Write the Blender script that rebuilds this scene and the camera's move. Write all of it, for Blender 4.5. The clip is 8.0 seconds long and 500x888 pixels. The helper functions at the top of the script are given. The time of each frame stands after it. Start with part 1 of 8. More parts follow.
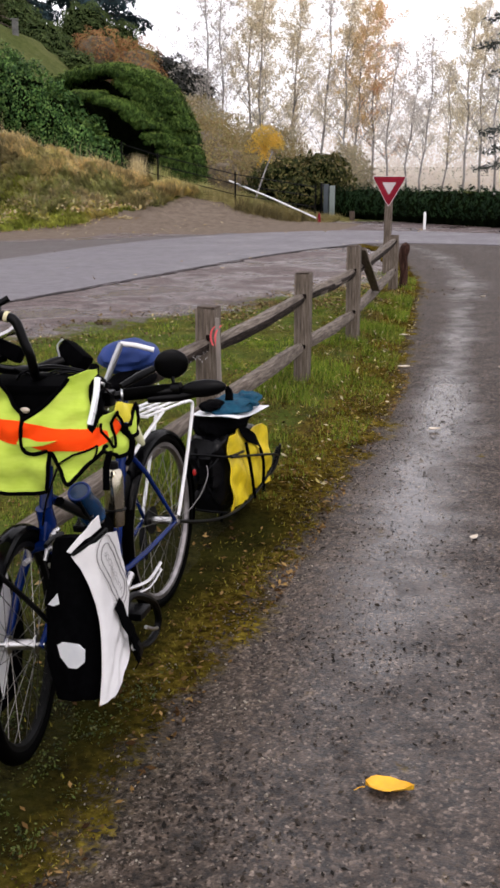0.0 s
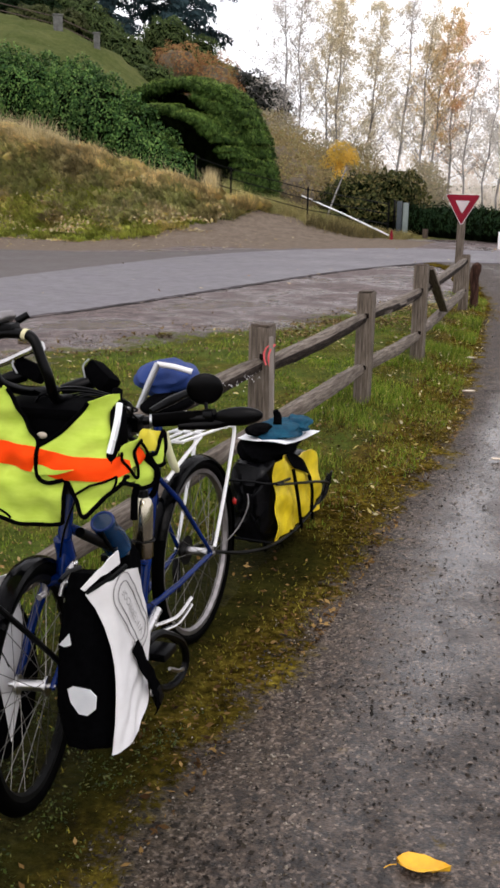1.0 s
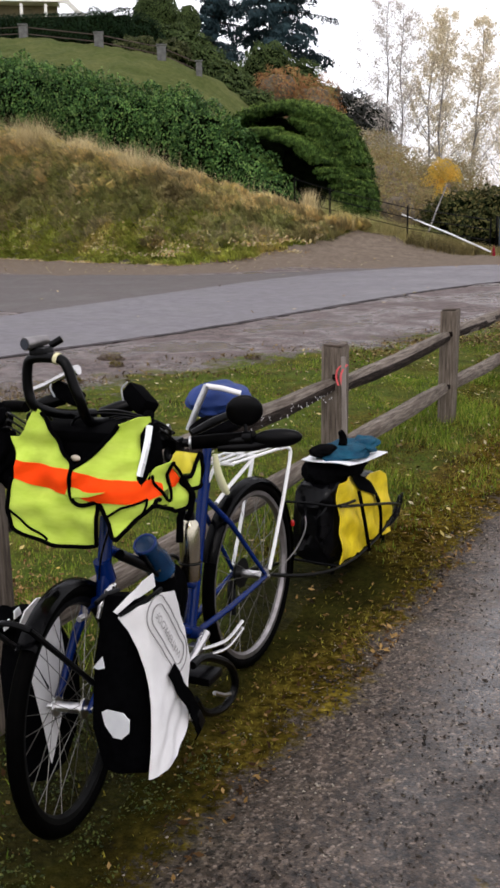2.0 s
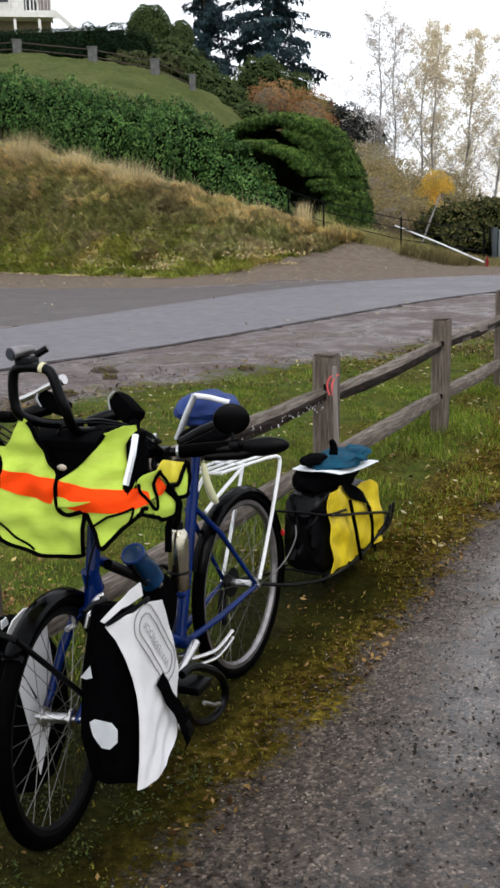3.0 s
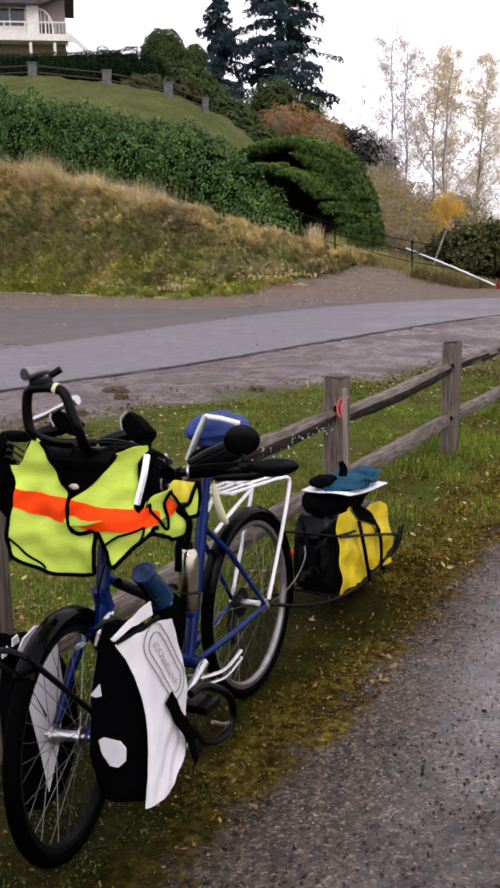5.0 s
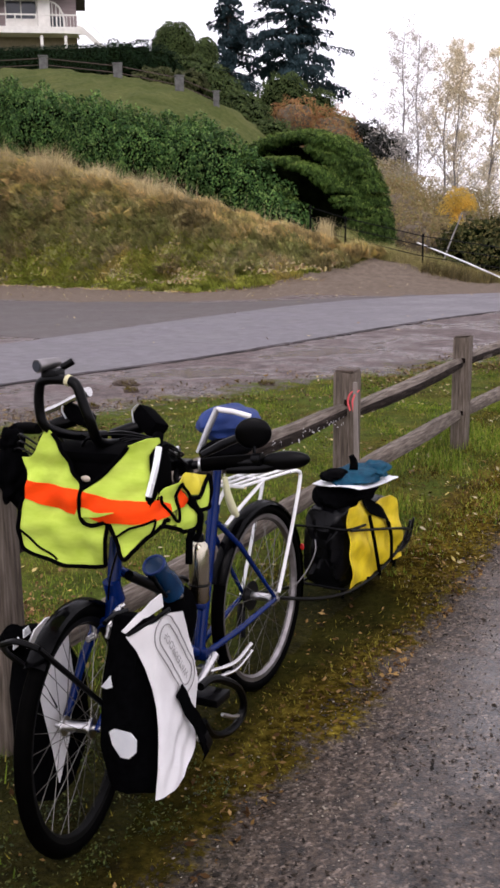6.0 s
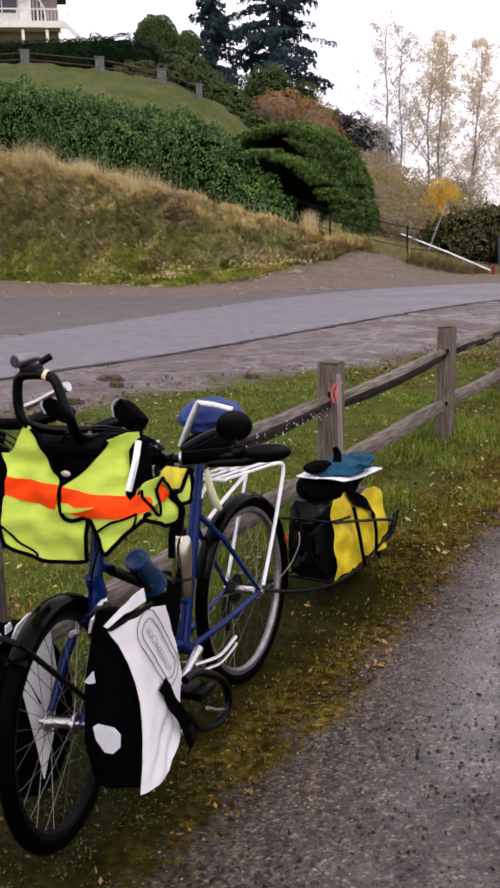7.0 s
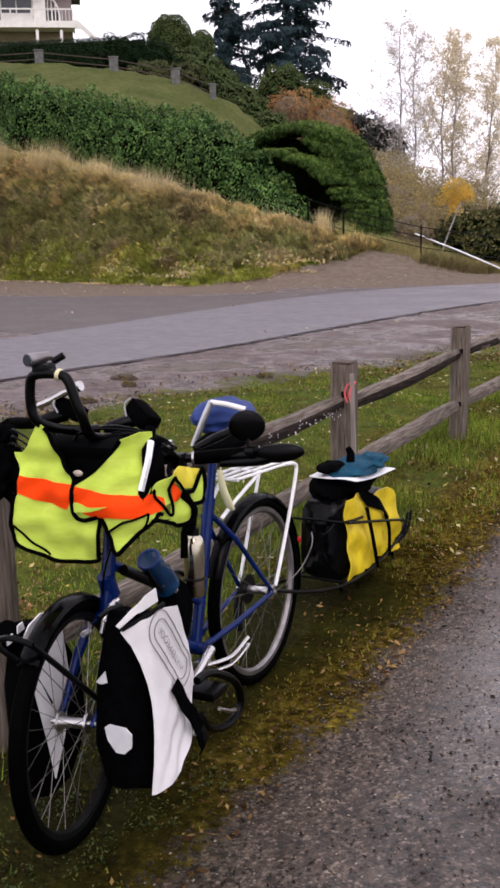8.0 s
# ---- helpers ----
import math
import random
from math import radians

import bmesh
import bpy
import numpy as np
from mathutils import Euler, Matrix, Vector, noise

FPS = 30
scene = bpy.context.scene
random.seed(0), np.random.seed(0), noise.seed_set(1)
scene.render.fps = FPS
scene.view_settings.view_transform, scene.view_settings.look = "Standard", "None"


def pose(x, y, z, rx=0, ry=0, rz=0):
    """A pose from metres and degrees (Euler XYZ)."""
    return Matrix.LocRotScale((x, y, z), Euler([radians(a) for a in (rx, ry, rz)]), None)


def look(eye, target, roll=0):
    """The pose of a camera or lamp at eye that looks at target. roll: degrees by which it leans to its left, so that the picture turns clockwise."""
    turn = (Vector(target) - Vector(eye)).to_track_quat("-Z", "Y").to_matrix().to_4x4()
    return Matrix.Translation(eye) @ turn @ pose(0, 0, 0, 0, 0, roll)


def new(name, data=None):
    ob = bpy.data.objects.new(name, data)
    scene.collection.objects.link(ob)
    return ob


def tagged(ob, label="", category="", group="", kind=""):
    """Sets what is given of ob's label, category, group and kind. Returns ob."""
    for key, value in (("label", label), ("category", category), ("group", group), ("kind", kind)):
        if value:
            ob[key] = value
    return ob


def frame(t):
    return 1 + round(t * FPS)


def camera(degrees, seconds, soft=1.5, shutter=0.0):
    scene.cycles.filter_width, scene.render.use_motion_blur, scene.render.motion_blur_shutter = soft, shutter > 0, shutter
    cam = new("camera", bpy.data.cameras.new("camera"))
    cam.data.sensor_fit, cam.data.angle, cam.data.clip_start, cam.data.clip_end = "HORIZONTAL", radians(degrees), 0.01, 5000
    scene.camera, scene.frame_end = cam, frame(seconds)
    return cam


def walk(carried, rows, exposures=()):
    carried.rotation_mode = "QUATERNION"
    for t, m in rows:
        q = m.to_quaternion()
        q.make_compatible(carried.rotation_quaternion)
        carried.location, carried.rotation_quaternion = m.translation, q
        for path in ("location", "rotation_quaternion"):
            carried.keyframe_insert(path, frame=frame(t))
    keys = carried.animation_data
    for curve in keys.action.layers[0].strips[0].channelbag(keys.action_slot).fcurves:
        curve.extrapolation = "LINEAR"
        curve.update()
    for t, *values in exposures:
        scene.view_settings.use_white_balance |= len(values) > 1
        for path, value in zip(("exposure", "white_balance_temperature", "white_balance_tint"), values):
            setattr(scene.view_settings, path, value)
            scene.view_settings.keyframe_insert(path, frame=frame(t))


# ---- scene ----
cam = camera(27.8, 8.0, 2.9)
PATH = [
    (0, (0.264, 0.741, 1.576), (-0.317, 2.58, 1.048), -0.3),
    (0.5, (0.272, 0.86, 1.59), (-0.303, 2.712, 1.102), 0.8),
    (1, (0.269, 0.98, 1.569), (-0.438, 2.783, 1.067), 0.8),
    (1.5, (0.369, 1.063, 1.569), (-0.519, 2.792, 1.097), -0.4),
    (3, (0.441, 1.089, 1.556), (-0.456, 2.821, 1.117), -1.3),
    (3.5, (0.452, 1.076, 1.56), (-0.44, 2.818, 1.148), -1.1),
    (4, (0.451, 1.077, 1.559), (-0.431, 2.818, 1.12), -1.3),
    (4.5, (0.455, 1.069, 1.564), (-0.45, 2.808, 1.168), -1.2),
    (6, (0.446, 1.064, 1.559), (-0.487, 2.785, 1.149), -0.8),
    (6.5, (0.459, 1.068, 1.56), (-0.472, 2.789, 1.144), -1.5),
    (7, (0.461, 1.076, 1.556), (-0.45, 2.806, 1.133), -1.4),
    (7.5, (0.468, 1.072, 1.558), (-0.44, 2.8, 1.123), -1.7),
    (8, (0.455, 1.086, 1.554), (-0.478, 2.804, 1.131), -1.4),
]
walk(cam, [(t, look(eye, target, roll)) for t, eye, target, roll in PATH], [(0, 0.0, 6500, 18), (0.5, 0.05, 6500, 14), (1.0, 0.0, 6500, 15), (1.5, -0.05, 6500, 17), (3.0, -0.02, 6200, 10), (3.5, 0.0, 6260, 13), (4.0, 0.0, 6280, 14), (4.5, 0.0, 6350, 20), (6.0, 0.0, 6380, 23), (8.0, 0.0, 6420, 24)])

# ---- light ----
SUN_EL, SUN_AZ = radians(48), radians(150)
world = bpy.data.worlds.new("overcast_sky")
scene.world = world
world.use_nodes = True
wn, wl = world.node_tree.nodes, world.node_tree.links
sky = wn.new("ShaderNodeTexSky")
sky.sky_type, sky.sun_disc = "NISHITA", False
sky.sun_elevation, sky.sun_rotation = SUN_EL, SUN_AZ
sky.air_density, sky.dust_density, sky.ozone_density = 1.0, 4.0, 1.0
cloud = wn.new("ShaderNodeMix")
cloud.data_type = "RGBA"
cloud.inputs[0].default_value = 0.86
cloud.inputs[7].default_value = (12.4, 12.5, 12.8, 1)
wl.new(sky.outputs[0], cloud.inputs[6])
wl.new(cloud.outputs[2], wn["Background"].inputs[0])
wn["Background"].inputs[1].default_value = 0.14
sun = new("sun", bpy.data.lights.new("sun", "SUN"))
sun.data.energy, sun.data.angle, sun.data.color = 0.8, radians(25), (1.0, 0.97, 0.92)
sun.matrix_world = look((0, 0, 30), (-math.sin(SUN_AZ) * 20, -math.cos(SUN_AZ) * 20, 30 - math.tan(SUN_EL) * 20))


# ---- materials ----
def nodes_of(name):
    m = bpy.data.materials.new(name)
    m.use_nodes = True
    return m, m.node_tree.nodes, m.node_tree.links, m.node_tree.nodes["Principled BSDF"]


def noise_tex(n, l, coord, scale, detail=6.0, rough=0.6):
    t = n.new("ShaderNodeTexNoise")
    t.inputs["Scale"].default_value, t.inputs["Detail"].default_value, t.inputs["Roughness"].default_value = scale, detail, rough
    l.new(coord, t.inputs["Vector"])
    return t.outputs["Fac"]


def ramp(n, l, fac, cols, lo=0.3, hi=0.7):
    r = n.new("ShaderNodeValToRGB")
    els = r.color_ramp.elements
    while len(els) < len(cols):
        els.new(0.5)
    for i, c in enumerate(cols):
        els[i].position = lo + (hi - lo) * i / max(1, len(cols) - 1)
        els[i].color = (*c, 1)
    l.new(fac, r.inputs[0])
    return r.outputs[0]


def mix(n, l, fac, a, b, mode="MIX"):
    m = n.new("ShaderNodeMix")
    m.data_type, m.blend_type = "RGBA", mode
    for s, v in ((m.inputs[0], fac), (m.inputs[6], a), (m.inputs[7], b)):
        if isinstance(v, (int, float)):
            s.default_value = v
        elif isinstance(v, tuple):
            s.default_value = (*v, 1)
        else:
            l.new(v, s)
    return m.outputs[2]


def math_node(n, l, op, a, b, clamp=False):
    m = n.new("ShaderNodeMath")
    m.operation, m.use_clamp = op, clamp
    for s, v in ((m.inputs[0], a), (m.inputs[1], b)):
        if isinstance(v, (int, float)):
            s.default_value = v
        else:
            l.new(v, s)
    return m.outputs[0]


def bumped(n, l, b, height, strength, distance):
    k = n.new("ShaderNodeBump")
    k.inputs["Strength"].default_value, k.inputs["Distance"].default_value = strength, distance
    l.new(height, k.inputs["Height"])
    l.new(k.outputs[0], b.inputs["Normal"])


def mat(name, cols, scale=10.0, rough=0.6, metal=0.0, bump=0.2, bump_scale=60.0, depth=0.002, coarse=1.5, stretch=(1, 1, 1), dirt=0.25, gloss_var=0.15, spec=0.5):
    """A surface with grain, broad stains and fine relief."""
    m, n, l, b = nodes_of(name)
    tc, mp = n.new("ShaderNodeTexCoord"), n.new("ShaderNodeMapping")
    mp.inputs["Scale"].default_value = stretch
    l.new(tc.outputs["Object"], mp.inputs[0])
    v = mp.outputs[0]
    fine, broad = noise_tex(n, l, v, scale), noise_tex(n, l, v, coarse, 3.0)
    c = ramp(n, l, fine, cols)
    if dirt:
        c = mix(n, l, dirt, c, ramp(n, l, broad, [(0.45, 0.43, 0.4), (1, 1, 1)], 0.35, 0.65), "MULTIPLY")
    l.new(c, b.inputs["Base Color"])
    r = math_node(n, l, "MULTIPLY_ADD", broad, gloss_var * 2)
    r.node.inputs[2].default_value = rough - gloss_var
    l.new(r, b.inputs["Roughness"])
    b.inputs["Metallic"].default_value = metal
    b.inputs["Specular IOR Level"].default_value = spec
    if bump:
        bumped(n, l, b, noise_tex(n, l, v, bump_scale, 4.0), bump, depth)
    return m


def leaf_mat(name, cols, rough=0.55, glow=0.3, spec=0.4, vary=1.0):
    """Foliage: each leaf of its own tint, some light passing through."""
    m, n, l, b = nodes_of(name)
    geo = n.new("ShaderNodeNewGeometry")
    c = ramp(n, l, geo.outputs["Random Per Island"], cols, 0.0, 1.0)
    v = noise_tex(n, l, geo.outputs["Position"], 0.6, 3.0)
    c = mix(n, l, 0.5 * vary, c, ramp(n, l, v, [(0.55, 0.55, 0.5), (1.15, 1.15, 1.0)], 0.35, 0.65), "MULTIPLY")
    c = mix(n, l, 0.55 * vary, c, ramp(n, l, noise_tex(n, l, geo.outputs["Position"], 2.3, 4.0), [(0.5, 0.5, 0.48), (1.2, 1.18, 1.1)], 0.36, 0.64), "MULTIPLY")
    l.new(c, b.inputs["Base Color"])
    b.inputs["Roughness"].default_value = rough
    b.inputs["Specular IOR Level"].default_value = spec
    t, mx = n.new("ShaderNodeBsdfTranslucent"), n.new("ShaderNodeMixShader")
    l.new(c, t.inputs[0])
    mx.inputs[0].default_value = glow
    l.new(b.outputs[0], mx.inputs[1])
    l.new(t.outputs[0], mx.inputs[2])
    l.new(mx.outputs[0], n["Material Output"].inputs[0])
    return m


def ground_mat():
    """Soil, gravel, grass and dry grass by the cover that grows at each place."""
    m, n, l, b = nodes_of("ground_cover")
    geo, at = n.new("ShaderNodeNewGeometry"), n.new("ShaderNodeVertexColor")
    at.layer_name = "cover"
    sep = n.new("ShaderNodeSeparateColor")
    l.new(at.outputs[0], sep.inputs[0])
    p = geo.outputs["Position"]
    big, mid, fine = noise_tex(n, l, p, 0.7, 4), noise_tex(n, l, p, 5.0, 6), noise_tex(n, l, p, 45.0, 5)
    vor = n.new("ShaderNodeTexVoronoi")
    vor.inputs["Scale"].default_value = 70.0
    l.new(p, vor.inputs["Vector"])
    gravel = mix(n, l, 0.6, ramp(n, l, fine, [(0.045, 0.032, 0.028), (0.15, 0.112, 0.1)]), ramp(n, l, vor.outputs["Color"], [(0.036, 0.026, 0.023), (0.12, 0.09, 0.082), (0.32, 0.26, 0.245)], 0.1, 0.97))
    gravel = mix(n, l, 0.8, gravel, ramp(n, l, mid, [(0.3, 0.26, 0.26), (1.15, 1.1, 1.12)], 0.36, 0.62), "MULTIPLY")
    grass = mix(n, l, 0.5, ramp(n, l, mid, [(0.018, 0.026, 0.005), (0.06, 0.085, 0.013), (0.12, 0.14, 0.03)]), ramp(n, l, fine, [(0.008, 0.012, 0.0025), (0.085, 0.115, 0.018)]))
    dry = mix(n, l, 0.5, ramp(n, l, mid, [(0.09, 0.085, 0.022), (0.22, 0.19, 0.065)]), ramp(n, l, fine, [(0.06, 0.055, 0.018), (0.25, 0.21, 0.075)]))
    moss = mix(n, l, 0.5, ramp(n, l, mid, [(0.034, 0.019, 0.004), (0.128, 0.09, 0.016), (0.25, 0.192, 0.032)]), ramp(n, l, fine, [(0.002, 0.0015, 0.0005), (0.045, 0.034, 0.005), (0.19, 0.16, 0.024)], 0.36, 0.66))
    moss = mix(n, l, 0.85, moss, ramp(n, l, noise_tex(n, l, p, 2.6, 5, 0.65), [(0.2, 0.17, 0.14), (1, 1, 1)], 0.36, 0.56), "MULTIPLY")
    dirt = mix(n, l, 0.5, ramp(n, l, mid, [(0.075, 0.056, 0.041), (0.225, 0.18, 0.14)]), ramp(n, l, fine, [(0.075, 0.056, 0.042), (0.22, 0.178, 0.14)]))

    def mask(ch):
        w = math_node(n, l, "ADD", ch, math_node(n, l, "MULTIPLY", math_node(n, l, "SUBTRACT", math_node(n, l, "ADD", math_node(n, l, "MULTIPLY", mid, 0.6), math_node(n, l, "MULTIPLY", big, 0.4)), 0.5), 2.0))
        r = n.new("ShaderNodeMapRange")
        r.inputs[1].default_value, r.inputs[2].default_value = 0.38, 0.62
        l.new(w, r.inputs[0])
        return r.outputs[0]
    grown = mask(sep.outputs[0])
    grass = mix(n, l, ramp(n, l, noise_tex(n, l, p, 1.7, 6, 0.7), [(0, 0, 0), (0.55, 0.55, 0.55)], 0.42, 0.6), grass, moss)
    spl = n.new("ShaderNodeSeparateXYZ")
    l.new(p, spl.inputs[0])
    up_hill = n.new("ShaderNodeMapRange")
    up_hill.inputs[1].default_value, up_hill.inputs[2].default_value = 29.5, 31.0
    l.new(spl.outputs[1], up_hill.inputs[0])
    lawn = mix(n, l, 0.5, ramp(n, l, mid, [(0.036, 0.05, 0.012), (0.1, 0.12, 0.036)]), ramp(n, l, big, [(0.036, 0.052, 0.014), (0.125, 0.125, 0.048)]))
    grass = mix(n, l, up_hill.outputs[0], grass, lawn)
    c = mix(n, l, grown, gravel, grass)
    c = mix(n, l, mask(sep.outputs[1]), c, dry)
    c = mix(n, l, mask(sep.outputs[2]), c, moss)
    bare = mask(at.outputs["Alpha"])
    c = mix(n, l, bare, c, dirt)
    # Darkens the soil: contact shade under bicycle and trailer, put into the colour.
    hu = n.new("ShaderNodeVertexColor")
    hu.layer_name = "soil_shade"
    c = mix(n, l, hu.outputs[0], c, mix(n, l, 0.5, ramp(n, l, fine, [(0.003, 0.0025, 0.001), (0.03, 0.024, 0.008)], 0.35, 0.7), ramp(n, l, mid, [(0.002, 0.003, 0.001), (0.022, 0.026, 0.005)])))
    l.new(c, b.inputs["Base Color"])
    grown = math_node(n, l, "MAXIMUM", math_node(n, l, "MAXIMUM", grown, mask(sep.outputs[2])), bare)
    grown = math_node(n, l, "MAXIMUM", grown, hu.outputs[0])
    rg = mix(n, l, grown, ramp(n, l, big, [(0.14,) * 3, (0.85,) * 3], 0.42, 0.56), (0.9, 0.9, 0.9))
    l.new(rg, b.inputs["Roughness"])
    sp = math_node(n, l, "MULTIPLY_ADD", grown, -0.42)
    sp.node.inputs[2].default_value = 0.45
    l.new(sp, b.inputs["Specular IOR Level"])
    bumped(n, l, b, math_node(n, l, "ADD", fine, math_node(n, l, "MULTIPLY", vor.outputs["Distance"], 0.7)), 0.7, 0.02)
    return m


def asphalt_mat(name, stone, scale, wet, tone, spec=0.5, patchy=0.35):
    """Rolled aggregate in dark binder, wet in patches."""
    m, n, l, b = nodes_of(name)
    p = n.new("ShaderNodeNewGeometry").outputs["Position"]
    big, mid, fine = noise_tex(n, l, p, 0.8, 5), noise_tex(n, l, p, 6.0, 6), noise_tex(n, l, p, 260.0, 3)
    vor = n.new("ShaderNodeTexVoronoi")
    vor.inputs["Scale"].default_value = scale
    l.new(p, vor.inputs["Vector"])
    chips = ramp(n, l, vor.outputs["Color"], stone, 0.1, 0.95)
    c = mix(n, l, 0.4, chips, tone)
    c = mix(n, l, 0.55, c, ramp(n, l, mid, [(0.5, 0.48, 0.46), (1.1, 1.1, 1.1)], 0.35, 0.62), "MULTIPLY")
    c = mix(n, l, patchy, c, ramp(n, l, big, [(0.55, 0.53, 0.5), (1.15, 1.15, 1.15)], 0.38, 0.6), "MULTIPLY")
    l.new(c, b.inputs["Base Color"])
    l.new(ramp(n, l, big, [(wet,) * 3, (min(1, wet + 0.3),) * 3], 0.35, 0.65), b.inputs["Roughness"])
    b.inputs["Specular IOR Level"].default_value = spec
    bumped(n, l, b, math_node(n, l, "ADD", math_node(n, l, "MULTIPLY", vor.outputs["Distance"], -1.0), math_node(n, l, "MULTIPLY", fine, 0.3)), 0.55, 0.006)
    return m


def path_mat():
    """Wet chip seal: a smooth wet track, gravelly sides, moss creeping over the margin."""
    m, n, l, b = nodes_of("wet_chip_path")
    p = n.new("ShaderNodeNewGeometry").outputs["Position"]
    at = n.new("ShaderNodeVertexColor")
    at.layer_name = "wear"
    sep = n.new("ShaderNodeSeparateColor")
    l.new(at.outputs[0], sep.inputs[0])
    big, mid, fine = noise_tex(n, l, p, 0.9, 5), noise_tex(n, l, p, 5.0, 7), noise_tex(n, l, p, 220.0, 3)
    speck = noise_tex(n, l, p, 38.0, 5, 0.7)
    vor = n.new("ShaderNodeTexVoronoi")
    vor.inputs["Scale"].default_value = 115.0
    l.new(p, vor.inputs["Vector"])
    stones = ramp(n, l, vor.outputs["Color"], [(0.006, 0.004, 0.0031), (0.031, 0.0217, 0.0162), (0.074, 0.055, 0.043), (0.32, 0.258, 0.214)], 0.1, 0.97)
    c = mix(n, l, 0.4, stones, (0.056, 0.0412, 0.032))
    c = mix(n, l, 0.8, c, ramp(n, l, speck, [(0.04, 0.034, 0.03), (1.05, 1.03, 1)], 0.4, 0.54), "MULTIPLY")
    c = mix(n, l, 0.6, c, ramp(n, l, mid, [(0.5, 0.46, 0.42), (1.15, 1.13, 1.1)], 0.35, 0.62), "MULTIPLY")
    damp = noise_tex(n, l, p, 5.0, 6)
    moss = mix(n, l, 0.5, ramp(n, l, damp, [(0.034, 0.019, 0.004), (0.128, 0.09, 0.016), (0.25, 0.192, 0.032)]), ramp(n, l, noise_tex(n, l, p, 45.0, 5), [(0.002, 0.0015, 0.0005), (0.045, 0.034, 0.005), (0.19, 0.16, 0.024)], 0.36, 0.66))
    moss = mix(n, l, 0.85, moss, ramp(n, l, noise_tex(n, l, p, 2.6, 5, 0.65), [(0.2, 0.17, 0.14), (1, 1, 1)], 0.36, 0.56), "MULTIPLY")
    moss = mix(n, l, 0.8, moss, ramp(n, l, noise_tex(n, l, p, 26.0, 4, 0.6), [(0.12, 0.1, 0.08), (1.35, 1.3, 1.2)], 0.38, 0.6), "MULTIPLY")
    soil = mix(n, l, 0.5, ramp(n, l, speck, [(0.004, 0.003, 0.0022), (0.055, 0.04, 0.029), (0.18, 0.133, 0.1)], 0.38, 0.66), stones)
    edge = math_node(n, l, "ADD", sep.outputs[0], math_node(n, l, "MULTIPLY", math_node(n, l, "SUBTRACT", math_node(n, l, "ADD", math_node(n, l, "MULTIPLY", mid, 0.6), math_node(n, l, "MULTIPLY", speck, 0.4)), 0.5), 3.2))
    r = n.new("ShaderNodeMapRange")
    r.inputs[1].default_value, r.inputs[2].default_value = 0.36, 0.66
    l.new(edge, r.inputs[0])
    band = math_node(n, l, "ADD", sep.outputs[2], math_node(n, l, "MULTIPLY", math_node(n, l, "SUBTRACT", math_node(n, l, "ADD", math_node(n, l, "MULTIPLY", mid, 0.6), math_node(n, l, "MULTIPLY", speck, 0.4)), 0.5), 2.6))
    rb = n.new("ShaderNodeMapRange")
    rb.inputs[1].default_value, rb.inputs[2].default_value = 0.15, 0.85
    l.new(band, rb.inputs[0])
    c = mix(n, l, rb.outputs[0], c, soil)
    c = mix(n, l, r.outputs[0], c, moss)
    # The same painted shade carried on over the path margin.
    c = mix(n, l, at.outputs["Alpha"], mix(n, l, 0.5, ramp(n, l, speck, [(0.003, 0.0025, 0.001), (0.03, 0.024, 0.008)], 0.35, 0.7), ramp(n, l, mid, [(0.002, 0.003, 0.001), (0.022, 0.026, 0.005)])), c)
    l.new(c, b.inputs["Base Color"])
    wet = math_node(n, l, "ADD", sep.outputs[1], math_node(n, l, "MULTIPLY", math_node(n, l, "SUBTRACT", math_node(n, l, "ADD", math_node(n, l, "MULTIPLY", mid, 0.5), math_node(n, l, "MULTIPLY", big, 0.5)), 0.5), 1.7), True)
    rough = ramp(n, l, wet, [(0.78,) * 3, (0.11,) * 3], 0.2, 0.95)
    rough = mix(n, l, r.outputs[0], mix(n, l, rb.outputs[0], rough, (0.68, 0.68, 0.68)), (0.85, 0.85, 0.85))
    l.new(rough, b.inputs["Roughness"])
    sp = math_node(n, l, "MULTIPLY_ADD", math_node(n, l, "MAXIMUM", r.outputs[0], math_node(n, l, "MULTIPLY", rb.outputs[0], 0.45)), -0.48)
    l.new(math_node(n, l, "MULTIPLY_ADD", wet, 0.32), sp.node.inputs[2])
    sp.node.inputs[2].links[0].from_node.inputs[2].default_value = 0.28
    l.new(sp, b.inputs["Specular IOR Level"])
    k = n.new("ShaderNodeBump")
    k.inputs["Distance"].default_value = 0.006
    l.new(math_node(n, l, "MULTIPLY_ADD", wet, -0.62), k.inputs["Strength"])
    k.inputs["Strength"].links[0].from_node.inputs[2].default_value = 0.75
    l.new(math_node(n, l, "ADD", math_node(n, l, "MULTIPLY", vor.outputs["Distance"], -1.0), math_node(n, l, "ADD", math_node(n, l, "MULTIPLY", fine, 0.3), math_node(n, l, "MULTIPLY", speck, 1.2))), k.inputs["Height"])
    l.new(k.outputs[0], b.inputs["Normal"])
    return m


GROUND = ground_mat()
PATH_TOP = path_mat()
ROAD_TOP = asphalt_mat("grey_asphalt", [(0.112, 0.103, 0.113), (0.155, 0.143, 0.155)], 40.0, 0.5, (0.135, 0.125, 0.136), 0.35, 0.3)
ROAD_OLD = asphalt_mat("old_dark_asphalt", [(0.06, 0.05, 0.047), (0.12, 0.102, 0.096)], 40.0, 0.6, (0.09, 0.077, 0.073), 0.3)
ROAD_EDGE = mat("broken_asphalt_edge", [(0.004, 0.003, 0.003), (0.03, 0.024, 0.022)], 20, 0.9, bump=0.8, bump_scale=30, depth=0.02, spec=0.1)
WOOD = mat("weathered_cedar", [(0.045, 0.033, 0.025), (0.125, 0.1, 0.078), (0.21, 0.175, 0.145)], 9.0, 0.85, bump=0.8, bump_scale=14, depth=0.006, stretch=(9, 9, 0.7), dirt=0.6, spec=0.2)
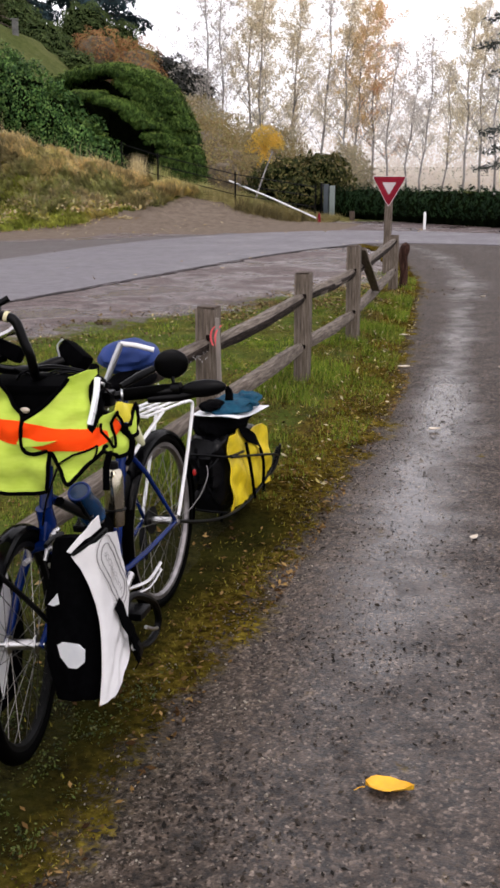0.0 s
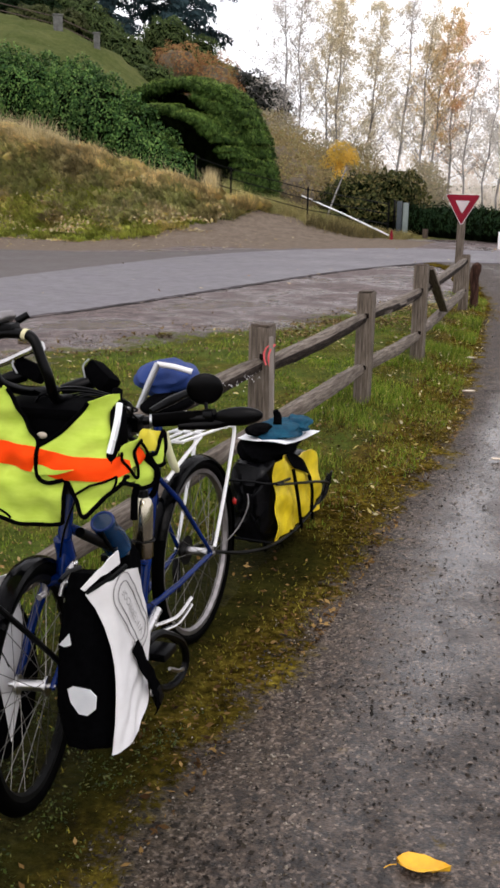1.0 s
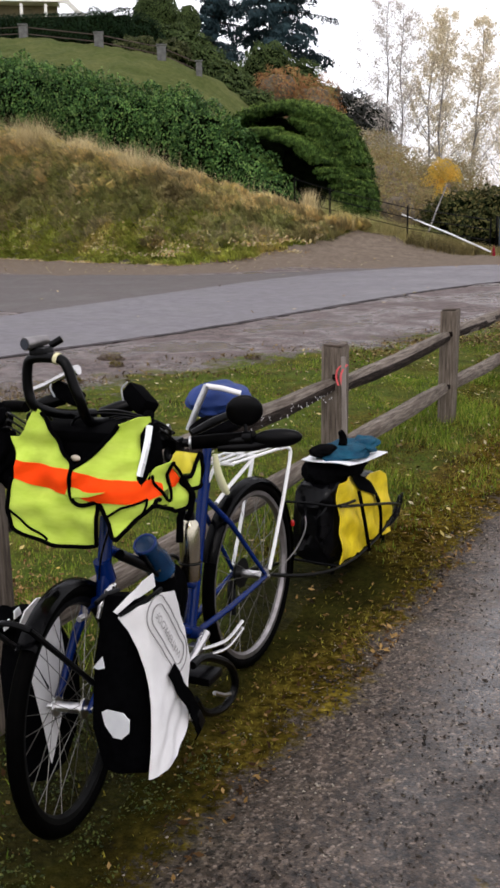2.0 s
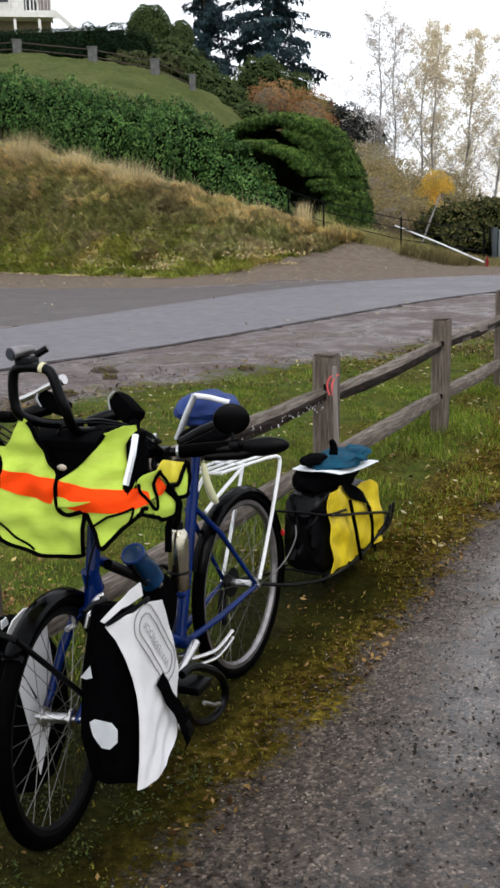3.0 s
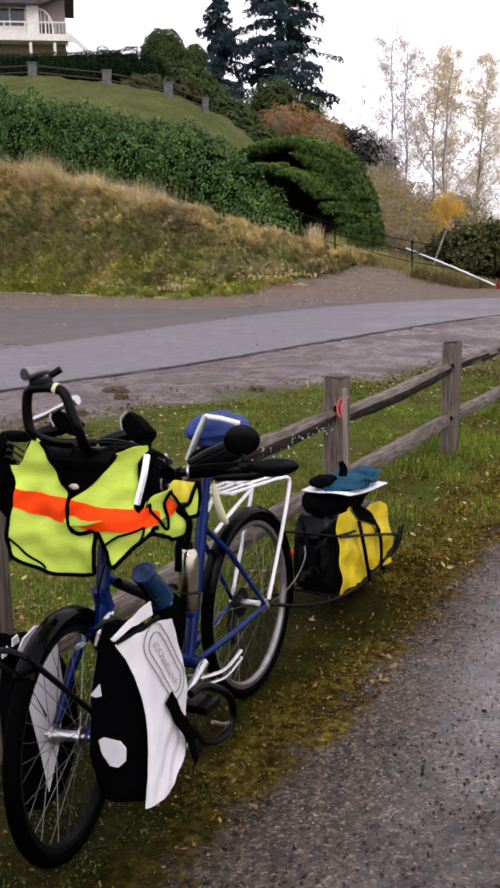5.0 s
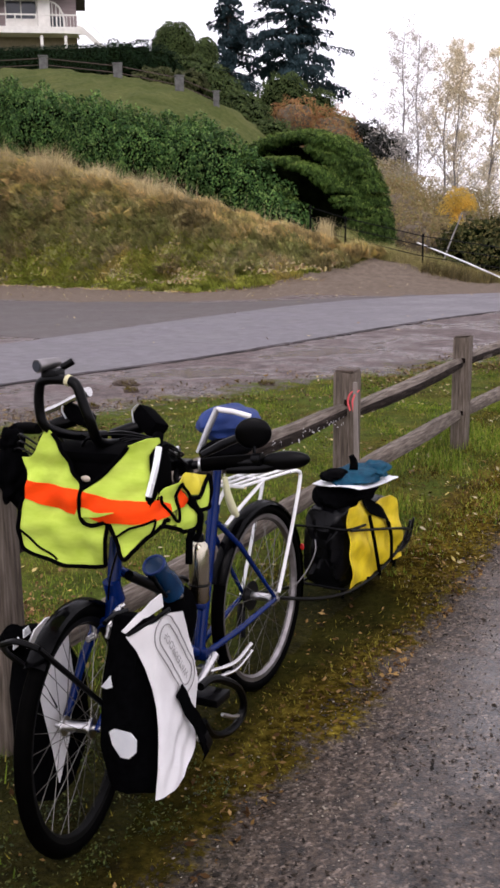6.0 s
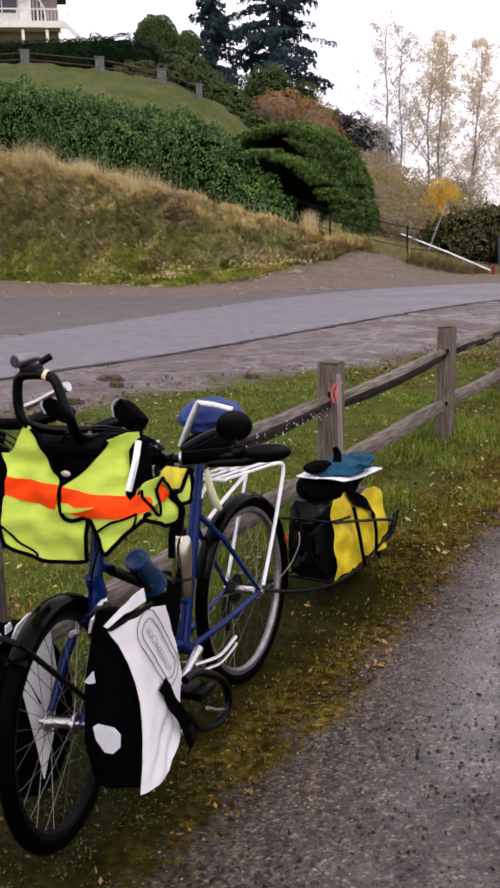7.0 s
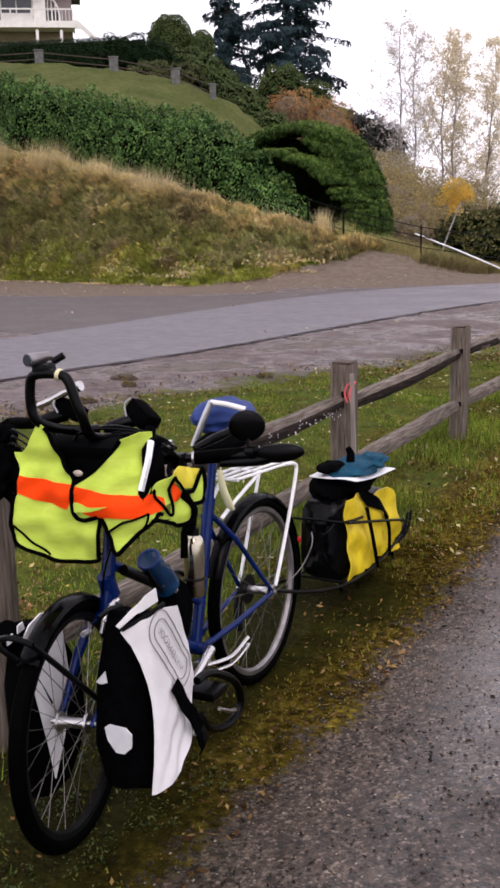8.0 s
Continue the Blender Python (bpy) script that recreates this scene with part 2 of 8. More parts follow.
RAIL_WOOD = mat("weathered_split_rail", [(0.04, 0.031, 0.025), (0.14, 0.112, 0.09), (0.27, 0.235, 0.2)], 9.0, 0.85, bump=0.9, bump_scale=14, depth=0.008, stretch=(9, 0.7, 9), dirt=0.6, spec=0.25)
TAIL_RED = mat("red_reflector", [(0.35, 0.01, 0.01), (0.5, 0.02, 0.015)], 40, 0.25, bump=0.1)
STAKE = mat("grey_sawn_stake", [(0.15, 0.125, 0.105), (0.26, 0.225, 0.2)], 9.0, 0.85, bump=0.3, bump_scale=14, depth=0.003, stretch=(6, 6, 0.6))
# Darker copy of the rail wood, its side shade put into the colour.
RAIL_SHADE = mat("shaded_rail_side", [(0.006, 0.0045, 0.004), (0.022, 0.016, 0.013), (0.065, 0.052, 0.043)], 9.0, 0.85, bump=0.9, bump_scale=14, depth=0.008, stretch=(9, 0.7, 9), dirt=0.4, spec=0.06)
WOOD_DARK = mat("dark_rotten_wood", [(0.03, 0.02, 0.015), (0.1, 0.07, 0.05)], 9.0, 0.9, bump=0.8, bump_scale=14, depth=0.006, stretch=(6, 6, 0.8))
HOLE_DARK = mat("dark_mortise_gap", [(0.003, 0.002, 0.002), (0.015, 0.01, 0.008)], 9.0, 0.95, bump=0.5, bump_scale=14, depth=0.004, spec=0.05)
STUMP = mat("red_brown_rotten_wood", [(0.008, 0.004, 0.003), (0.035, 0.016, 0.011), (0.085, 0.044, 0.032)], 7.0, 0.9, bump=0.9, bump_scale=12, depth=0.012, stretch=(5, 5, 0.8), spec=0.1)
STEEL = mat("galvanised_steel", [(0.4, 0.41, 0.42), (0.55, 0.56, 0.57)], 12, 0.4, 0.9, 0.1)
SIGN_RED = mat("sign_red", [(0.16, 0.004, 0.014), (0.22, 0.007, 0.02)], 6, 0.6, bump=0.05, dirt=0.15, spec=0.15)
SIGN_WHITE = mat("sign_white", [(0.72, 0.7, 0.7), (0.8, 0.79, 0.79)], 6, 0.45, bump=0.05, dirt=0.2)
SIGN_PALE = mat("faded_sign_white", [(0.42, 0.36, 0.37), (0.52, 0.46, 0.47)], 6, 0.5, bump=0.05, dirt=0.2)
RUBBER = mat("black_rubber", [(0.0003, 0.0003, 0.0003), (0.0013, 0.0012, 0.0011)], 30, 0.6, spec=0.012, bump=0.3, bump_scale=120, depth=0.001, dirt=0.5)
BLACK = mat("black_plastic", [(0.0004, 0.0004, 0.0006), (0.0014, 0.0014, 0.0018)], 30, 0.35, bump=0.1, dirt=0.3, spec=0.1)
BLACK_CLOTH = mat("black_nylon", [(0.0005, 0.0005, 0.0007), (0.0018, 0.0018, 0.0022)], 60, 0.85, spec=0.012, bump=0.4, bump_scale=300, depth=0.001, dirt=0.3)
GUARD = mat("glossy_black_mudguard", [(0.001, 0.001, 0.0014), (0.003, 0.003, 0.0035)], 10, 0.16, spec=0.1, bump=0.05, dirt=0.5, gloss_var=0.05)
BLUE_PAINT = mat("blue_frame_paint", [(0.0006, 0.008, 0.06), (0.0012, 0.018, 0.13)], 6, 0.2, 0.0, 0.05, dirt=0.4, spec=0.2)
CHROME = mat("polished_alloy", [(0.55, 0.54, 0.54), (0.72, 0.71, 0.71)], 20, 0.3, 1.0, 0.05, dirt=0.4)
SPOKE_STEEL = mat("dull_spoke_steel", [(0.13, 0.125, 0.115), (0.22, 0.21, 0.19)], 20, 0.35, 0.9, 0.0, dirt=0.3)
RIM_DARK = mat("dark_grey_rim", [(0.002, 0.002, 0.002), (0.006, 0.006, 0.006)], 20, 0.5, 0.0, 0.0, dirt=0.4, spec=0.08)
RIM_GREY = mat("dulled_alloy_rim", [(0.15, 0.137, 0.137), (0.34, 0.32, 0.32)], 14, 0.35, 0.85, 0.05, dirt=0.55, coarse=5)
WHITE_PAINT = mat("white_rack_paint", [(0.74, 0.74, 0.74), (0.82, 0.82, 0.82)], 8, 0.35, bump=0.05, dirt=0.2)
WHITE_VINYL = mat("white_coated_fabric", [(0.7, 0.69, 0.69), (0.8, 0.79, 0.79)], 12, 0.4, bump=0.25, bump_scale=22, depth=0.004, dirt=0.25)
GREY_INK = mat("grey_print", [(0.22, 0.21, 0.21), (0.3, 0.29, 0.28)], 30, 0.5, bump=0)
VEST_LIME = mat("fluorescent_lime_cloth", [(0.42, 0.57, 0.06), (0.53, 0.67, 0.1)], 14, 0.8, bump=0.3, bump_scale=9, depth=0.006, stretch=(1.5, 1, 3.2), dirt=0.08, spec=0.08)
VEST_AMBER = mat("shaded_amber_cloth", [(0.62, 0.52, 0.02), (0.7, 0.6, 0.03)], 14, 0.8, bump=0.3, bump_scale=500, depth=0.001, dirt=0.2)
VEST_ORANGE = mat("fluorescent_orange_cloth", [(0.86, 0.052, 0.002), (0.93, 0.072, 0.003)], 14, 0.75, bump=0.3, bump_scale=9, depth=0.006, stretch=(1.5, 1, 3.2), dirt=0.1, spec=0.08)
YELLOW_BAG = mat("yellow_coated_fabric", [(0.72, 0.52, 0.01), (0.86, 0.68, 0.02)], 10, 0.4, bump=0.8, bump_scale=16, depth=0.01, dirt=0.6, coarse=9)
BAG_BLACK = mat("black_coated_fabric", [(0.001, 0.001, 0.0014), (0.003, 0.003, 0.004)], 10, 0.28, spec=0.14, bump=0.5, bump_scale=7, depth=0.014, dirt=0.4)
TEAL = mat("teal_cloth", [(0.002, 0.026, 0.055), (0.006, 0.07, 0.115)], 20, 0.8, spec=0.12, bump=0.4, bump_scale=40, depth=0.006)
NAVY = mat("navy_blue_fabric", [(0.009, 0.024, 0.1), (0.018, 0.045, 0.19)], 10, 0.65, spec=0.2, bump=0.4, bump_scale=30, depth=0.006)
PAPER = mat("white_plastic_sheet", [(0.75, 0.77, 0.8), (0.83, 0.84, 0.86)], 6, 0.35, bump=0.1, dirt=0.1)
BLUE_BOTTLE = mat("blue_bottle_plastic", [(0.001, 0.014, 0.045), (0.002, 0.04, 0.11)], 9, 0.15, bump=0.35, bump_scale=14, depth=0.006, spec=0.4)
REFLECT = mat("silver_reflective_tape", [(0.75, 0.77, 0.8), (0.85, 0.86, 0.88)], 20, 0.3, 0.3, 0.05, dirt=0.1)
RIBBON = mat("faded_red_ribbon", [(0.6, 0.06, 0.07), (0.75, 0.12, 0.12)], 20, 0.6, bump=0.1)
LEAF_YELLOW = mat("fallen_yellow_leaf", [(0.7, 0.33, 0.01), (0.8, 0.45, 0.015)], 25, 0.45, bump=0.3, bump_scale=60, depth=0.002, dirt=0.15)
LEAF_PALE = mat("fallen_pale_leaf", [(0.5, 0.42, 0.32), (0.68, 0.6, 0.5)], 25, 0.6, bump=0.3, bump_scale=60, depth=0.002)
HILLFOOT_STONE = mat("rough_stone_pillar", [(0.07, 0.07, 0.066), (0.16, 0.16, 0.15)], 5, 0.9, bump=0.8, bump_scale=9, depth=0.02)
SIDING = mat("mauve_grey_siding", [(0.2, 0.155, 0.15), (0.25, 0.2, 0.195)], 3, 0.75, bump=0.4, bump_scale=8, depth=0.01, stretch=(0.3, 0.3, 6))
TRIM_WHITE = mat("white_house_paint", [(0.72, 0.7, 0.64), (0.8, 0.78, 0.72)], 3, 0.6, bump=0.1, dirt=0.2)
UNDER_DECK = mat("tan_stucco", [(0.2, 0.165, 0.1), (0.27, 0.22, 0.14)], 4, 0.9, bump=0.3)
ROOF = mat("purple_brown_shingle", [(0.05, 0.04, 0.05), (0.1, 0.08, 0.095)], 4, 0.85, bump=0.6, bump_scale=8, depth=0.02)
GLASS_DARK = mat("window_glass", [(0.02, 0.025, 0.03), (0.03, 0.035, 0.045)], 2, 0.06, bump=0, dirt=0, gloss_var=0.02)
BARK_PALE = mat("pale_birch_bark", [(0.15, 0.14, 0.135), (0.27, 0.255, 0.245), (0.42, 0.4, 0.385)], 5, 0.85, bump=0.5, bump_scale=8, depth=0.01, stretch=(1, 1, 0.4))
BARK_DARK = mat("dark_fir_bark", [(0.02, 0.016, 0.012), (0.06, 0.045, 0.035)], 5, 0.9, bump=0.7, bump_scale=8, depth=0.02)
# Shade inside the bushes is put into this near-black twig colour.
CORE_SHADE = mat("shade_dark_twigs", [(0.002, 0.004, 0.0015), (0.006, 0.009, 0.003)], 5, 0.95, spec=0.0, bump=0.8, bump_scale=9, depth=0.05)
CORE_BROWN = mat("brown_inner_twigs", [(0.09, 0.07, 0.045), (0.2, 0.155, 0.1)], 5, 0.95, bump=0.8, bump_scale=9, depth=0.05)
GREY_STONES = leaf_mat("loose_chippings", [(0.015, 0.012, 0.01), (0.045, 0.037, 0.03), (0.11, 0.094, 0.08), (0.36, 0.32, 0.28)], 0.7, 0.0, 0.2)
BLADE_GREEN = leaf_mat("short_grass", [(0.034, 0.062, 0.007), (0.11, 0.185, 0.016), (0.22, 0.31, 0.034), (0.34, 0.3, 0.08)], 0.7, 0.3, 0.08)
BLADE_MOSS = leaf_mat("mossy_tufts", [(0.008, 0.005, 0.001), (0.072, 0.05, 0.01), (0.15, 0.13, 0.02), (0.3, 0.265, 0.043)], 0.8, 0.2, 0.05)
BLADE_DRY = leaf_mat("long_dry_grass", [(0.1, 0.09, 0.022), (0.24, 0.2, 0.065), (0.37, 0.31, 0.12), (0.5, 0.42, 0.2)])
BLADE_STRAW = leaf_mat("pale_straw", [(0.475, 0.375, 0.188), (0.7, 0.575, 0.338), (0.88, 0.775, 0.5)])
def sward_mat(name, cols, rough=0.8):
    """Matted grass: olive, brown and tan in broad patches, each blade of its own tone."""
    m, n, l, b = nodes_of(name)
    geo = n.new("ShaderNodeNewGeometry")
    p = geo.outputs["Position"]
    c = ramp(n, l, noise_tex(n, l, p, 0.55, 5.0, 0.65), cols, 0.34, 0.68)
    c = mix(n, l, 0.65, c, ramp(n, l, geo.outputs["Random Per Island"], [(0.5, 0.48, 0.45), (1.05, 1.05, 1.0), (1.6, 1.52, 1.4)], 0.0, 1.0), "MULTIPLY")
    c = mix(n, l, 0.6, c, ramp(n, l, noise_tex(n, l, p, 2.6, 4.0), [(0.5, 0.47, 0.42), (1.4, 1.38, 1.3)], 0.36, 0.62), "MULTIPLY")
    l.new(c, b.inputs["Base Color"])
    b.inputs["Roughness"].default_value = rough
    b.inputs["Specular IOR Level"].default_value = 0.1
    t, mx = n.new("ShaderNodeBsdfTranslucent"), n.new("ShaderNodeMixShader")
    l.new(c, t.inputs[0])
    mx.inputs[0].default_value = 0.5
    l.new(b.outputs[0], mx.inputs[1])
    l.new(t.outputs[0], mx.inputs[2])
    l.new(mx.outputs[0], n["Material Output"].inputs[0])
    return m


SWARD_LOW = sward_mat("matted_green_grass", [(0.345, 0.276, 0.092), (0.345, 0.414, 0.0805), (0.483, 0.517, 0.115), (0.644, 0.552, 0.207)])
SWARD_MID = sward_mat("matted_brown_grass", [(0.34, 0.29, 0.15), (0.48, 0.43, 0.21), (0.41, 0.44, 0.17), (0.76, 0.66, 0.43)])
SWARD_TOP = sward_mat("tan_hanging_grass", [(0.546, 0.442, 0.221), (0.78, 0.637, 0.338), (0.65, 0.585, 0.247), (0.88, 0.819, 0.52)])
BLADE_DEAD = leaf_mat("dead_brown_grass", [(0.06, 0.048, 0.018), (0.14, 0.11, 0.042), (0.24, 0.19, 0.075)])
IVY = leaf_mat("ivy_leaves", [(0.012, 0.035, 0.011), (0.038, 0.1, 0.026), (0.09, 0.19, 0.048), (0.19, 0.3, 0.084)], 0.6, 0.2, 0.12)
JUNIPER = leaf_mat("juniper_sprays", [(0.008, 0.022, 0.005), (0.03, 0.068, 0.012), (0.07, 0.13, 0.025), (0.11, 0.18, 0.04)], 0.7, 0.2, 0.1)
JUNIPER_TOP = leaf_mat("juniper_top_sprays", [(0.09, 0.16, 0.028), (0.16, 0.25, 0.05), (0.23, 0.31, 0.075)], 0.7, 0.25, 0.1)
CYPRESS = leaf_mat("dark_hedge_sprays", [(0.005, 0.013, 0.006), (0.01, 0.026, 0.011), (0.02, 0.042, 0.015)], 0.8, 0.1, 0.08)
FIR = leaf_mat("fir_needles", [(0.012, 0.028, 0.036), (0.024, 0.05, 0.062), (0.045, 0.08, 0.098)], 0.7, 0.15, 0.1)
# Needles greyed and lightened: distance haze mixed into the colour.
PINE_HAZE = leaf_mat("hazy_pine_needles", [(0.05, 0.062, 0.065), (0.09, 0.105, 0.11)], 0.7, 0.3, 0.1)
SHRUB_OLIVE = leaf_mat("olive_shrub_leaves", [(0.045, 0.06, 0.022), (0.08, 0.095, 0.035), (0.12, 0.125, 0.055)], 0.7, 0.25, 0.12)
SHRUB_GREEN = leaf_mat("dull_green_leaves", [(0.038, 0.066, 0.022), (0.075, 0.112, 0.037), (0.125, 0.165, 0.056)], 0.7, 0.25, 0.12)
SHRUB_DUSK = leaf_mat("dark_grey_green_leaves", [(0.05, 0.055, 0.058), (0.075, 0.08, 0.078), (0.1, 0.098, 0.088)], 0.7, 0.3, 0.12, 0.5)
BRAMBLE = leaf_mat("dark_bramble_leaves", [(0.01, 0.018, 0.006), (0.04, 0.05, 0.015), (0.09, 0.095, 0.03), (0.17, 0.14, 0.055)], 0.7, 0.2, 0.1)
SCRAPS = leaf_mat("brown_leaf_scraps", [(0.008, 0.005, 0.003), (0.055, 0.028, 0.012), (0.11, 0.062, 0.022), (0.19, 0.115, 0.042), (0.3, 0.19, 0.08)], 0.8, 0.0, 0.05)
SHRUB_RUST = leaf_mat("rust_red_leaves", [(0.3, 0.13, 0.07), (0.42, 0.22, 0.1), (0.34, 0.27, 0.12)], 0.7, 0.3, 0.1)
SHRUB_BROWN = leaf_mat("brown_brush_leaves", [(0.26, 0.2, 0.1), (0.4, 0.3, 0.16), (0.28, 0.27, 0.11)], 0.8, 0.45, 0.1)
SHRUB_YELLOW = leaf_mat("golden_leaves", [(0.74, 0.47, 0.08), (0.88, 0.64, 0.15), (0.78, 0.56, 0.16)], 0.6, 0.65, 0.1)
WEED_LEAF = leaf_mat("small_weed_leaves", [(0.012, 0.02, 0.004), (0.03, 0.05, 0.008), (0.07, 0.1, 0.016), (0.15, 0.15, 0.05)], 0.5, 0.25, 0.2)
EDGE_SCRAPS = leaf_mat("brown_edge_scraps", [(0.03, 0.02, 0.011), (0.09, 0.06, 0.03), (0.17, 0.115, 0.055), (0.32, 0.23, 0.11)], 0.8, 0.0, 0.05)
VERGE_LEAF = leaf_mat("small_fallen_leaves", [(0.3, 0.2, 0.04), (0.45, 0.36, 0.1), (0.5, 0.44, 0.28), (0.2, 0.09, 0.02)], 0.5, 0.2, 0.4)
# Far-tree leaf colours run pale: haze and sky glare put into them.
TREE_TAN = leaf_mat("tan_autumn_leaves", [(0.62, 0.53, 0.36), (0.82, 0.72, 0.52), (0.76, 0.7, 0.58)], 0.7, 0.75, 0.1, 0.4)
TREE_GOLD = leaf_mat("golden_autumn_leaves", [(0.74, 0.54, 0.24), (0.86, 0.68, 0.38), (0.8, 0.62, 0.4)], 0.7, 0.7, 0.1, 0.4)
TREE_ORANGE = leaf_mat("orange_autumn_leaves", [(0.78, 0.46, 0.24), (0.88, 0.62, 0.4)], 0.7, 0.75, 0.1, 0.4)
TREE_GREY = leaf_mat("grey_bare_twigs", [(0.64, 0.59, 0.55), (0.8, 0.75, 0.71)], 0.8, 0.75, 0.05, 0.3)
WOODS_HAZE = leaf_mat("hazed_far_foliage", [(0.88, 0.82, 0.77), (0.93, 0.89, 0.86), (0.9, 0.82, 0.74)], 0.8, 0.8, 0.03, 0.2)
THICKET = leaf_mat("dull_brown_twigs", [(0.28, 0.24, 0.19), (0.45, 0.39, 0.31), (0.38, 0.36, 0.24), (0.6, 0.48, 0.36)], 0.8, 0.6, 0.05)
DARK_CRUMBS = leaf_mat("dark_crumbs", [(0.006, 0.005, 0.004), (0.02, 0.015, 0.011), (0.035, 0.027, 0.02)], 0.8, 0.0, 0.15)
LEAF_BROWN = leaf_mat("brown_orange_leaves", [(0.05, 0.026, 0.01), (0.16, 0.08, 0.03), (0.34, 0.19, 0.075), (0.45, 0.33, 0.17)], 0.6, 0.1, 0.2)
LEAF_LITTER = leaf_mat("fallen_leaf_litter", [(0.42, 0.28, 0.05), (0.55, 0.44, 0.18), (0.5, 0.42, 0.28), (0.26, 0.14, 0.04), (0.12, 0.065, 0.025)], 0.5, 0.1)


# ---- builders ----
rng = np.random.default_rng(7)


def mesh_of(name, verts, faces, material, smooth=False):
    me = bpy.data.meshes.new(name)
    me.from_pydata([tuple(v) for v in verts], [], [tuple(f) for f in faces])
    me.materials.append(material)
    if smooth:
        me.shade_smooth()
    me.update()
    return me


def quads(name, corners, material):
    """corners: array (n, k, 3): n loose faces of k corners."""
    n, k = corners.shape[:2]
    me = bpy.data.meshes.new(name)
    me.vertices.add(n * k)
    me.vertices.foreach_set("co", corners.reshape(-1).astype(np.float32))
    me.loops.add(n * k)
    me.loops.foreach_set("vertex_index", np.arange(n * k, dtype=np.int32))
    me.polygons.add(n)
    me.polygons.foreach_set("loop_start", np.arange(0, n * k, k, dtype=np.int32))
    me.polygons.foreach_set("loop_total", np.full(n, k, dtype=np.int32))
    me.materials.append(material)
    me.update(calc_edges=True)
    return me


def bm_mesh(name, bm, material, smooth=True, angle=40):
    me = bpy.data.meshes.new(name)
    bm.normal_update()
    bm.to_mesh(me)
    bm.free()
    me.materials.append(material)
    if smooth:
        me.shade_smooth()
        me.set_sharp_from_angle(angle=radians(angle))
    return me


def part(name, bm, material, parent, label=""):
    """Links a bmesh, or a mesh, as one part of a thing."""
    ob = new(name, bm if isinstance(bm, bpy.types.Mesh) else bm_mesh(name, bm, material))
    ob.parent = parent
    return tagged(ob, label)


def thing(name, m, label, category, group="", kind=""):
    e = new(name)
    e.empty_display_size = 0.2
    e.matrix_world = m
    return tagged(e, label, category, group, kind)


def solo(name, me, label, category, group="", kind="", m=None):
    ob = new(name, me)
    if m is not None:
        ob.matrix_world = m
    return tagged(ob, label, category, group, kind)


def box(bm, lo, hi, bevel=0.0, jitter=0.0, m=None):
    r = bmesh.ops.create_cube(bm, size=1.0)
    vs = r["verts"]
    lo, hi = Vector(lo), Vector(hi)
    for v in vs:
        v.co = Vector([lo[i] + (v.co[i] + 0.5) * (hi[i] - lo[i]) for i in range(3)])
        if jitter:
            v.co += Vector([random.uniform(-jitter, jitter) for _ in range(3)])
        if m is not None:
            v.co = m @ v.co
    if bevel:
        es = {e for v in vs for e in v.link_edges}
        bmesh.ops.bevel(bm, geom=list(es), offset=bevel, segments=2, affect="EDGES", profile=0.6)
    return bm


def tube(bm, pts, r, n=10, closed=False, cap=True):
    """A round tube along points; r: one radius or one for each point."""
    pts = [Vector(p) for p in pts]
    rad = [float(a) for a in r] if isinstance(r, (list, tuple)) else [float(r)] * len(pts)
    if len(rad) != len(pts):
        rad = [float(a) for a in np.interp(np.linspace(0, 1, len(pts)), np.linspace(0, 1, len(rad)), rad)]
    rings, ref = [], None
    for i, p in enumerate(pts):
        a = pts[i - 1] if (i or closed) else p
        b = pts[(i + 1) % len(pts)] if (i < len(pts) - 1 or closed) else p
        d = (b - a).normalized()
        if ref is None:
            ref = d.orthogonal().normalized()
        ref = (ref - d * ref.dot(d)).normalized()
        s = d.cross(ref)
        rings.append([bm.verts.new(p + rad[i] * (math.cos(2 * math.pi * k / n) * ref + math.sin(2 * math.pi * k / n) * s)) for k in range(n)])
    for i in range(len(rings) - (0 if closed else 1)):
        a, b = rings[i], rings[(i + 1) % len(rings)]
        for k in range(n):
            bm.faces.new((a[k], a[(k + 1) % n], b[(k + 1) % n], b[k]))
    if cap and not closed:
        bm.faces.new(rings[0][::-1])
        bm.faces.new(rings[-1])
    return bm


def bend(pts, steps=6):
    """A smooth line through points."""
    pts = [Vector(p) for p in pts]
    out = []
    for i in range(len(pts) - 1):
        p0, p1, p2, p3 = pts[max(i - 1, 0)], pts[i], pts[i + 1], pts[min(i + 2, len(pts) - 1)]
        for k in range(steps):
            t = k / steps
            out.append(0.5 * (2 * p1 + (p2 - p0) * t + (2 * p0 - 5 * p1 + 4 * p2 - p3) * t * t + (3 * p1 - p0 - 3 * p2 + p3) * t ** 3))
    return out + [pts[-1]]


def torus(bm, c, axis, R, r, n=48, k=10, squash=1.0):
    axis = Vector(axis).normalized()
    u = axis.orthogonal().normalized()
    w = axis.cross(u)
    rings = []
    for i in range(n):
        a = 2 * math.pi * i / n
        d = math.cos(a) * u + math.sin(a) * w
        rings.append([bm.verts.new(Vector(c) + d * (R + r * math.cos(2 * math.pi * j / k)) + axis * (r * squash * math.sin(2 * math.pi * j / k))) for j in range(k)])
    for i in range(n):
        a, b = rings[i], rings[(i + 1) % n]
        for j in range(k):
            bm.faces.new((a[j], a[(j + 1) % k], b[(j + 1) % k], b[j]))
    return bm


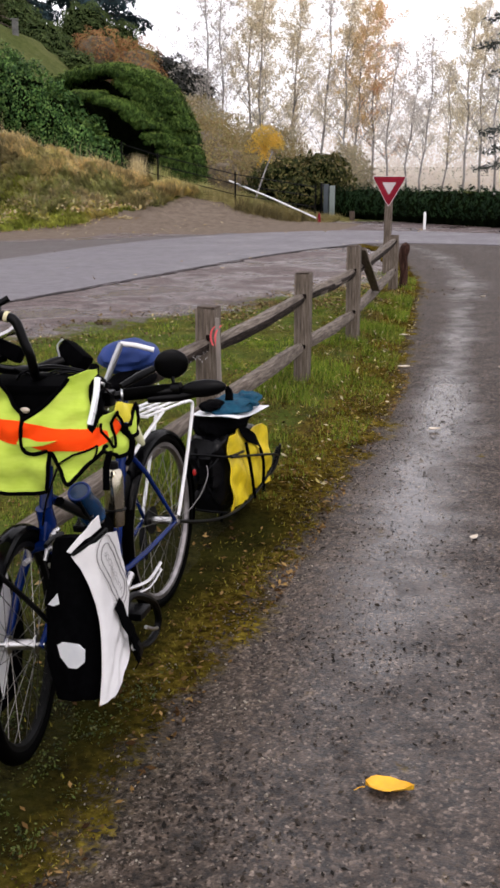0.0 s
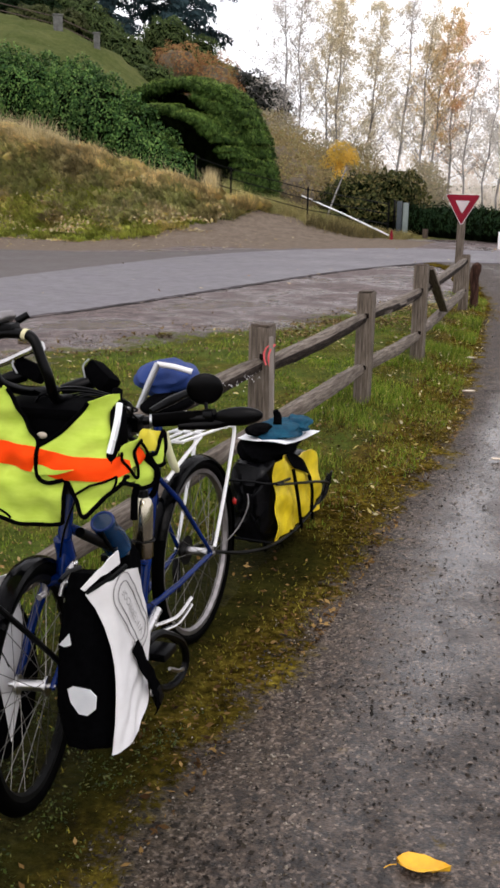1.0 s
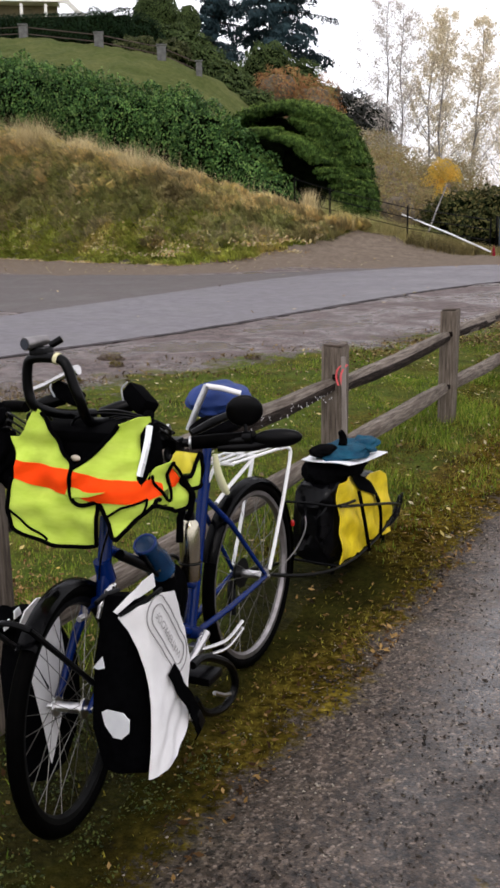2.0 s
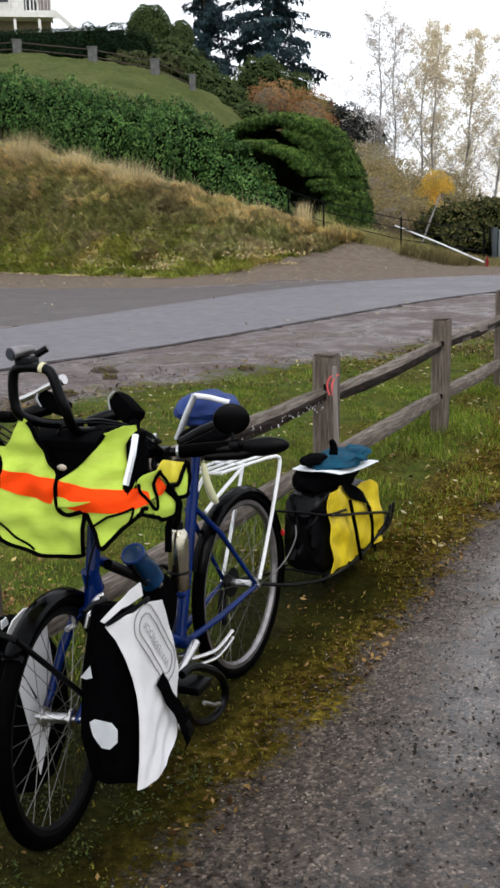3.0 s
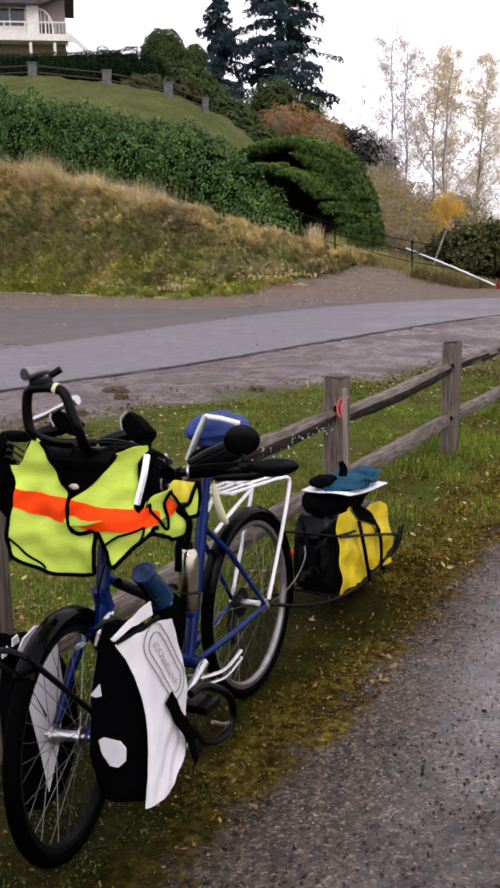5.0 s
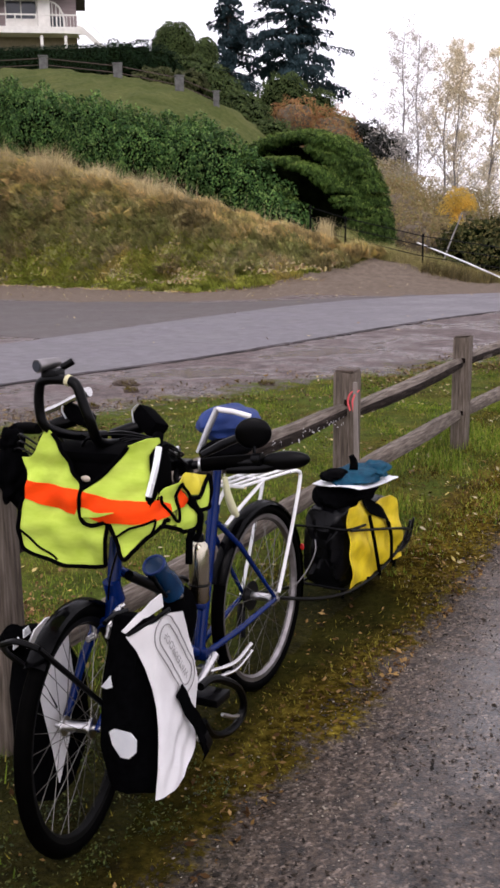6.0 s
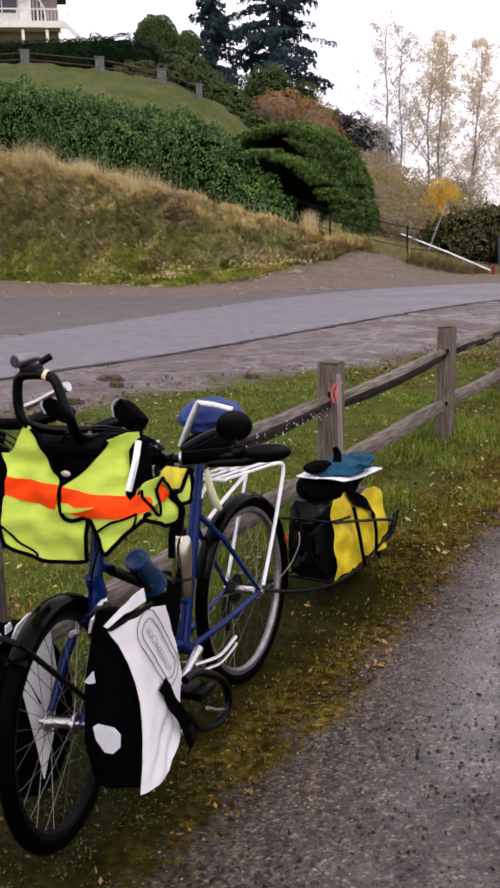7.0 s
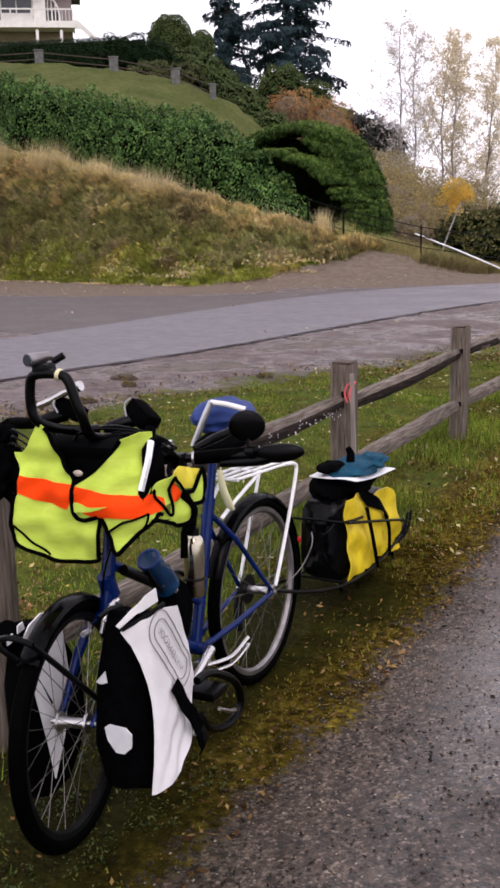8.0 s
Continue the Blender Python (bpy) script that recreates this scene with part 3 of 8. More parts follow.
def sheet(bm, outline, thick, warp=None):
    """A cut sheet: outline in its own plane (a, b), then warp(a, b) gives the place and thick its thickness."""
    f = bm.faces.new([bm.verts.new((a, b, 0)) for a, b in outline])
    bmesh.ops.triangulate(bm, faces=[f])
    for _ in range(4):
        es = [e for e in bm.edges if e.calc_length() > 0.02]
        if es:
            bmesh.ops.subdivide_edges(bm, edges=es, cuts=1, use_grid_fill=False)
            bmesh.ops.triangulate(bm, faces=bm.faces[:])
    if warp:
        for v in bm.verts:
            v.co = warp(v.co.x, v.co.y)
    bm.normal_update()
    bmesh.ops.solidify(bm, geom=bm.faces[:], thickness=thick)
    return bm


# ---- terrain ----
def hill(x, y):
    x, y = np.asarray(x, float), np.asarray(y, float)
    foot = np.interp(x, [-60, -27, -21, -17, -13.8, -11.5, -9, -6], [30, 27.2, 26, 24.9, 24.3, 25.2, 27.2, 29])
    crest = np.interp(x, [-60, -28.4, -23, -19, -15.8, -12, -9, -6], [31.5, 29, 28.5, 27.9, 27.6, 28.7, 30.4, 33])
    zc = np.interp(x, [-60, -28.4, -23, -19, -15.8, -13.6, -12.1, -11.2, -9.7, -8, -6], [7.5, 4.3, 3.5, 2.85, 2.2, 1.6, 1.15, 0.85, 0.5, 0.15, 0])
    zl = np.interp(x, [-60, -39, -33, -28.4, -25, -23, -21, -15, -11, -8, -5], [11, 9.9, 9.5, 8.75, 7.95, 7.1, 5.4, 1.7, 0.7, 0.2, 0])
    zt = np.interp(x, [-70, -40, -28, -25, -22, -19, -15, -10], [13, 11.5, 9.2, 4.6, 1.6, 0.6, 0.2, 0])
    a = np.clip((y - foot) / (crest - foot), 0, 1)
    b = np.clip((y - crest) / (42 - crest), 0, 1)
    c = np.clip((y - 42) / 14, 0, 1)
    flat = np.clip((x + 12.6) / 0.8, 0, 1)
    z = zc * ((a * a * (3 - 2 * a)) ** 0.8 * (1 - flat) + a * flat)
    z = np.where(y > crest, zc + (zl - zc) * (b ** 0.75), z)
    c = np.where(x > -27, c * c * (3 - 2 * c), c)
    z = np.where(y > 42, zl + (zt - zl) * c, z) * np.where(x > -26.5, np.clip((66 - y) / 9, 0, 1), 1) * np.clip((86 - y) / 16, 0, 1)
    return z * np.clip((400 - np.hypot(x, y)) / 200, 0, 1)


def ground_z(x, y):
    x, y = np.asarray(x, float), np.asarray(y, float)
    lump = 0.012 * np.sin(x * 5.1 + 1.3 * np.sin(y * 2.3)) * np.sin(y * 4.3 + x) + 0.01 * np.sin(x * 11.3 + y * 7.7)
    rough = np.interp(x - np.maximum(path_edge(y), -1.1), [-59, -4, -3, -0.36, -0.22, 4, 5], [0.5, 0.3, 1, 1, 0, 0, 0.5])
    lump = lump + 0.005 * np.sin(x * 29 + y * 17 + 2 * np.sin(y * 6)) * np.sin(y * 21 - x * 9)
    bank = np.clip(hill(x, y), 0, 1) * (0.1 * np.sin(x * 1.9 + np.sin(y * 1.7)) * np.sin(y * 2.1) + 0.06 * np.sin(x * 4.7 + y * 3.1))
    under = np.clip((x - path_edge(y) + 0.3) / 0.15, 0, 1) * (x < 2.5)
    return hill(x, y) + lump * rough * np.clip((80 - np.hypot(x, y)) / 40, 0, 1) - 0.02 * np.clip(under, 0, 1) + bank + 0.034 * np.exp(-(((x + 1.09) / 0.2) ** 2 + ((y - 2.92) / 0.3) ** 2))


def path_edge(y):
    return np.interp(y, [-30, 0, 2.8, 4.2, 5.2, 7.9, 9.6, 12.2, 15, 17.5, 20, 22], [-0.85, -0.85, -0.86, -0.83, -0.86, -0.95, -1.16, -1.48, -1.83, -2.5, -3.2, -4.2])


def soil_shade(x, y):
    """Dark soil round the front wheel, with shade under wheel, bicycle and trailer painted in."""
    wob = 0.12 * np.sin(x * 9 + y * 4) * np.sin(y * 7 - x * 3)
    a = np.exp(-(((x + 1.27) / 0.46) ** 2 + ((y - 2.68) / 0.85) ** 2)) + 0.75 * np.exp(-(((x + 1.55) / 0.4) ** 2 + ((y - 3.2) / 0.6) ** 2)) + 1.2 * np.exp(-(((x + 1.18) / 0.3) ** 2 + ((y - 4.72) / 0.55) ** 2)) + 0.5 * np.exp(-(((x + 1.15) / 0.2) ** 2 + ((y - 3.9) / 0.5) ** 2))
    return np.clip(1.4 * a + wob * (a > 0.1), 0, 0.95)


def surface_z(x, y):
    """Height of the walked surface: the path where it lies, else the ground."""
    x, y = np.asarray(x, float), np.asarray(y, float)
    left = path_edge(y) - 0.3
    s = np.clip((x - left) / (2.6 - left), 0, 1)
    return np.where((x > left) & (x < 2.6) & (y < 17), np.maximum(0.002 + 0.08 * s * (1 - s), ground_z(x, y)), ground_z(x, y))


def build_ground():
    xs = np.unique(np.concatenate([[-3000, -1500, -700, -400, -250, -180, -130, -100, -80, -65, -55], np.arange(-50, -8, 0.5), np.arange(-8, 4, 0.16), np.arange(-1.5, -0.3, 0.05), np.arange(4, 20, 1.0), [25, 35, 50, 80, 130, 200, 350, 700, 1500, 3000]]))
    ys = np.unique(np.concatenate([[-3000, -1500, -700, -300, -150, -80, -40, -20, -10, -5], np.arange(-2, 17, 0.16), np.arange(2.0, 9, 0.06), np.arange(17, 48, 0.4), np.arange(48, 75, 1.5), [80, 90, 105, 130, 170, 230, 320, 450, 700, 1500, 3000]]))
    X, Y = np.meshgrid(xs, ys)
    Z = ground_z(X, Y)
    nx, ny = len(xs), len(ys)
    idx = np.arange(nx * ny).reshape(ny, nx)
    corner = np.stack([idx[:-1, :-1], idx[:-1, 1:], idx[1:, 1:], idx[1:, :-1]], -1).reshape(-1, 4)
    me = mesh_of("ground", np.stack([X, Y, Z], -1).reshape(-1, 3), corner, GROUND, True)
    x, y, z = X.ravel(), Y.ravel(), hill(X, Y).ravel()
    verge_far = np.interp(y, [-5, 6, 9, 12.5, 15, 17, 18], [-6.2, -5.9, -5.2, -3.6, -2.9, -2.6, -2.5])
    pe = path_edge(y)
    foot = np.interp(x, [-60, -27, -21, -17, -13.8, -11.5, -9, -6], [30, 27.2, 26, 24.9, 24.3, 26.3, 28.3, 31])
    verge = np.clip((x - verge_far) / 2.2 + 0.35, 0, 1) * np.clip((pe + 0.1 - x) / 0.25, 0, 1) * (y < 17.5)
    ramp_dirt = np.clip((x + 12.0 - (y - 26) * 0.3) / 0.5, 0, 1) * np.clip((30.4 - y) / 0.4, 0, 1) * (x < -5.5) * np.clip((y - 24.2) / 0.5, 0, 1)
    bank = np.clip((y - foot + 0.35) / 1.3, 0, 1)
    dryness = np.interp(y - foot, [0.6, 1.6, 4, 5], [0.1, 0.75, 0.95, 0]) * (x < -11.5) + 0.12 * (y > 31) * (x < -12) + 0.55 * (x >= -11.5) * (x < -6) * (y > 30.2) * (y < 33)
    mossy = np.clip(1.6 - np.abs(x - (pe - 0.02)) / 0.36, 0, 1) * (y < 16) * 0.9
    far = (np.hypot(x, y) > 60) | (y > 48) | ((x > 2.5) & (y < 16)) | (x > 9) | (y < -6)
    dryness = np.where((y > 42) & (x < -12), 0.12, dryness)
    col = np.stack([np.where(far, 1, np.clip(verge + bank, 0, 1)), np.where(far, 0, dryness), np.where(far, 0, mossy), np.where(far, 0, np.clip(ramp_dirt + 0.95 * np.clip((y - foot + 4.8) / 1.0, 0, 1) * np.clip((foot + 0.35 - y) / 0.9, 0, 1) * (x < -10.5), 0, 1))], -1)
    at = me.color_attributes.new("cover", "FLOAT_COLOR", "POINT")
    at.data.foreach_set("color", col.ravel().astype(np.float32))
    shade_w = soil_shade(x, y)
    at = me.color_attributes.new("soil_shade", "FLOAT_COLOR", "POINT")
    at.data.foreach_set("color", np.stack([shade_w, shade_w, shade_w, np.ones_like(shade_w)], -1).ravel().astype(np.float32))
    solo("ground", me, "damp gravel, mossy verge and grassy hillside ground", "ground", kind="structure")


build_ground()


def strip(name, left, right, material, label, z=0.0, thick=0.06, cross=14, crown=0.0, ragged=0.0):
    """A paved strip between two edges given as points from near to far."""
    L, R = np.array(bend([(*p, 0) for p in left], 14)), np.array(bend([(*p, 0) for p in right], 14))
    n = len(L)
    if ragged:
        k = np.arange(n)
        if name != "side_road":
            L[:, 0] += ragged * np.sin(k * 1.7 + np.sin(k * 0.9) * 2) * np.sin(k * 0.37)
        R[:, 0] += ragged * np.sin(k * 2.1 + np.sin(k * 0.7) * 2) * np.sin(k * 0.43)
        if name == "side_road":
            R[:, 1] += ragged * np.sin(k * 1.3 + np.sin(k * 0.7) * 2)
    s = np.linspace(0, 1, cross)
    P = L[:, None] * (1 - s[None, :, None]) + R[:, None] * s[None, :, None]
    P[:, :, 2] = z + crown * 4 * s * (1 - s)
    V = list(P.reshape(-1, 3))
    idx = np.arange(n * cross).reshape(n, cross)
    F = [(idx[i, j], idx[i, j + 1], idx[i + 1, j + 1], idx[i + 1, j]) for i in range(n - 1) for j in range(cross - 1)]
    loop = list(idx[0, :]) + list(idx[1:, -1]) + list(idx[-1, -2::-1]) + list(idx[-2:0:-1, 0])
    base = len(V)
    V += [V[i] - np.array((0, 0, thick)) for i in loop]
    m = len(loop)
    F += [(loop[i], base + i, base + (i + 1) % m, loop[(i + 1) % m]) for i in range(m)]
    me = mesh_of(name, V, F, material, True)
    me.set_sharp_from_angle(angle=radians(40))
    if name == "path":
        width = np.linalg.norm(R - L, axis=1)[:, None] * s[None]
        k = np.arange(n)[:, None]
        mid_m = np.interp(L[:, 1], [2.5, 4, 6.5], [0.38, 0.4, 0.4])[:, None]
        mid_s = np.interp(L[:, 1], [4, 6.5, 9], [0.66, 0.5, 0.4])[:, None]
        moss = np.clip(0.5 - (width - mid_m) / (0.3 + 0.05 * np.sin(k * 0.8) * np.sin(k * 0.31)), 0, 1) + np.clip(width - (np.linalg.norm(R - L, axis=1)[:, None] - 0.5), 0, 1)
        along_y = L[:, 1]
        rut = np.interp(along_y, [3, 4, 5.7, 7.8, 12, 16.8], [0.88, 0.82, 0.74, 0.72, 0.9, 1.1])[:, None]
        rut_w = np.interp(along_y, [3, 4, 5.5, 8, 12, 15], [0.5, 0.42, 0.3, 0.2, 0.2, 0.3])[:, None]
        track = np.interp(along_y, [2, 3, 5, 7.5, 10, 14, 18], [0.25, 0.5, 0.95, 1.05, 0.6, 0.5, 0.4])[:, None] * np.exp(-((width - rut) / rut_w) ** 2) + 0.12 * np.exp(-((width - 2.6) / 0.35) ** 2) + np.interp(along_y, [2, 4.2, 5.5], [0.24, 0.2, 0])[:, None] * np.exp(-((width - 1.6) / 0.55) ** 2)
        w = np.zeros((len(V), 4))
        soil = np.clip(0.5 - (width - mid_s) / (0.4 + 0.1 * np.sin(k * 0.9) * np.sin(k * 0.23)), 0, 1) + 0 * k
        w[:n * cross, 0], w[:n * cross, 1], w[:n * cross, 2], w[:, 3] = moss.ravel(), track.ravel(), soil.ravel(), 1
        w[n * cross:, 0] = 1
        # Alpha falls where wheel, bicycle and trailer shade is painted on the path.
        w[:n * cross, 3] = 1 - soil_shade(P[:, :, 0], P[:, :, 1]).ravel()
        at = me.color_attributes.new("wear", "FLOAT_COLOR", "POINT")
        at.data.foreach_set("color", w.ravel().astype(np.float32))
    solo(name, me, label, name, kind="structure")


strip("path", [(-1.15, -25), (-1.15, 0), (-1.16, 2.8), (-1.14, 4.2), (-1.16, 5.2), (-1.25, 7.9), (-1.78, 12.2), (-2.13, 15), (-2.8, 18), (-3.4, 20.5), (-4.6, 22.6)],
      [(2.6, -25), (2.6, 0), (2.6, 2.8), (2.6, 4.2), (2.6, 5.2), (2.6, 7.9), (2.7, 12.2), (3.0, 15), (3.6, 17.5), (4.6, 19.5), (6, 21)], PATH_TOP, "wet dark chip-sealed path with a mossy edge", 0.002, 0.05, 90, 0.02, 0.03)
strip("side_road", [(-60, 17), (-35, 16), (-20, 14.5), (-12, 13.5), (-8.5, 13)], [(-60, 26), (-35, 23), (-20, 20.6), (-12.2, 20.8), (-7.5, 25.2)], ROAD_OLD, "old dark asphalt side road with leaves on it", 0.008, 0.05, 10, 0.0, 0.3)
strip("road", [(-12.6, -25), (-11.3, 2), (-10.2, 9), (-9.71, 12.7), (-9.53, 15.8), (-9.29, 18.9), (-8.9, 21.6), (-7.7, 24.4), (-5.8, 26.3), (-3.8, 26.6), (-1, 26), (8, 23.8), (40, 17)],
      [(-9.8, -25), (-8.5, 2), (-7.03, 9), (-6.28, 11.9), (-5.89, 14.3), (-5.6, 16.2), (-5.3, 18), (-4.95, 19.6), (-4.4, 21.2), (-3.6, 22.4), (-0.5, 22.3), (8, 20.3), (40, 13)], ROAD_TOP, "smooth grey asphalt lane with a raised broken edge", 0.014, 0.07, 14, 0.015, 0.03)

strip("road_edge", [(-9.75, -25), (-8.45, 2), (-6.98, 9), (-6.23, 11.9), (-5.84, 14.3), (-5.55, 16.2), (-5.25, 18), (-4.9, 19.6), (-4.35, 21.2), (-3.6, 22.3)],
      [(-9.71, -25), (-8.42, 2), (-6.93, 9), (-6.17, 11.9), (-5.78, 14.3), (-5.49, 16.2), (-5.2, 18), (-4.85, 19.6), (-4.34, 21.15), (-3.55, 22.28)], ROAD_EDGE, "dark crumbling edge of the asphalt lane", 0.006, 0.04, 4, 0.0, 0.05)


# ---- plants ----
def leaf_cloud(pts, nrm, size, long=1.0, flat=0.5, droop=0.0, diamond=True):
    """Leaf faces at points, facing about their normals."""
    n = len(pts)
    nrm = nrm + rng.normal(0, flat, (n, 3))
    nrm /= np.linalg.norm(nrm, axis=1)[:, None] + 1e-9
    t = rng.normal(0, 1, (n, 3)) + np.array([0, 0, -droop * 3])
    t -= nrm * np.sum(t * nrm, 1)[:, None]
    t /= np.linalg.norm(t, axis=1)[:, None] + 1e-9
    s = np.cross(nrm, t)
    w = size * rng.uniform(0.6, 1.3, (n, 1))
    a, b = t * w * long, s * w
    if diamond:
        return np.stack([pts - a, pts + b * 0.6 - a * 0.1, pts + a, pts - b * 0.6 - a * 0.1], 1)
    return np.stack([pts - a - b * 0.5, pts - a + b * 0.5, pts + a + b * 0.5, pts + a - b * 0.5], 1)


def on_blob(c, r, n, low=-0.3, lump=0.15):
    """Points and normals on an uneven ellipsoid."""
    v = rng.normal(0, 1, (n * 2, 3))
    v /= np.linalg.norm(v, axis=1)[:, None]
    v = v[v[:, 2] > low][:n]
    k = 1 + lump * np.sin(v[:, :1] * 7 + c[0]) * np.sin(v[:, 1:2] * 8 + c[1]) + lump * 0.7 * np.sin(v[:, 2:] * 11 + v[:, :1] * 9) + rng.normal(0, 0.04, (len(v), 1))
    return np.array(c) + v * np.array(r) * k, v / np.array(r)


def blob_core(bm, c, r, shrink=0.88):
    vs = bmesh.ops.create_icosphere(bm, subdivisions=3, radius=1.0)["verts"]
    for v in vs:
        k = shrink * (1 + 0.12 * math.sin(v.co.x * 7 + c[0]) * math.sin(v.co.y * 8 + c[1]) + 0.07 * math.sin(v.co.z * 11))
        v.co = Vector((c[0] + v.co.x * r[0] * k, c[1] + v.co.y * r[1] * k, c[2] + v.co.z * r[2] * k))


def bush(name, blobs, leaves, core, n, size, label, category="bush", long=1.0, flat=0.5, droop=0.0, kind="", shrink=0.86, low=-0.4, lump=0.15):
    """A shrub of uneven mounds: inner twigs, mostly painted near-black as shade, and the leaves on them."""
    b0 = blobs[0]
    base = (b0[0][0], b0[0][1], float(hill(b0[0][0], b0[0][1])))
    e = thing(name, pose(*base), label, category, kind=kind)
    P, N = [], []
    off = np.array(base)
    area = sum(r[0] * r[2] for _, r in blobs)
    for c, r in blobs:
        c = tuple(np.array(c) - off)
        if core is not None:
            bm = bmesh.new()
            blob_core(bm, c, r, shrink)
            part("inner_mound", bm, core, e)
        p, v = on_blob(c, r, max(20, int(n * r[0] * r[2] / area)), low, lump)
        P.append(p), N.append(v)
    part("foliage", quads("foliage", leaf_cloud(np.concatenate(P), np.concatenate(N), size, long, flat, droop), leaves), leaves, e)
    return e


def blades(x, y, z, h, w, lean, rnd=1.0):
    """Grass blades as slim triangles."""
    n = len(x)
    a = rng.uniform(0, 2 * np.pi, n)
    d = np.stack([np.cos(a), np.sin(a), np.zeros(n)], 1)
    s = np.stack([-np.sin(a), np.cos(a), np.zeros(n)], 1)
    p, w = np.stack([x, y, z], 1), np.reshape(w, (-1, 1))
    hh = (h * rng.uniform(0.4, 1.2, n))[:, None]
    k = lean * rng.uniform(0.1, 1, n)[:, None]
    return np.stack([p - s * w, p + s * w, p + d * hh * k + np.array([0, 0, 1.0]) * hh], 1)


def verge_edge(y):
    return np.interp(y, [-5, 6, 9, 12.5, 15, 17], [-6.0, -5.6, -4.9, -3.4, -2.8, -2.5])


def bank_foot(x):
    return np.interp(x, [-60, -27, -21, -17, -13.8, -11.5, -9, -6], [30, 27.2, 26, 24.9, 24.3, 26.3, 28.3, 31])


def bank_crest(x):
    return np.interp(x, [-60, -28.4, -23, -19, -15.8, -12, -9, -6], [31.5, 29, 28.5, 27.9, 27.6, 28.7, 30.4, 33])


def tussock_blades(cx, cy, r, h, per, w):
    """Mounds of blades that spring from a centre and hang outwards, downhill more than up."""
    n = len(cx) * per
    k = np.repeat(np.arange(len(cx)), per)
    size = rng.uniform(0.55, 1.35, len(cx))[k]
    a = rng.uniform(0, 2 * np.pi, n)
    q = r * size * np.sqrt(rng.random(n)) * 0.8
    x, y = cx[k] + q * np.cos(a) * 1.3, cy[k] + q * np.sin(a) * 0.8
    b = a + rng.normal(0, 0.6, n)
    d = np.stack([np.cos(b), np.sin(b) - 0.5, np.zeros(n)], 1)
    s = np.stack([-np.sin(b), np.cos(b), np.zeros(n)], 1) * w
    p = np.stack([x, y, ground_z(x, y) - 0.02], 1)
    hh = (h * size * rng.uniform(0.5, 1.15, n))[:, None]
    mid = p + d * hh * rng.uniform(0.1, 0.5, (n, 1)) + np.array([0, 0, 0.8]) * hh
    tip = mid + d * hh * rng.uniform(0.2, 0.8, (n, 1)) + np.array([0, 0, 1.0]) * hh * rng.uniform(-0.45, 0.25, (n, 1))
    return np.stack([p - s, p + s, mid + s * 0.7, tip, mid - s * 0.7], 1)


def build_grass():
    n = 260000
    y = 1.6 + 15 * rng.random(n) ** 1.5
    lo, hi = verge_edge(y), path_edge(y) - 0.22 + 0.26 * np.clip((y - 4.8) / 1.5, 0, 1)
    x = lo + (hi - lo) * rng.random(n)
    clump = np.sin(x * 3.1 + np.sin(y * 2.3) * 1.5) * np.sin(y * 2.7 + x) + 0.6 * np.sin(x * 7.3 + y * 5.9)
    keep = clump + rng.normal(0, 0.45, n) > 0.1
    keep &= rng.random(n) > 0.97 * soil_shade(x, y)
    keep &= rng.random(n) < np.clip((hi + 0.25 - x) / np.interp(y, [4.5, 6.5], [0.8, 0.3]), 0.05, 1) * np.clip((x - lo) / 2.2, 0.04, 1)
    x, y = x[keep], y[keep]
    h = 0.035 + 0.03 * (np.abs(x + 1.65) < 0.3) + 0.01 * np.sin(x * 3)
    solo("verge_grass", quads("verge_grass", blades(x, y, surface_z(x, y) - 0.004, h, 0.0028 + 0.0006 * (y > 6), 0.9), BLADE_GREEN), "short damp green grass of the verge", "grass", kind="stuff")
    n = 130000
    y = 1.5 + 13 * rng.random(n) ** 1.6
    x = path_edge(y) + 0.1 - 0.95 * rng.random(n) ** 0.8
    keep = (np.sin(x * 9 + y * 3) * np.sin(y * 5.3) + rng.normal(0, 0.5, n) > 0.05) & (rng.random(n) > 0.97 * soil_shade(x, y))
    x, y = x[keep], y[keep]
    solo("moss_tufts", quads("moss_tufts", blades(x, y, surface_z(x, y) - 0.002, np.interp(y, [3, 6], [0.012, 0.016]), np.interp(y, [3, 6], [0.0024, 0.003]), 1.8), BLADE_MOSS), "brown-green moss along the path edge", "moss", kind="stuff")
    # bank: matted tussocks, green low down, brown on the slope, tan and hanging towards the crest
    m = 2600
    cx, u = rng.uniform(-36, -10.6, m), rng.random(m) ** 0.9
    foot, crest = bank_foot(cx), bank_crest(cx)
    cy = foot + 0.05 + u * (crest - foot + 0.5)
    keep = cx < -12.0 + (cy - 26) * 0.3
    cx, cy, u = cx[keep], cy[keep], u[keep]
    level = u + rng.normal(0, 0.13, len(u)) + 0.12 * np.sin(cx * 0.9) * np.sin(cx * 0.37 + 1)
    for name, lo, hi, mt, r, h, per, lab in (("low_tussocks", -1, 0.34, SWARD_LOW, 0.3, 0.17, 90, "short matted green grass low on the bank"), ("slope_tussocks", 0.34, 0.72, SWARD_MID, 0.3, 0.26, 120, "matted brown and olive tussocks on the bank"), ("crest_tussocks", 0.72, 9, SWARD_TOP, 0.28, 0.36, 130, "tan hanging grass under the bank crest")):
        k = (level > lo) & (level <= hi)
        solo(name, quads(name, tussock_blades(cx[k], cy[k], r, h, per, 0.0085), mt), lab, "grass", kind="stuff")
    n = 70000
    x = rng.uniform(-36, -10.6, n)
    u = rng.random(n)
    y = bank_foot(x) - 0.1 + u * (bank_crest(x) - bank_foot(x) + 0.4)
    keep = x < -12.0 + (y - 26) * 0.3
    x, y, u = x[keep], y[keep], u[keep]
    g = u + rng.normal(0, 0.12, len(u)) < 0.42
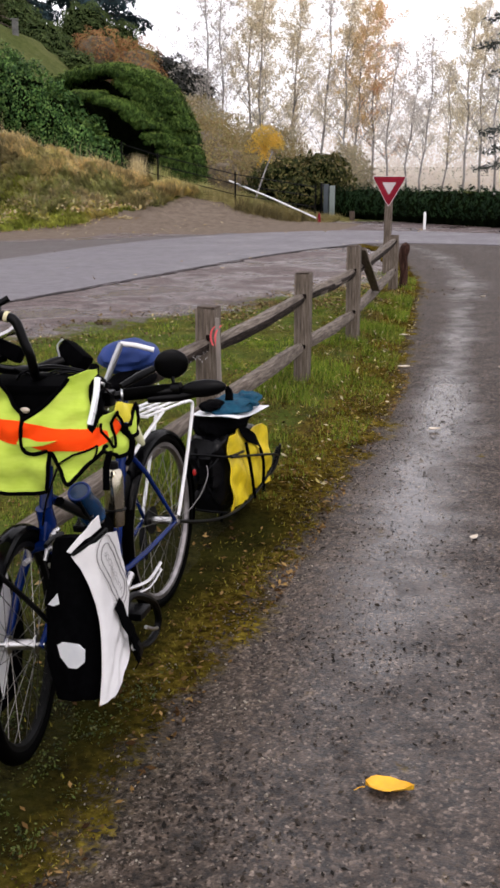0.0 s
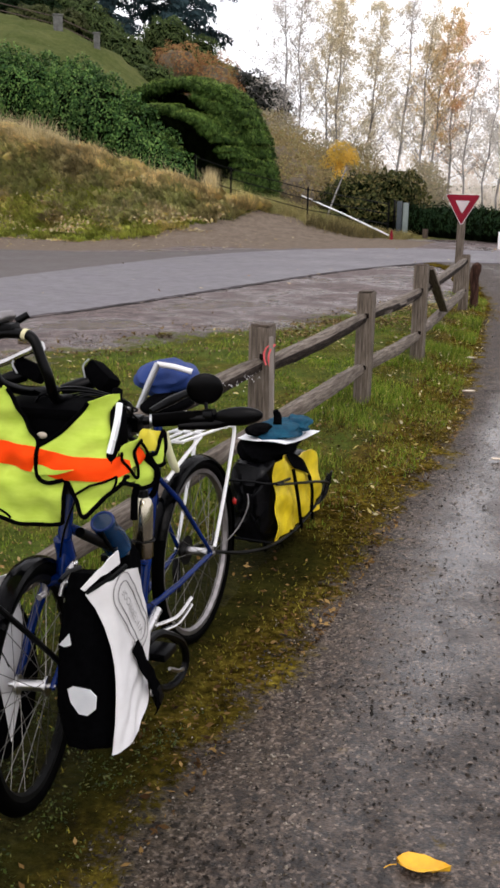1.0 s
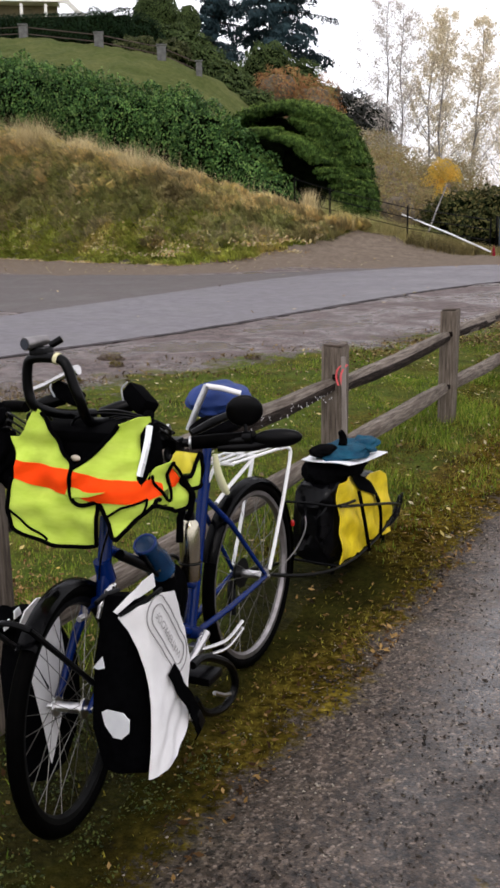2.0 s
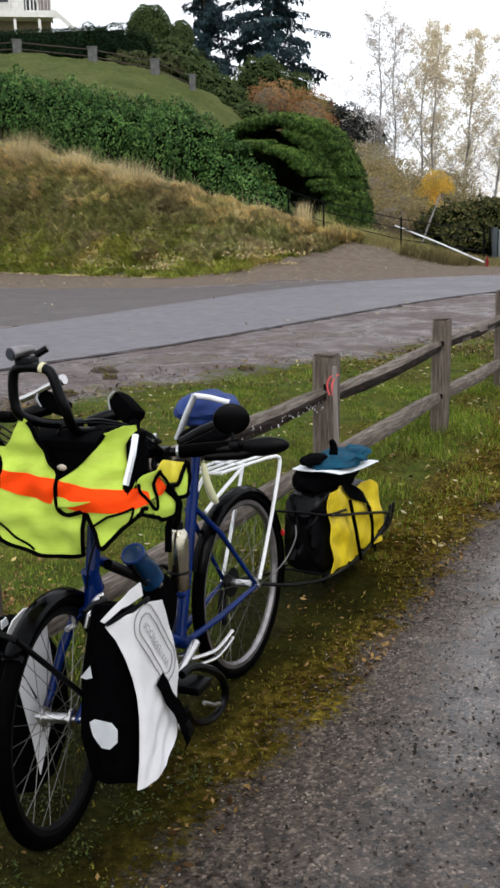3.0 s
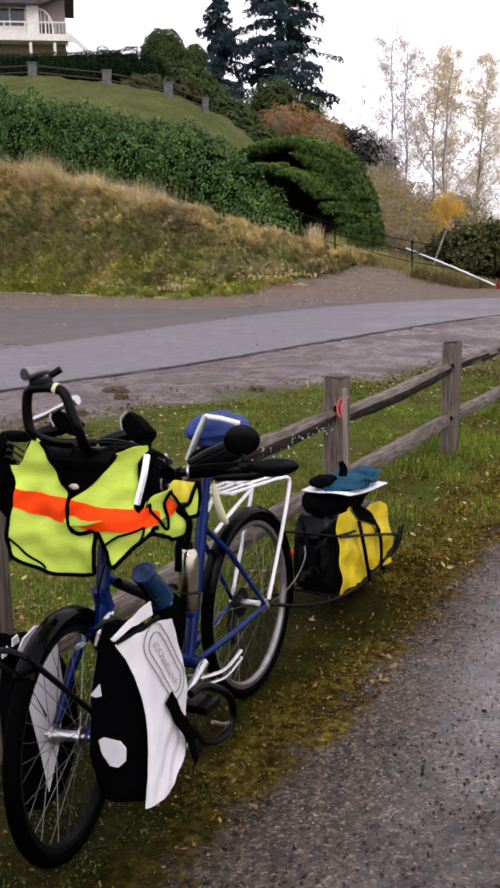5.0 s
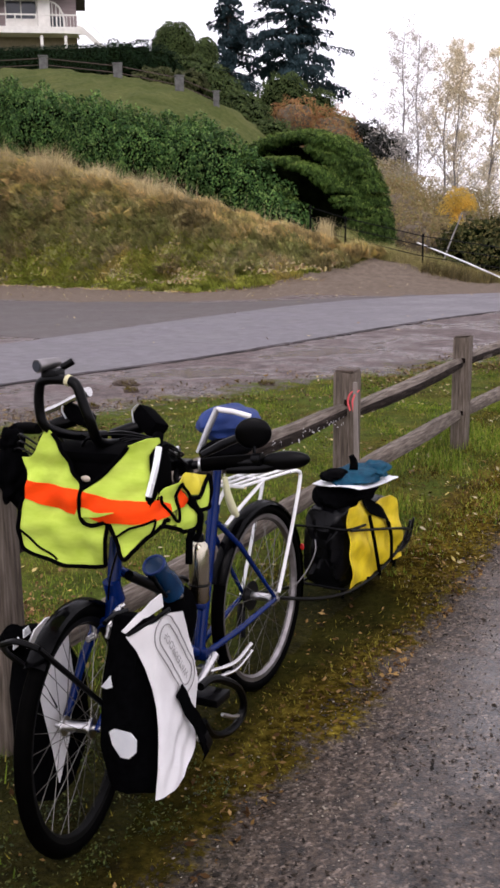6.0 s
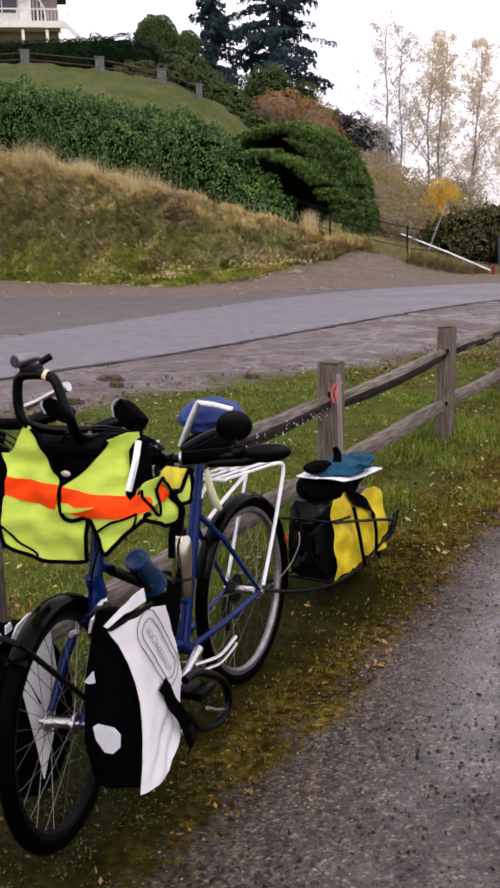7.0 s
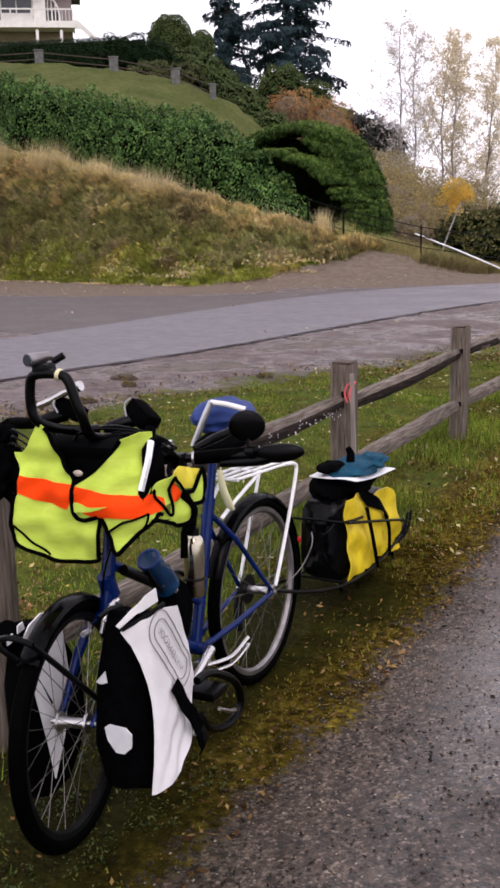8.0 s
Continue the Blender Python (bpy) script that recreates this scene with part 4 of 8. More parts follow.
    solo("bank_grass", quads("bank_grass", blades(x[g], y[g], ground_z(x[g], y[g]) - 0.02, 0.12, 0.008, 1.6), SWARD_LOW), "rough olive grass low on the bank", "grass", kind="stuff")
    solo("dry_grass", quads("dry_grass", blades(x[~g], y[~g], ground_z(x[~g], y[~g]) - 0.02, 0.2, 0.007, 1.5), SWARD_MID), "dry brown grass on the bank", "grass", kind="stuff")
    n = 60000
    x = rng.uniform(-36, -12.4, n)
    y = bank_crest(x) + rng.normal(0, 0.22, n)
    keep = np.sin(x * 2.3) * np.sin(x * 0.83 + 2) + rng.normal(0, 0.5, n) > -0.35
    x, y = x[keep], y[keep]
    hs = 0.68 * np.interp(x, [-18.5, -14], [1, 0.45]) * (1 + 0.45 * np.sin(x * 2.1) * np.sin(x * 0.7 + 1)) * rng.uniform(0.6, 1.3, len(x))
    solo("straw_grass", quads("straw_grass", blades(x, y, ground_z(x, y) - 0.02, hs, 0.008, 1.1), BLADE_STRAW), "pale straw stalks on the bank crest", "grass", kind="stuff")
    n = 20000
    x = rng.uniform(-12.2, -6.5, n)
    y = 30.9 + rng.normal(0, 0.35, n) - (x + 9) * 0.02
    solo("fence_grass", quads("fence_grass", blades(x, y, ground_z(x, y) - 0.01, np.interp(x, [-12.2, -10, -7], [0.42, 0.36, 0.22]), 0.0055, 1.1), BLADE_DRY), "dry grass under the wire fence", "grass", kind="stuff")
    n = 9000
    x = rng.uniform(-12.3, -8.6, n)
    y = 30.45 + rng.normal(0, 0.28, n)
    keep = np.sin(x * 3.1) * np.sin(x * 7.3 + 1) + rng.normal(0, 0.5, n) > -0.1
    x, y = x[keep], y[keep]
    hw = np.interp(x, [-12.3, -11, -8.6], [0.62, 0.5, 0.3]) * rng.uniform(0.5, 1.2, len(x))
    solo("dry_weeds", quads("dry_weeds", blades(x, y, ground_z(x, y) - 0.01, hw, 0.006, 0.8), SWARD_MID), "tall brown and tan weeds above the dirt track", "grass", kind="stuff")
    n = 3500
    x = rng.uniform(-9.4, -7.3, n)
    y = 30.15 + rng.normal(0, 0.22, n)
    solo("dead_weeds", quads("dead_weeds", blades(x, y, ground_z(x, y) - 0.01, 0.3 * rng.uniform(0.4, 1.4, n), 0.007, 1.2), BLADE_DEAD), "dead brown weeds under the sloping pole", "weeds", kind="stuff")

    n = 1500
    x = rng.uniform(-32, -13, n)
    y = np.interp(x, [-60, -28.4, -23, -19, -15.8, -12], [31.5, 29, 28.5, 27.9, 27.6, 28.7]) + rng.normal(0, 0.25, n)
    tall = np.sin(x * 1.3) * np.sin(x * 3.7 + 1) + rng.normal(0, 0.5, n) > 0.1
    x, y = x[tall], y[tall]
    solo("seed_stalks", quads("seed_stalks", blades(x, y, ground_z(x, y) - 0.02, 0.85, 0.006, 0.5), BLADE_STRAW), "thin pale seed stalks standing above the bank", "grass", kind="stuff")
    # one tall pale clump by the juniper
    n = 800
    x, y = -12.2 + rng.normal(0, 0.1, n), 29.3 + rng.normal(0, 0.12, n)
    solo("grass_clump", quads("grass_clump", blades(x, y, ground_z(x, y) - 0.02, 0.8, 0.008, 0.45), BLADE_STRAW), "tall pale dry grass clump by the juniper", "grass", kind="stuff")


build_grass()


def build_litter():
    def drop(n, x, y, size, z0=0.012, face=(0, 0, 1.0)):
        p = np.stack([x, y, surface_z(x, y) + z0 + 0.01 * rng.random(n)], 1)
        return leaf_cloud(p, np.tile(face, (n, 1)), size, 1.2, 0.28)
    P = []
    n = 1500
    y = 2.3 + 13.5 * rng.random(n) ** 0.9
    x = verge_edge(y) + (path_edge(y) - 0.1 - verge_edge(y)) * rng.random(n)
    k = (soil_shade(x, y) < 0.25) & ((y > 4.2) | (x < -1.75))
    x, y = x[k], y[k]
    P.append(drop(len(x), x, y, np.interp(y, [2.5, 6], [0.011, 0.015])[:, None]))
    n = 9500
    x = rng.uniform(-30, -11, n)
    foot = bank_foot(x)
    yy = foot - 0.3 + 2.3 * rng.beta(1.3, 2.6, n) * (0.6 + 0.6 * np.sin(x * 1.3) ** 2) + rng.normal(0, 0.12, n)
    clumped = np.sin(x * 3.1 + np.sin(yy * 5)) * np.sin(yy * 4.3 + x) + rng.normal(0, 0.5, n) > 0.0
    x, yy, foot = x[clumped], yy[clumped], foot[clumped]
    P.append(drop(len(x), x, yy, 0.017 + 0.022 * rng.random((len(x), 1)) ** 1.5, face=(0, -0.7, 0.7), z0=np.where(yy < foot + 0.1, 0.03, 0.2 + 0.1 * np.clip(yy - foot, 0, 2))))
    n = 500
    x = rng.uniform(-30, -9, n)
    P.append(drop(n, x, bank_foot(x) - 3.8 * rng.random(n), 0.026))
    n = 50
    P.append(drop(n, rng.uniform(-12, -2, n), rng.uniform(12, 27, n), 0.036, 0.07))
    n = 14
    y = 6 + 12 * rng.random(n)
    P.append(drop(n, path_edge(y) + 0.1 + 2.0 * rng.random(n), y, 0.022, 0.008))
    solo("leaf_litter", quads("leaf_litter", np.concatenate(P), LEAF_LITTER), "scattered yellow and tan fallen leaves", "leaves", kind="stuff")
    # loose chippings on the path edge and shoulder
    n = 20000
    y = 1.4 + 9 * rng.random(n) ** 1.7
    x = path_edge(y) + rng.normal(0.18, 0.28, n)
    far = rng.random(n) < 0.25
    x[far] = path_edge(y[far]) + 2.2 * rng.random(far.sum())
    r = (0.0018 + 0.0042 * rng.random(n) ** 3)[:, None]
    c = np.stack([x, y, surface_z(x, y) + r[:, 0] * 0.3], 1)
    a = rng.uniform(0, 6.28, n)
    u = np.stack([np.cos(a), np.sin(a), rng.normal(0, 0.2, n)], 1) * r
    w = np.stack([-np.sin(a), np.cos(a), rng.normal(0, 0.2, n)], 1) * r * rng.uniform(0.6, 1, (n, 1))
    up = np.tile([0, 0, 1.0], (n, 1)) * r * 0.7
    bare = rng.random(n) > 1.3 * soil_shade(x, y)
    c, u, w, up = c[bare], u[bare], w[bare], up[bare]
    n = len(c)
    six = [c + u, c + w, c - u, c - w]
    V = np.stack(six + [c + up, c - up], 1).reshape(-1, 3)
    F = [(0, 1, 4), (1, 2, 4), (2, 3, 4), (3, 0, 4), (1, 0, 5), (2, 1, 5), (3, 2, 5), (0, 3, 5)]
    faces = (np.arange(n)[:, None, None] * 6 + np.array(F)[None]).reshape(-1, 3)
    me = bpy.data.meshes.new("chippings")
    me.vertices.add(len(V))
    me.vertices.foreach_set("co", V.ravel().astype(np.float32))
    me.loops.add(faces.size)
    me.loops.foreach_set("vertex_index", faces.ravel().astype(np.int32))
    me.polygons.add(len(faces))
    me.polygons.foreach_set("loop_start", np.arange(0, faces.size, 3, dtype=np.int32))
    me.polygons.foreach_set("loop_total", np.full(len(faces), 3, dtype=np.int32))
    me.materials.append(GREY_STONES)
    me.update(calc_edges=True)
    k = 26000
    yy = 1.6 + 7 * rng.random(k) ** 1.7
    uu = 3.3 * rng.random(k) ** 1.6
    xx = path_edge(yy) + uu
    keep = np.sin(xx * 4 + yy * 2.3) * np.sin(yy * 3.7 - xx * 2) + rng.normal(0, 0.5, k) > 0.15
    xx, yy, uu = xx[keep], yy[keep], uu[keep]
    c = np.stack([xx, yy, surface_z(xx, yy) + 0.003], 1)
    k = 40000
    ys2 = 1.5 + 7.5 * rng.random(k) ** 1.9
    xs2 = path_edge(ys2) + 0.14 - 3.0 * rng.random(k) ** 1.5
    keep = np.sin(xs2 * 5 + ys2 * 2.1) * np.sin(ys2 * 4.1 + xs2) + rng.normal(0, 0.6, k) > 0.0
    keep &= rng.random(k) > 0.85 * soil_shade(xs2, ys2)
    xs2, ys2 = xs2[keep], ys2[keep]
    k = 30000
    xc, yc = rng.uniform(-2.1, -0.85, k), rng.uniform(2.2, 3.5, k)
    kc = (np.sin(xc * 21 + yc * 9) * np.sin(yc * 17 - xc * 6) + rng.normal(0, 0.6, k) > 0.55) & (soil_shade(xc, yc) > 0.3)
    xc, yc = xc[kc], yc[kc]
    pc = np.stack([xc, yc, surface_z(xc, yc) + 0.004 + 0.018 * rng.random(len(xc))], 1)
    solo("ground_weeds", quads("ground_weeds", leaf_cloud(pc, np.tile([0, -0.2, 1.0], (len(xc), 1)), 0.002 + 0.0045 * rng.random((len(xc), 1)) ** 1.5, 1.2, 0.9), WEED_LEAF), "small green weeds on the dark soil by the wheel", "weeds", kind="stuff")
    pp = np.stack([xs2, ys2, surface_z(xs2, ys2) + 0.003 + 0.008 * rng.random(len(xs2))], 1)
    k = 26000
    ye = 4.5 + 10 * rng.random(k) ** 1.2
    xe = verge_edge(ye) + rng.normal(0.5, 0.55, k)
    ke = np.sin(xe * 2.3 + np.sin(ye * 1.7) * 2) * np.sin(ye * 1.9 - xe) + rng.normal(0, 0.35, k) > 0.15
    xe, ye = xe[ke], ye[ke]
    pe2 = np.stack([xe, ye, surface_z(xe, ye) + 0.008 + 0.012 * rng.random(len(xe))], 1)
    k = 1000
    xf, yf = -2.25 + rng.normal(0, 0.3, k), 4.12 + rng.normal(0, 0.16, k)
    pf = np.stack([xf, yf, surface_z(xf, yf) + 0.012 + 0.015 * rng.random(k)], 1)
    solo("fallen_leaves", quads("fallen_leaves", leaf_cloud(pf, np.tile([0, 0, 1.0], (k, 1)), 0.004 + 0.009 * rng.random((k, 1)) ** 2, 1.3, 0.9), LEAF_BROWN), "drift of brown and orange fallen leaves behind the fence", "leaves", kind="stuff")
    k = 750
    yv = 5.4 + 9.7 * rng.random(k) ** 1.1
    xv = path_edge(yv) + 0.12 - 1.0 * rng.random(k) ** 1.3
    pv = np.stack([xv, yv, surface_z(xv, yv) + 0.015 + 0.02 * rng.random(k)], 1)
    solo("verge_leaves", quads("verge_leaves", leaf_cloud(pv, np.tile([0, 0, 1.0], (k, 1)), 0.005 + 0.011 * rng.random((k, 1)) ** 2, 1.4, 0.5), VERGE_LEAF), "small yellow and straw-coloured leaves on the verge", "leaves", kind="stuff")
    solo("edge_debris", quads("edge_debris", leaf_cloud(pe2, np.tile([0, 0, 1.0], (len(xe), 1)), 0.006 + 0.012 * rng.random((len(xe), 1)) ** 1.5, 1.4, 0.6), EDGE_SCRAPS), "brown leaves and debris where the grass meets the gravel", "litter", kind="stuff")
    solo("litter_scraps", quads("litter_scraps", leaf_cloud(pp, np.tile([0, 0, 1.0], (len(xs2), 1)), 0.003 + 0.009 * rng.random((len(xs2), 1)) ** 1.8, 1.3, 0.4), SCRAPS), "brown scraps of dead leaves in the moss", "litter", kind="stuff")
    solo("path_crumbs", quads("path_crumbs", leaf_cloud(c, np.tile([0, 0, 1.0], (len(xx), 1)), 0.003 + 0.0075 * rng.random((len(xx), 1)) ** 2, 1.2, 0.25), DARK_CRUMBS), "dark crumbs and leaf scraps on the path", "debris", kind="stuff")
    solo("chippings", me, "loose grey and brown chippings along the path edge", "gravel", kind="stuff")


build_litter()


def clod(x, y, r, h):
    """A low lump of torn turf."""
    bm = bmesh.new()
    for v in bmesh.ops.create_icosphere(bm, subdivisions=3, radius=1.0)["verts"]:
        k = 1 + 0.25 * math.sin(v.co.x * 5 + x) * math.sin(v.co.y * 6 + y) + 0.12 * math.sin(v.co.z * 9 + v.co.x * 7)
        v.co = Vector((v.co.x * r * k, v.co.y * r * 0.6 * k, max(v.co.z, -0.3) * h * k))
    e = thing("turf_clod", pose(x, y, float(ground_z(x, y)) + 0.01), "dark clod of torn turf on the gravel", "clod", "turf clods")
    part("lump", bm, WOOD_DARK, e)
    n = 160
    a = rng.uniform(0, 6.28, n)
    q = rng.random(n) ** 0.5 * r
    part("tuft", quads("tuft", blades(np.cos(a) * q, np.sin(a) * q * 0.6, np.full(n, h * 0.3), 0.05, 0.003, 1.2), BLADE_MOSS), BLADE_MOSS, e)


clod(-5.75, 9.75, 0.14, 0.05)
clod(-5.4, 9.35, 0.08, 0.03)
clod(-4.35, 10.3, 0.1, 0.025)
clod(-5.2, 8.4, 0.07, 0.025)


def hz(x, y):
    return float(hill(x, y))


# ivy hedge on the bank
def ivy_mound(x):
    """One length of the ivy: from below the straw to the hedge's sloping top."""
    low, top = hz(x, 29.4) - 0.65, 4.36 + (-14.6 - x) * 0.232 + 0.1 * math.sin(x * 1.7) - 1.0 * max(0, x + 16.0)
    wide = 1.5 if x < -17 else 1.0
    return (x, 30.2 + 0.25 * math.sin(x * 2), (low + top) / 2), (wide, 1.1, (top - low) / 2)


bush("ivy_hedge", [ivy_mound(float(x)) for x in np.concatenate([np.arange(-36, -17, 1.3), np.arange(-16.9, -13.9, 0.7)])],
     IVY, CORE_SHADE, 150000, 0.05, "dense dark green ivy hedge running along the bank", "hedge", 1.0, 0.55, 0.3, shrink=0.78)
# juniper
def along(pts, step, r):
    """Overlapping mounds strung along a line."""
    q = []
    for a, b in zip(pts, pts[1:]):
        a, b = Vector(a), Vector(b)
        k = max(1, int((b - a).length / step))
        q += [tuple(a.lerp(b, i / k)) for i in range(k)]
    out = []
    for c in q + [pts[-1]]:
        f = random.uniform(0.94, 1.1)
        out.append((tuple(v + random.uniform(-0.05, 0.05) for v in c), tuple(v * f for v in r)))
    return out


def juniper():
    """Tiers of drooping boughs over near-black mounds that paint in the hollow's shade."""
    e = thing("juniper", pose(-14.1, 32.2, hz(-14.1, 32.2)), "large spreading green juniper with drooping tiers of sprays", "bush")
    off = np.array([-14.1, 32.2, hz(-14.1, 32.2)])
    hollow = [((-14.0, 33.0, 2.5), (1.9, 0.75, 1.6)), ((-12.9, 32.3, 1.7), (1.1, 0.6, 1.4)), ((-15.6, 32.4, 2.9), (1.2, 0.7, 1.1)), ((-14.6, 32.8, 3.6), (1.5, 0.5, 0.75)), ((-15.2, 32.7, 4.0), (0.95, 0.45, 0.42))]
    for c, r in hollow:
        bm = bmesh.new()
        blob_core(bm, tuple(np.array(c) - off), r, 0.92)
        part("hollow_shade", bm, CORE_SHADE, e, "inner twigs, near-black for the shade in the hollow")
    tiers = [
        ([(-16.4, 32.2, 3.95), (-15.6, 32.1, 4.25), (-14.7, 32.0, 4.48), (-13.9, 31.9, 4.5), (-13.2, 31.8, 4.32), (-12.5, 31.8, 3.92), (-11.95, 31.7, 3.25), (-11.6, 31.7, 2.5), (-11.4, 31.6, 1.7), (-11.35, 31.5, 1.1)], (0.5, 0.65, 0.27), 1.0),
        ([(-13.5, 31.6, 4.15), (-12.9, 31.5, 3.75), (-12.35, 31.4, 3.1), (-12.0, 31.3, 2.4), (-11.8, 31.2, 1.6), (-11.75, 31.1, 1.0)], (0.4, 0.45, 0.24), 0.9),
        ([(-15.6, 31.2, 3.62), (-14.9, 31.1, 3.75), (-14.2, 31.0, 3.68), (-13.5, 31.0, 3.48), (-12.9, 31.0, 3.15), (-12.5, 31.0, 2.75), (-12.3, 31.0, 2.3)], (0.38, 0.42, 0.17), 0.9),
        ([(-15.6, 30.8, 2.95), (-15.0, 30.7, 3.0), (-14.5, 30.65, 2.8), (-14.1, 30.6, 2.45)], (0.34, 0.38, 0.14), 0.7),
    ]
    for pts, r, k in tiers:
        blobs = along(pts, 0.17, r)
        P, N, Q, M = [], [], [], []
        bm = bmesh.new()
        for c, rr in blobs:
            c = tuple(np.array(c) - off)
            p, v = on_blob(c, rr, int(1100 * k), 0.0, 0.12)
            P.append(p - np.array([0, 0, 0.03])), N.append(v)
            # Lighter sprays, only on the upper side of the bough.
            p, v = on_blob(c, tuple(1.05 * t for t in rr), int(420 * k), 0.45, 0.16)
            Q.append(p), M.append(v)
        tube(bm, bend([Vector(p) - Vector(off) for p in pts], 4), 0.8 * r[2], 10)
        bough = part("bough", bm, CORE_SHADE, e, "inner side of a bough, its shade painted near-black")
        tagged(part("foliage", quads("foliage", leaf_cloud(np.concatenate(P), np.concatenate(N), 0.028, 3.0, 0.9, 0.7), JUNIPER), JUNIPER, bough), kind="stuff")
        tagged(part("top_foliage", quads("top_foliage", leaf_cloud(np.concatenate(Q), np.concatenate(M), 0.02, 3.4, 0.8, 0.5), JUNIPER_TOP), JUNIPER_TOP, bough), "lighter green sprays on top of the bough", kind="stuff")


juniper()
# hedge, shrubs and topiary at the top of the lawn
bush("clipped_hedge", [((x, 46.5 - (x + 40) * 0.08, 10.5 - (x + 37) * 0.08), (0.75, 0.7, 1.0)) for x in np.arange(-48, -31.2, 0.45)], CYPRESS, CORE_SHADE, 44000, 0.042, "clipped dark evergreen hedge below the house", "hedge", lump=0.03)
bush("round_shrub", [((-31.2, 46.6, 10.0), (2.1, 1.3, 1.2)), ((-29.6, 46.8, 9.8), (1.3, 1.2, 1.0))], CYPRESS, CORE_SHADE, 14000, 0.045, "rounded dark evergreen shrub at the end of the hedge")
bush("topiary", [((-31.6, 52, 11.75), (1.2, 1.2, 1.35)), ((-29.7, 52.2, 11.2), (0.65, 0.7, 0.95))], SHRUB_GREEN, CORE_SHADE, 12000, 0.045, "dome-shaped clipped evergreen on the hilltop", lump=0.04)
bush("small_pine", [((-35.6, 57, 12.9), (0.8, 0.6, 0.5)), ((-35.6, 57, 12.1), (0.3, 0.3, 0.9))], SHRUB_GREEN, CORE_SHADE, 900, 0.09, "small flat-topped dark pine by the house", "tree")
bush("olive_shrub", [((-28.8, 45.5, 8.9), (1.2, 1.0, 0.7)), ((-27.2, 46.0, 8.7), (1.0, 1.0, 0.7))], SHRUB_OLIVE, CORE_SHADE, 7000, 0.06, "straggly olive-green shrub behind the pillars")
bush("green_thicket", [((-29.4, 49.5, 9.9), (1.4, 1.2, 0.9)), ((-28.0, 49, 9.3), (1.3, 1.2, 0.9)), ((-26.7, 48.5, 8.5), (1.2, 1.1, 0.85)), ((-25.4, 48, 7.7), (1.2, 1.1, 0.8)), ((-24.2, 47, 7.0), (1.1, 1.0, 0.7)), ((-22.6, 46, 6.2), (1.1, 1.0, 0.6)), ((-25.3, 53, 8.6), (1.3, 1.3, 1.3)), ((-23.9, 54, 7.8), (1.2, 1.2, 1.3))], SHRUB_GREEN, CORE_SHADE, 26000, 0.06, "dull green thicket on the hillside")
bush("rust_shrub", [((-23.4, 50.4, 7.2), (1.4, 1.0, 1.1)), ((-21.5, 50.6, 6.2), (1.4, 1.0, 1.5)), ((-22.5, 50.6, 5.5), (1.6, 1.0, 1.2))], SHRUB_RUST, CORE_BROWN, 9000, 0.055, "rust-red autumn shrub on the hillside", shrink=0.75)
bush("far_dome_tree", [((-23.5, 60, 6.5), (1.6, 1.2, 1.45)), ((-22.1, 60.4, 5.8), (1.4, 1.2, 1.4)), ((-24.9, 60, 5.9), (1.3, 1.2, 1.3)), ((-22.8, 60, 3.6), (2.3, 1.3, 2.4)), ((-24.4, 60.2, 2.4), (1.9, 1.3, 2.2))], SHRUB_DUSK, CORE_SHADE, 26000, 0.07, "rounded dark grey-green tree behind the juniper", "tree")
bush("brown_brush", [((-11.3, 34.5, 1.1), (1.0, 1.0, 1.1)), ((-12.4, 38, 1.6), (1.2, 1.2, 1.2)), ((-10.4, 36, 1.0), (1.2, 1.0, 0.9)), ((-14.2, 41, 2.2), (1.4, 1.2, 1.4)), ((-12.6, 43, 1.6), (1.9, 1.2, 1.3)), ((-9.3, 38.5, 0.9), (1.6, 1.0, 0.9)), ((-19.4, 52, 3.0), (1.6, 1.2, 1.9)), ((-17.8, 50, 2.2), (1.6, 1.2, 1.7)), ((-20.6, 56, 3.4), (1.7, 1.2, 1.9)), ((-16.4, 47, 2.0), (1.5, 1.2, 1.6))], SHRUB_BROWN, CORE_BROWN, 22000, 0.055, "brown autumn brush beside the track", shrink=0.6, flat=0.9)
bush("bramble", [((-8.6, 33.3, 1.1), (1.1, 0.8, 0.75)), ((-7.6, 33.4, 1.2), (0.9, 0.7, 0.75)), ((-8.1, 32.6, 0.7), (0.8, 0.5, 0.6)), ((-9.4, 33.8, 1.0), (0.7, 0.7, 0.6))], BRAMBLE, CORE_SHADE, 9000, 0.055, "dark bramble hanging over the gate", shrink=0.66, flat=1.0)
bush("golden_shrub", [((-11.75, 41.0, 2.6), (0.5, 0.5, 0.55)), ((-11.4, 41.1, 2.45), (0.38, 0.4, 0.45)), ((-12.15, 41.1, 2.3), (0.42, 0.4, 0.4)), ((-11.8, 41.0, 1.8), (0.3, 0.3, 0.5))], SHRUB_YELLOW, None, 4600, 0.034, "bright golden-yellow shrub behind the brush", flat=0.9)
# cypress hedge beyond the road
bush("cypress_hedge", [((x, 34.0 - (x + 8) * 0.74, 0.42), (0.42, 0.4, 0.56 + 0.03 * math.sin(x * 5))) for x in np.arange(-8.2, 9, 0.34)], CYPRESS, CORE_SHADE, 26000, 0.035, "dark clipped cypress hedge beyond the road", "hedge", 1.6, 0.4)


def limb(bm, p, d, length, r, n=5, wob=0.12):
    pts, rad = [Vector(p)], [r]
    d = Vector(d).normalized()
    for i in range(n):
        d = (d + Vector([random.uniform(-wob, wob) for _ in range(3)])).normalized()
        pts.append(pts[-1] + d * length / n)
        rad.append(r * (1 - 0.85 * (i + 1) / n))
    tube(bm, pts, rad, 5)
    return pts


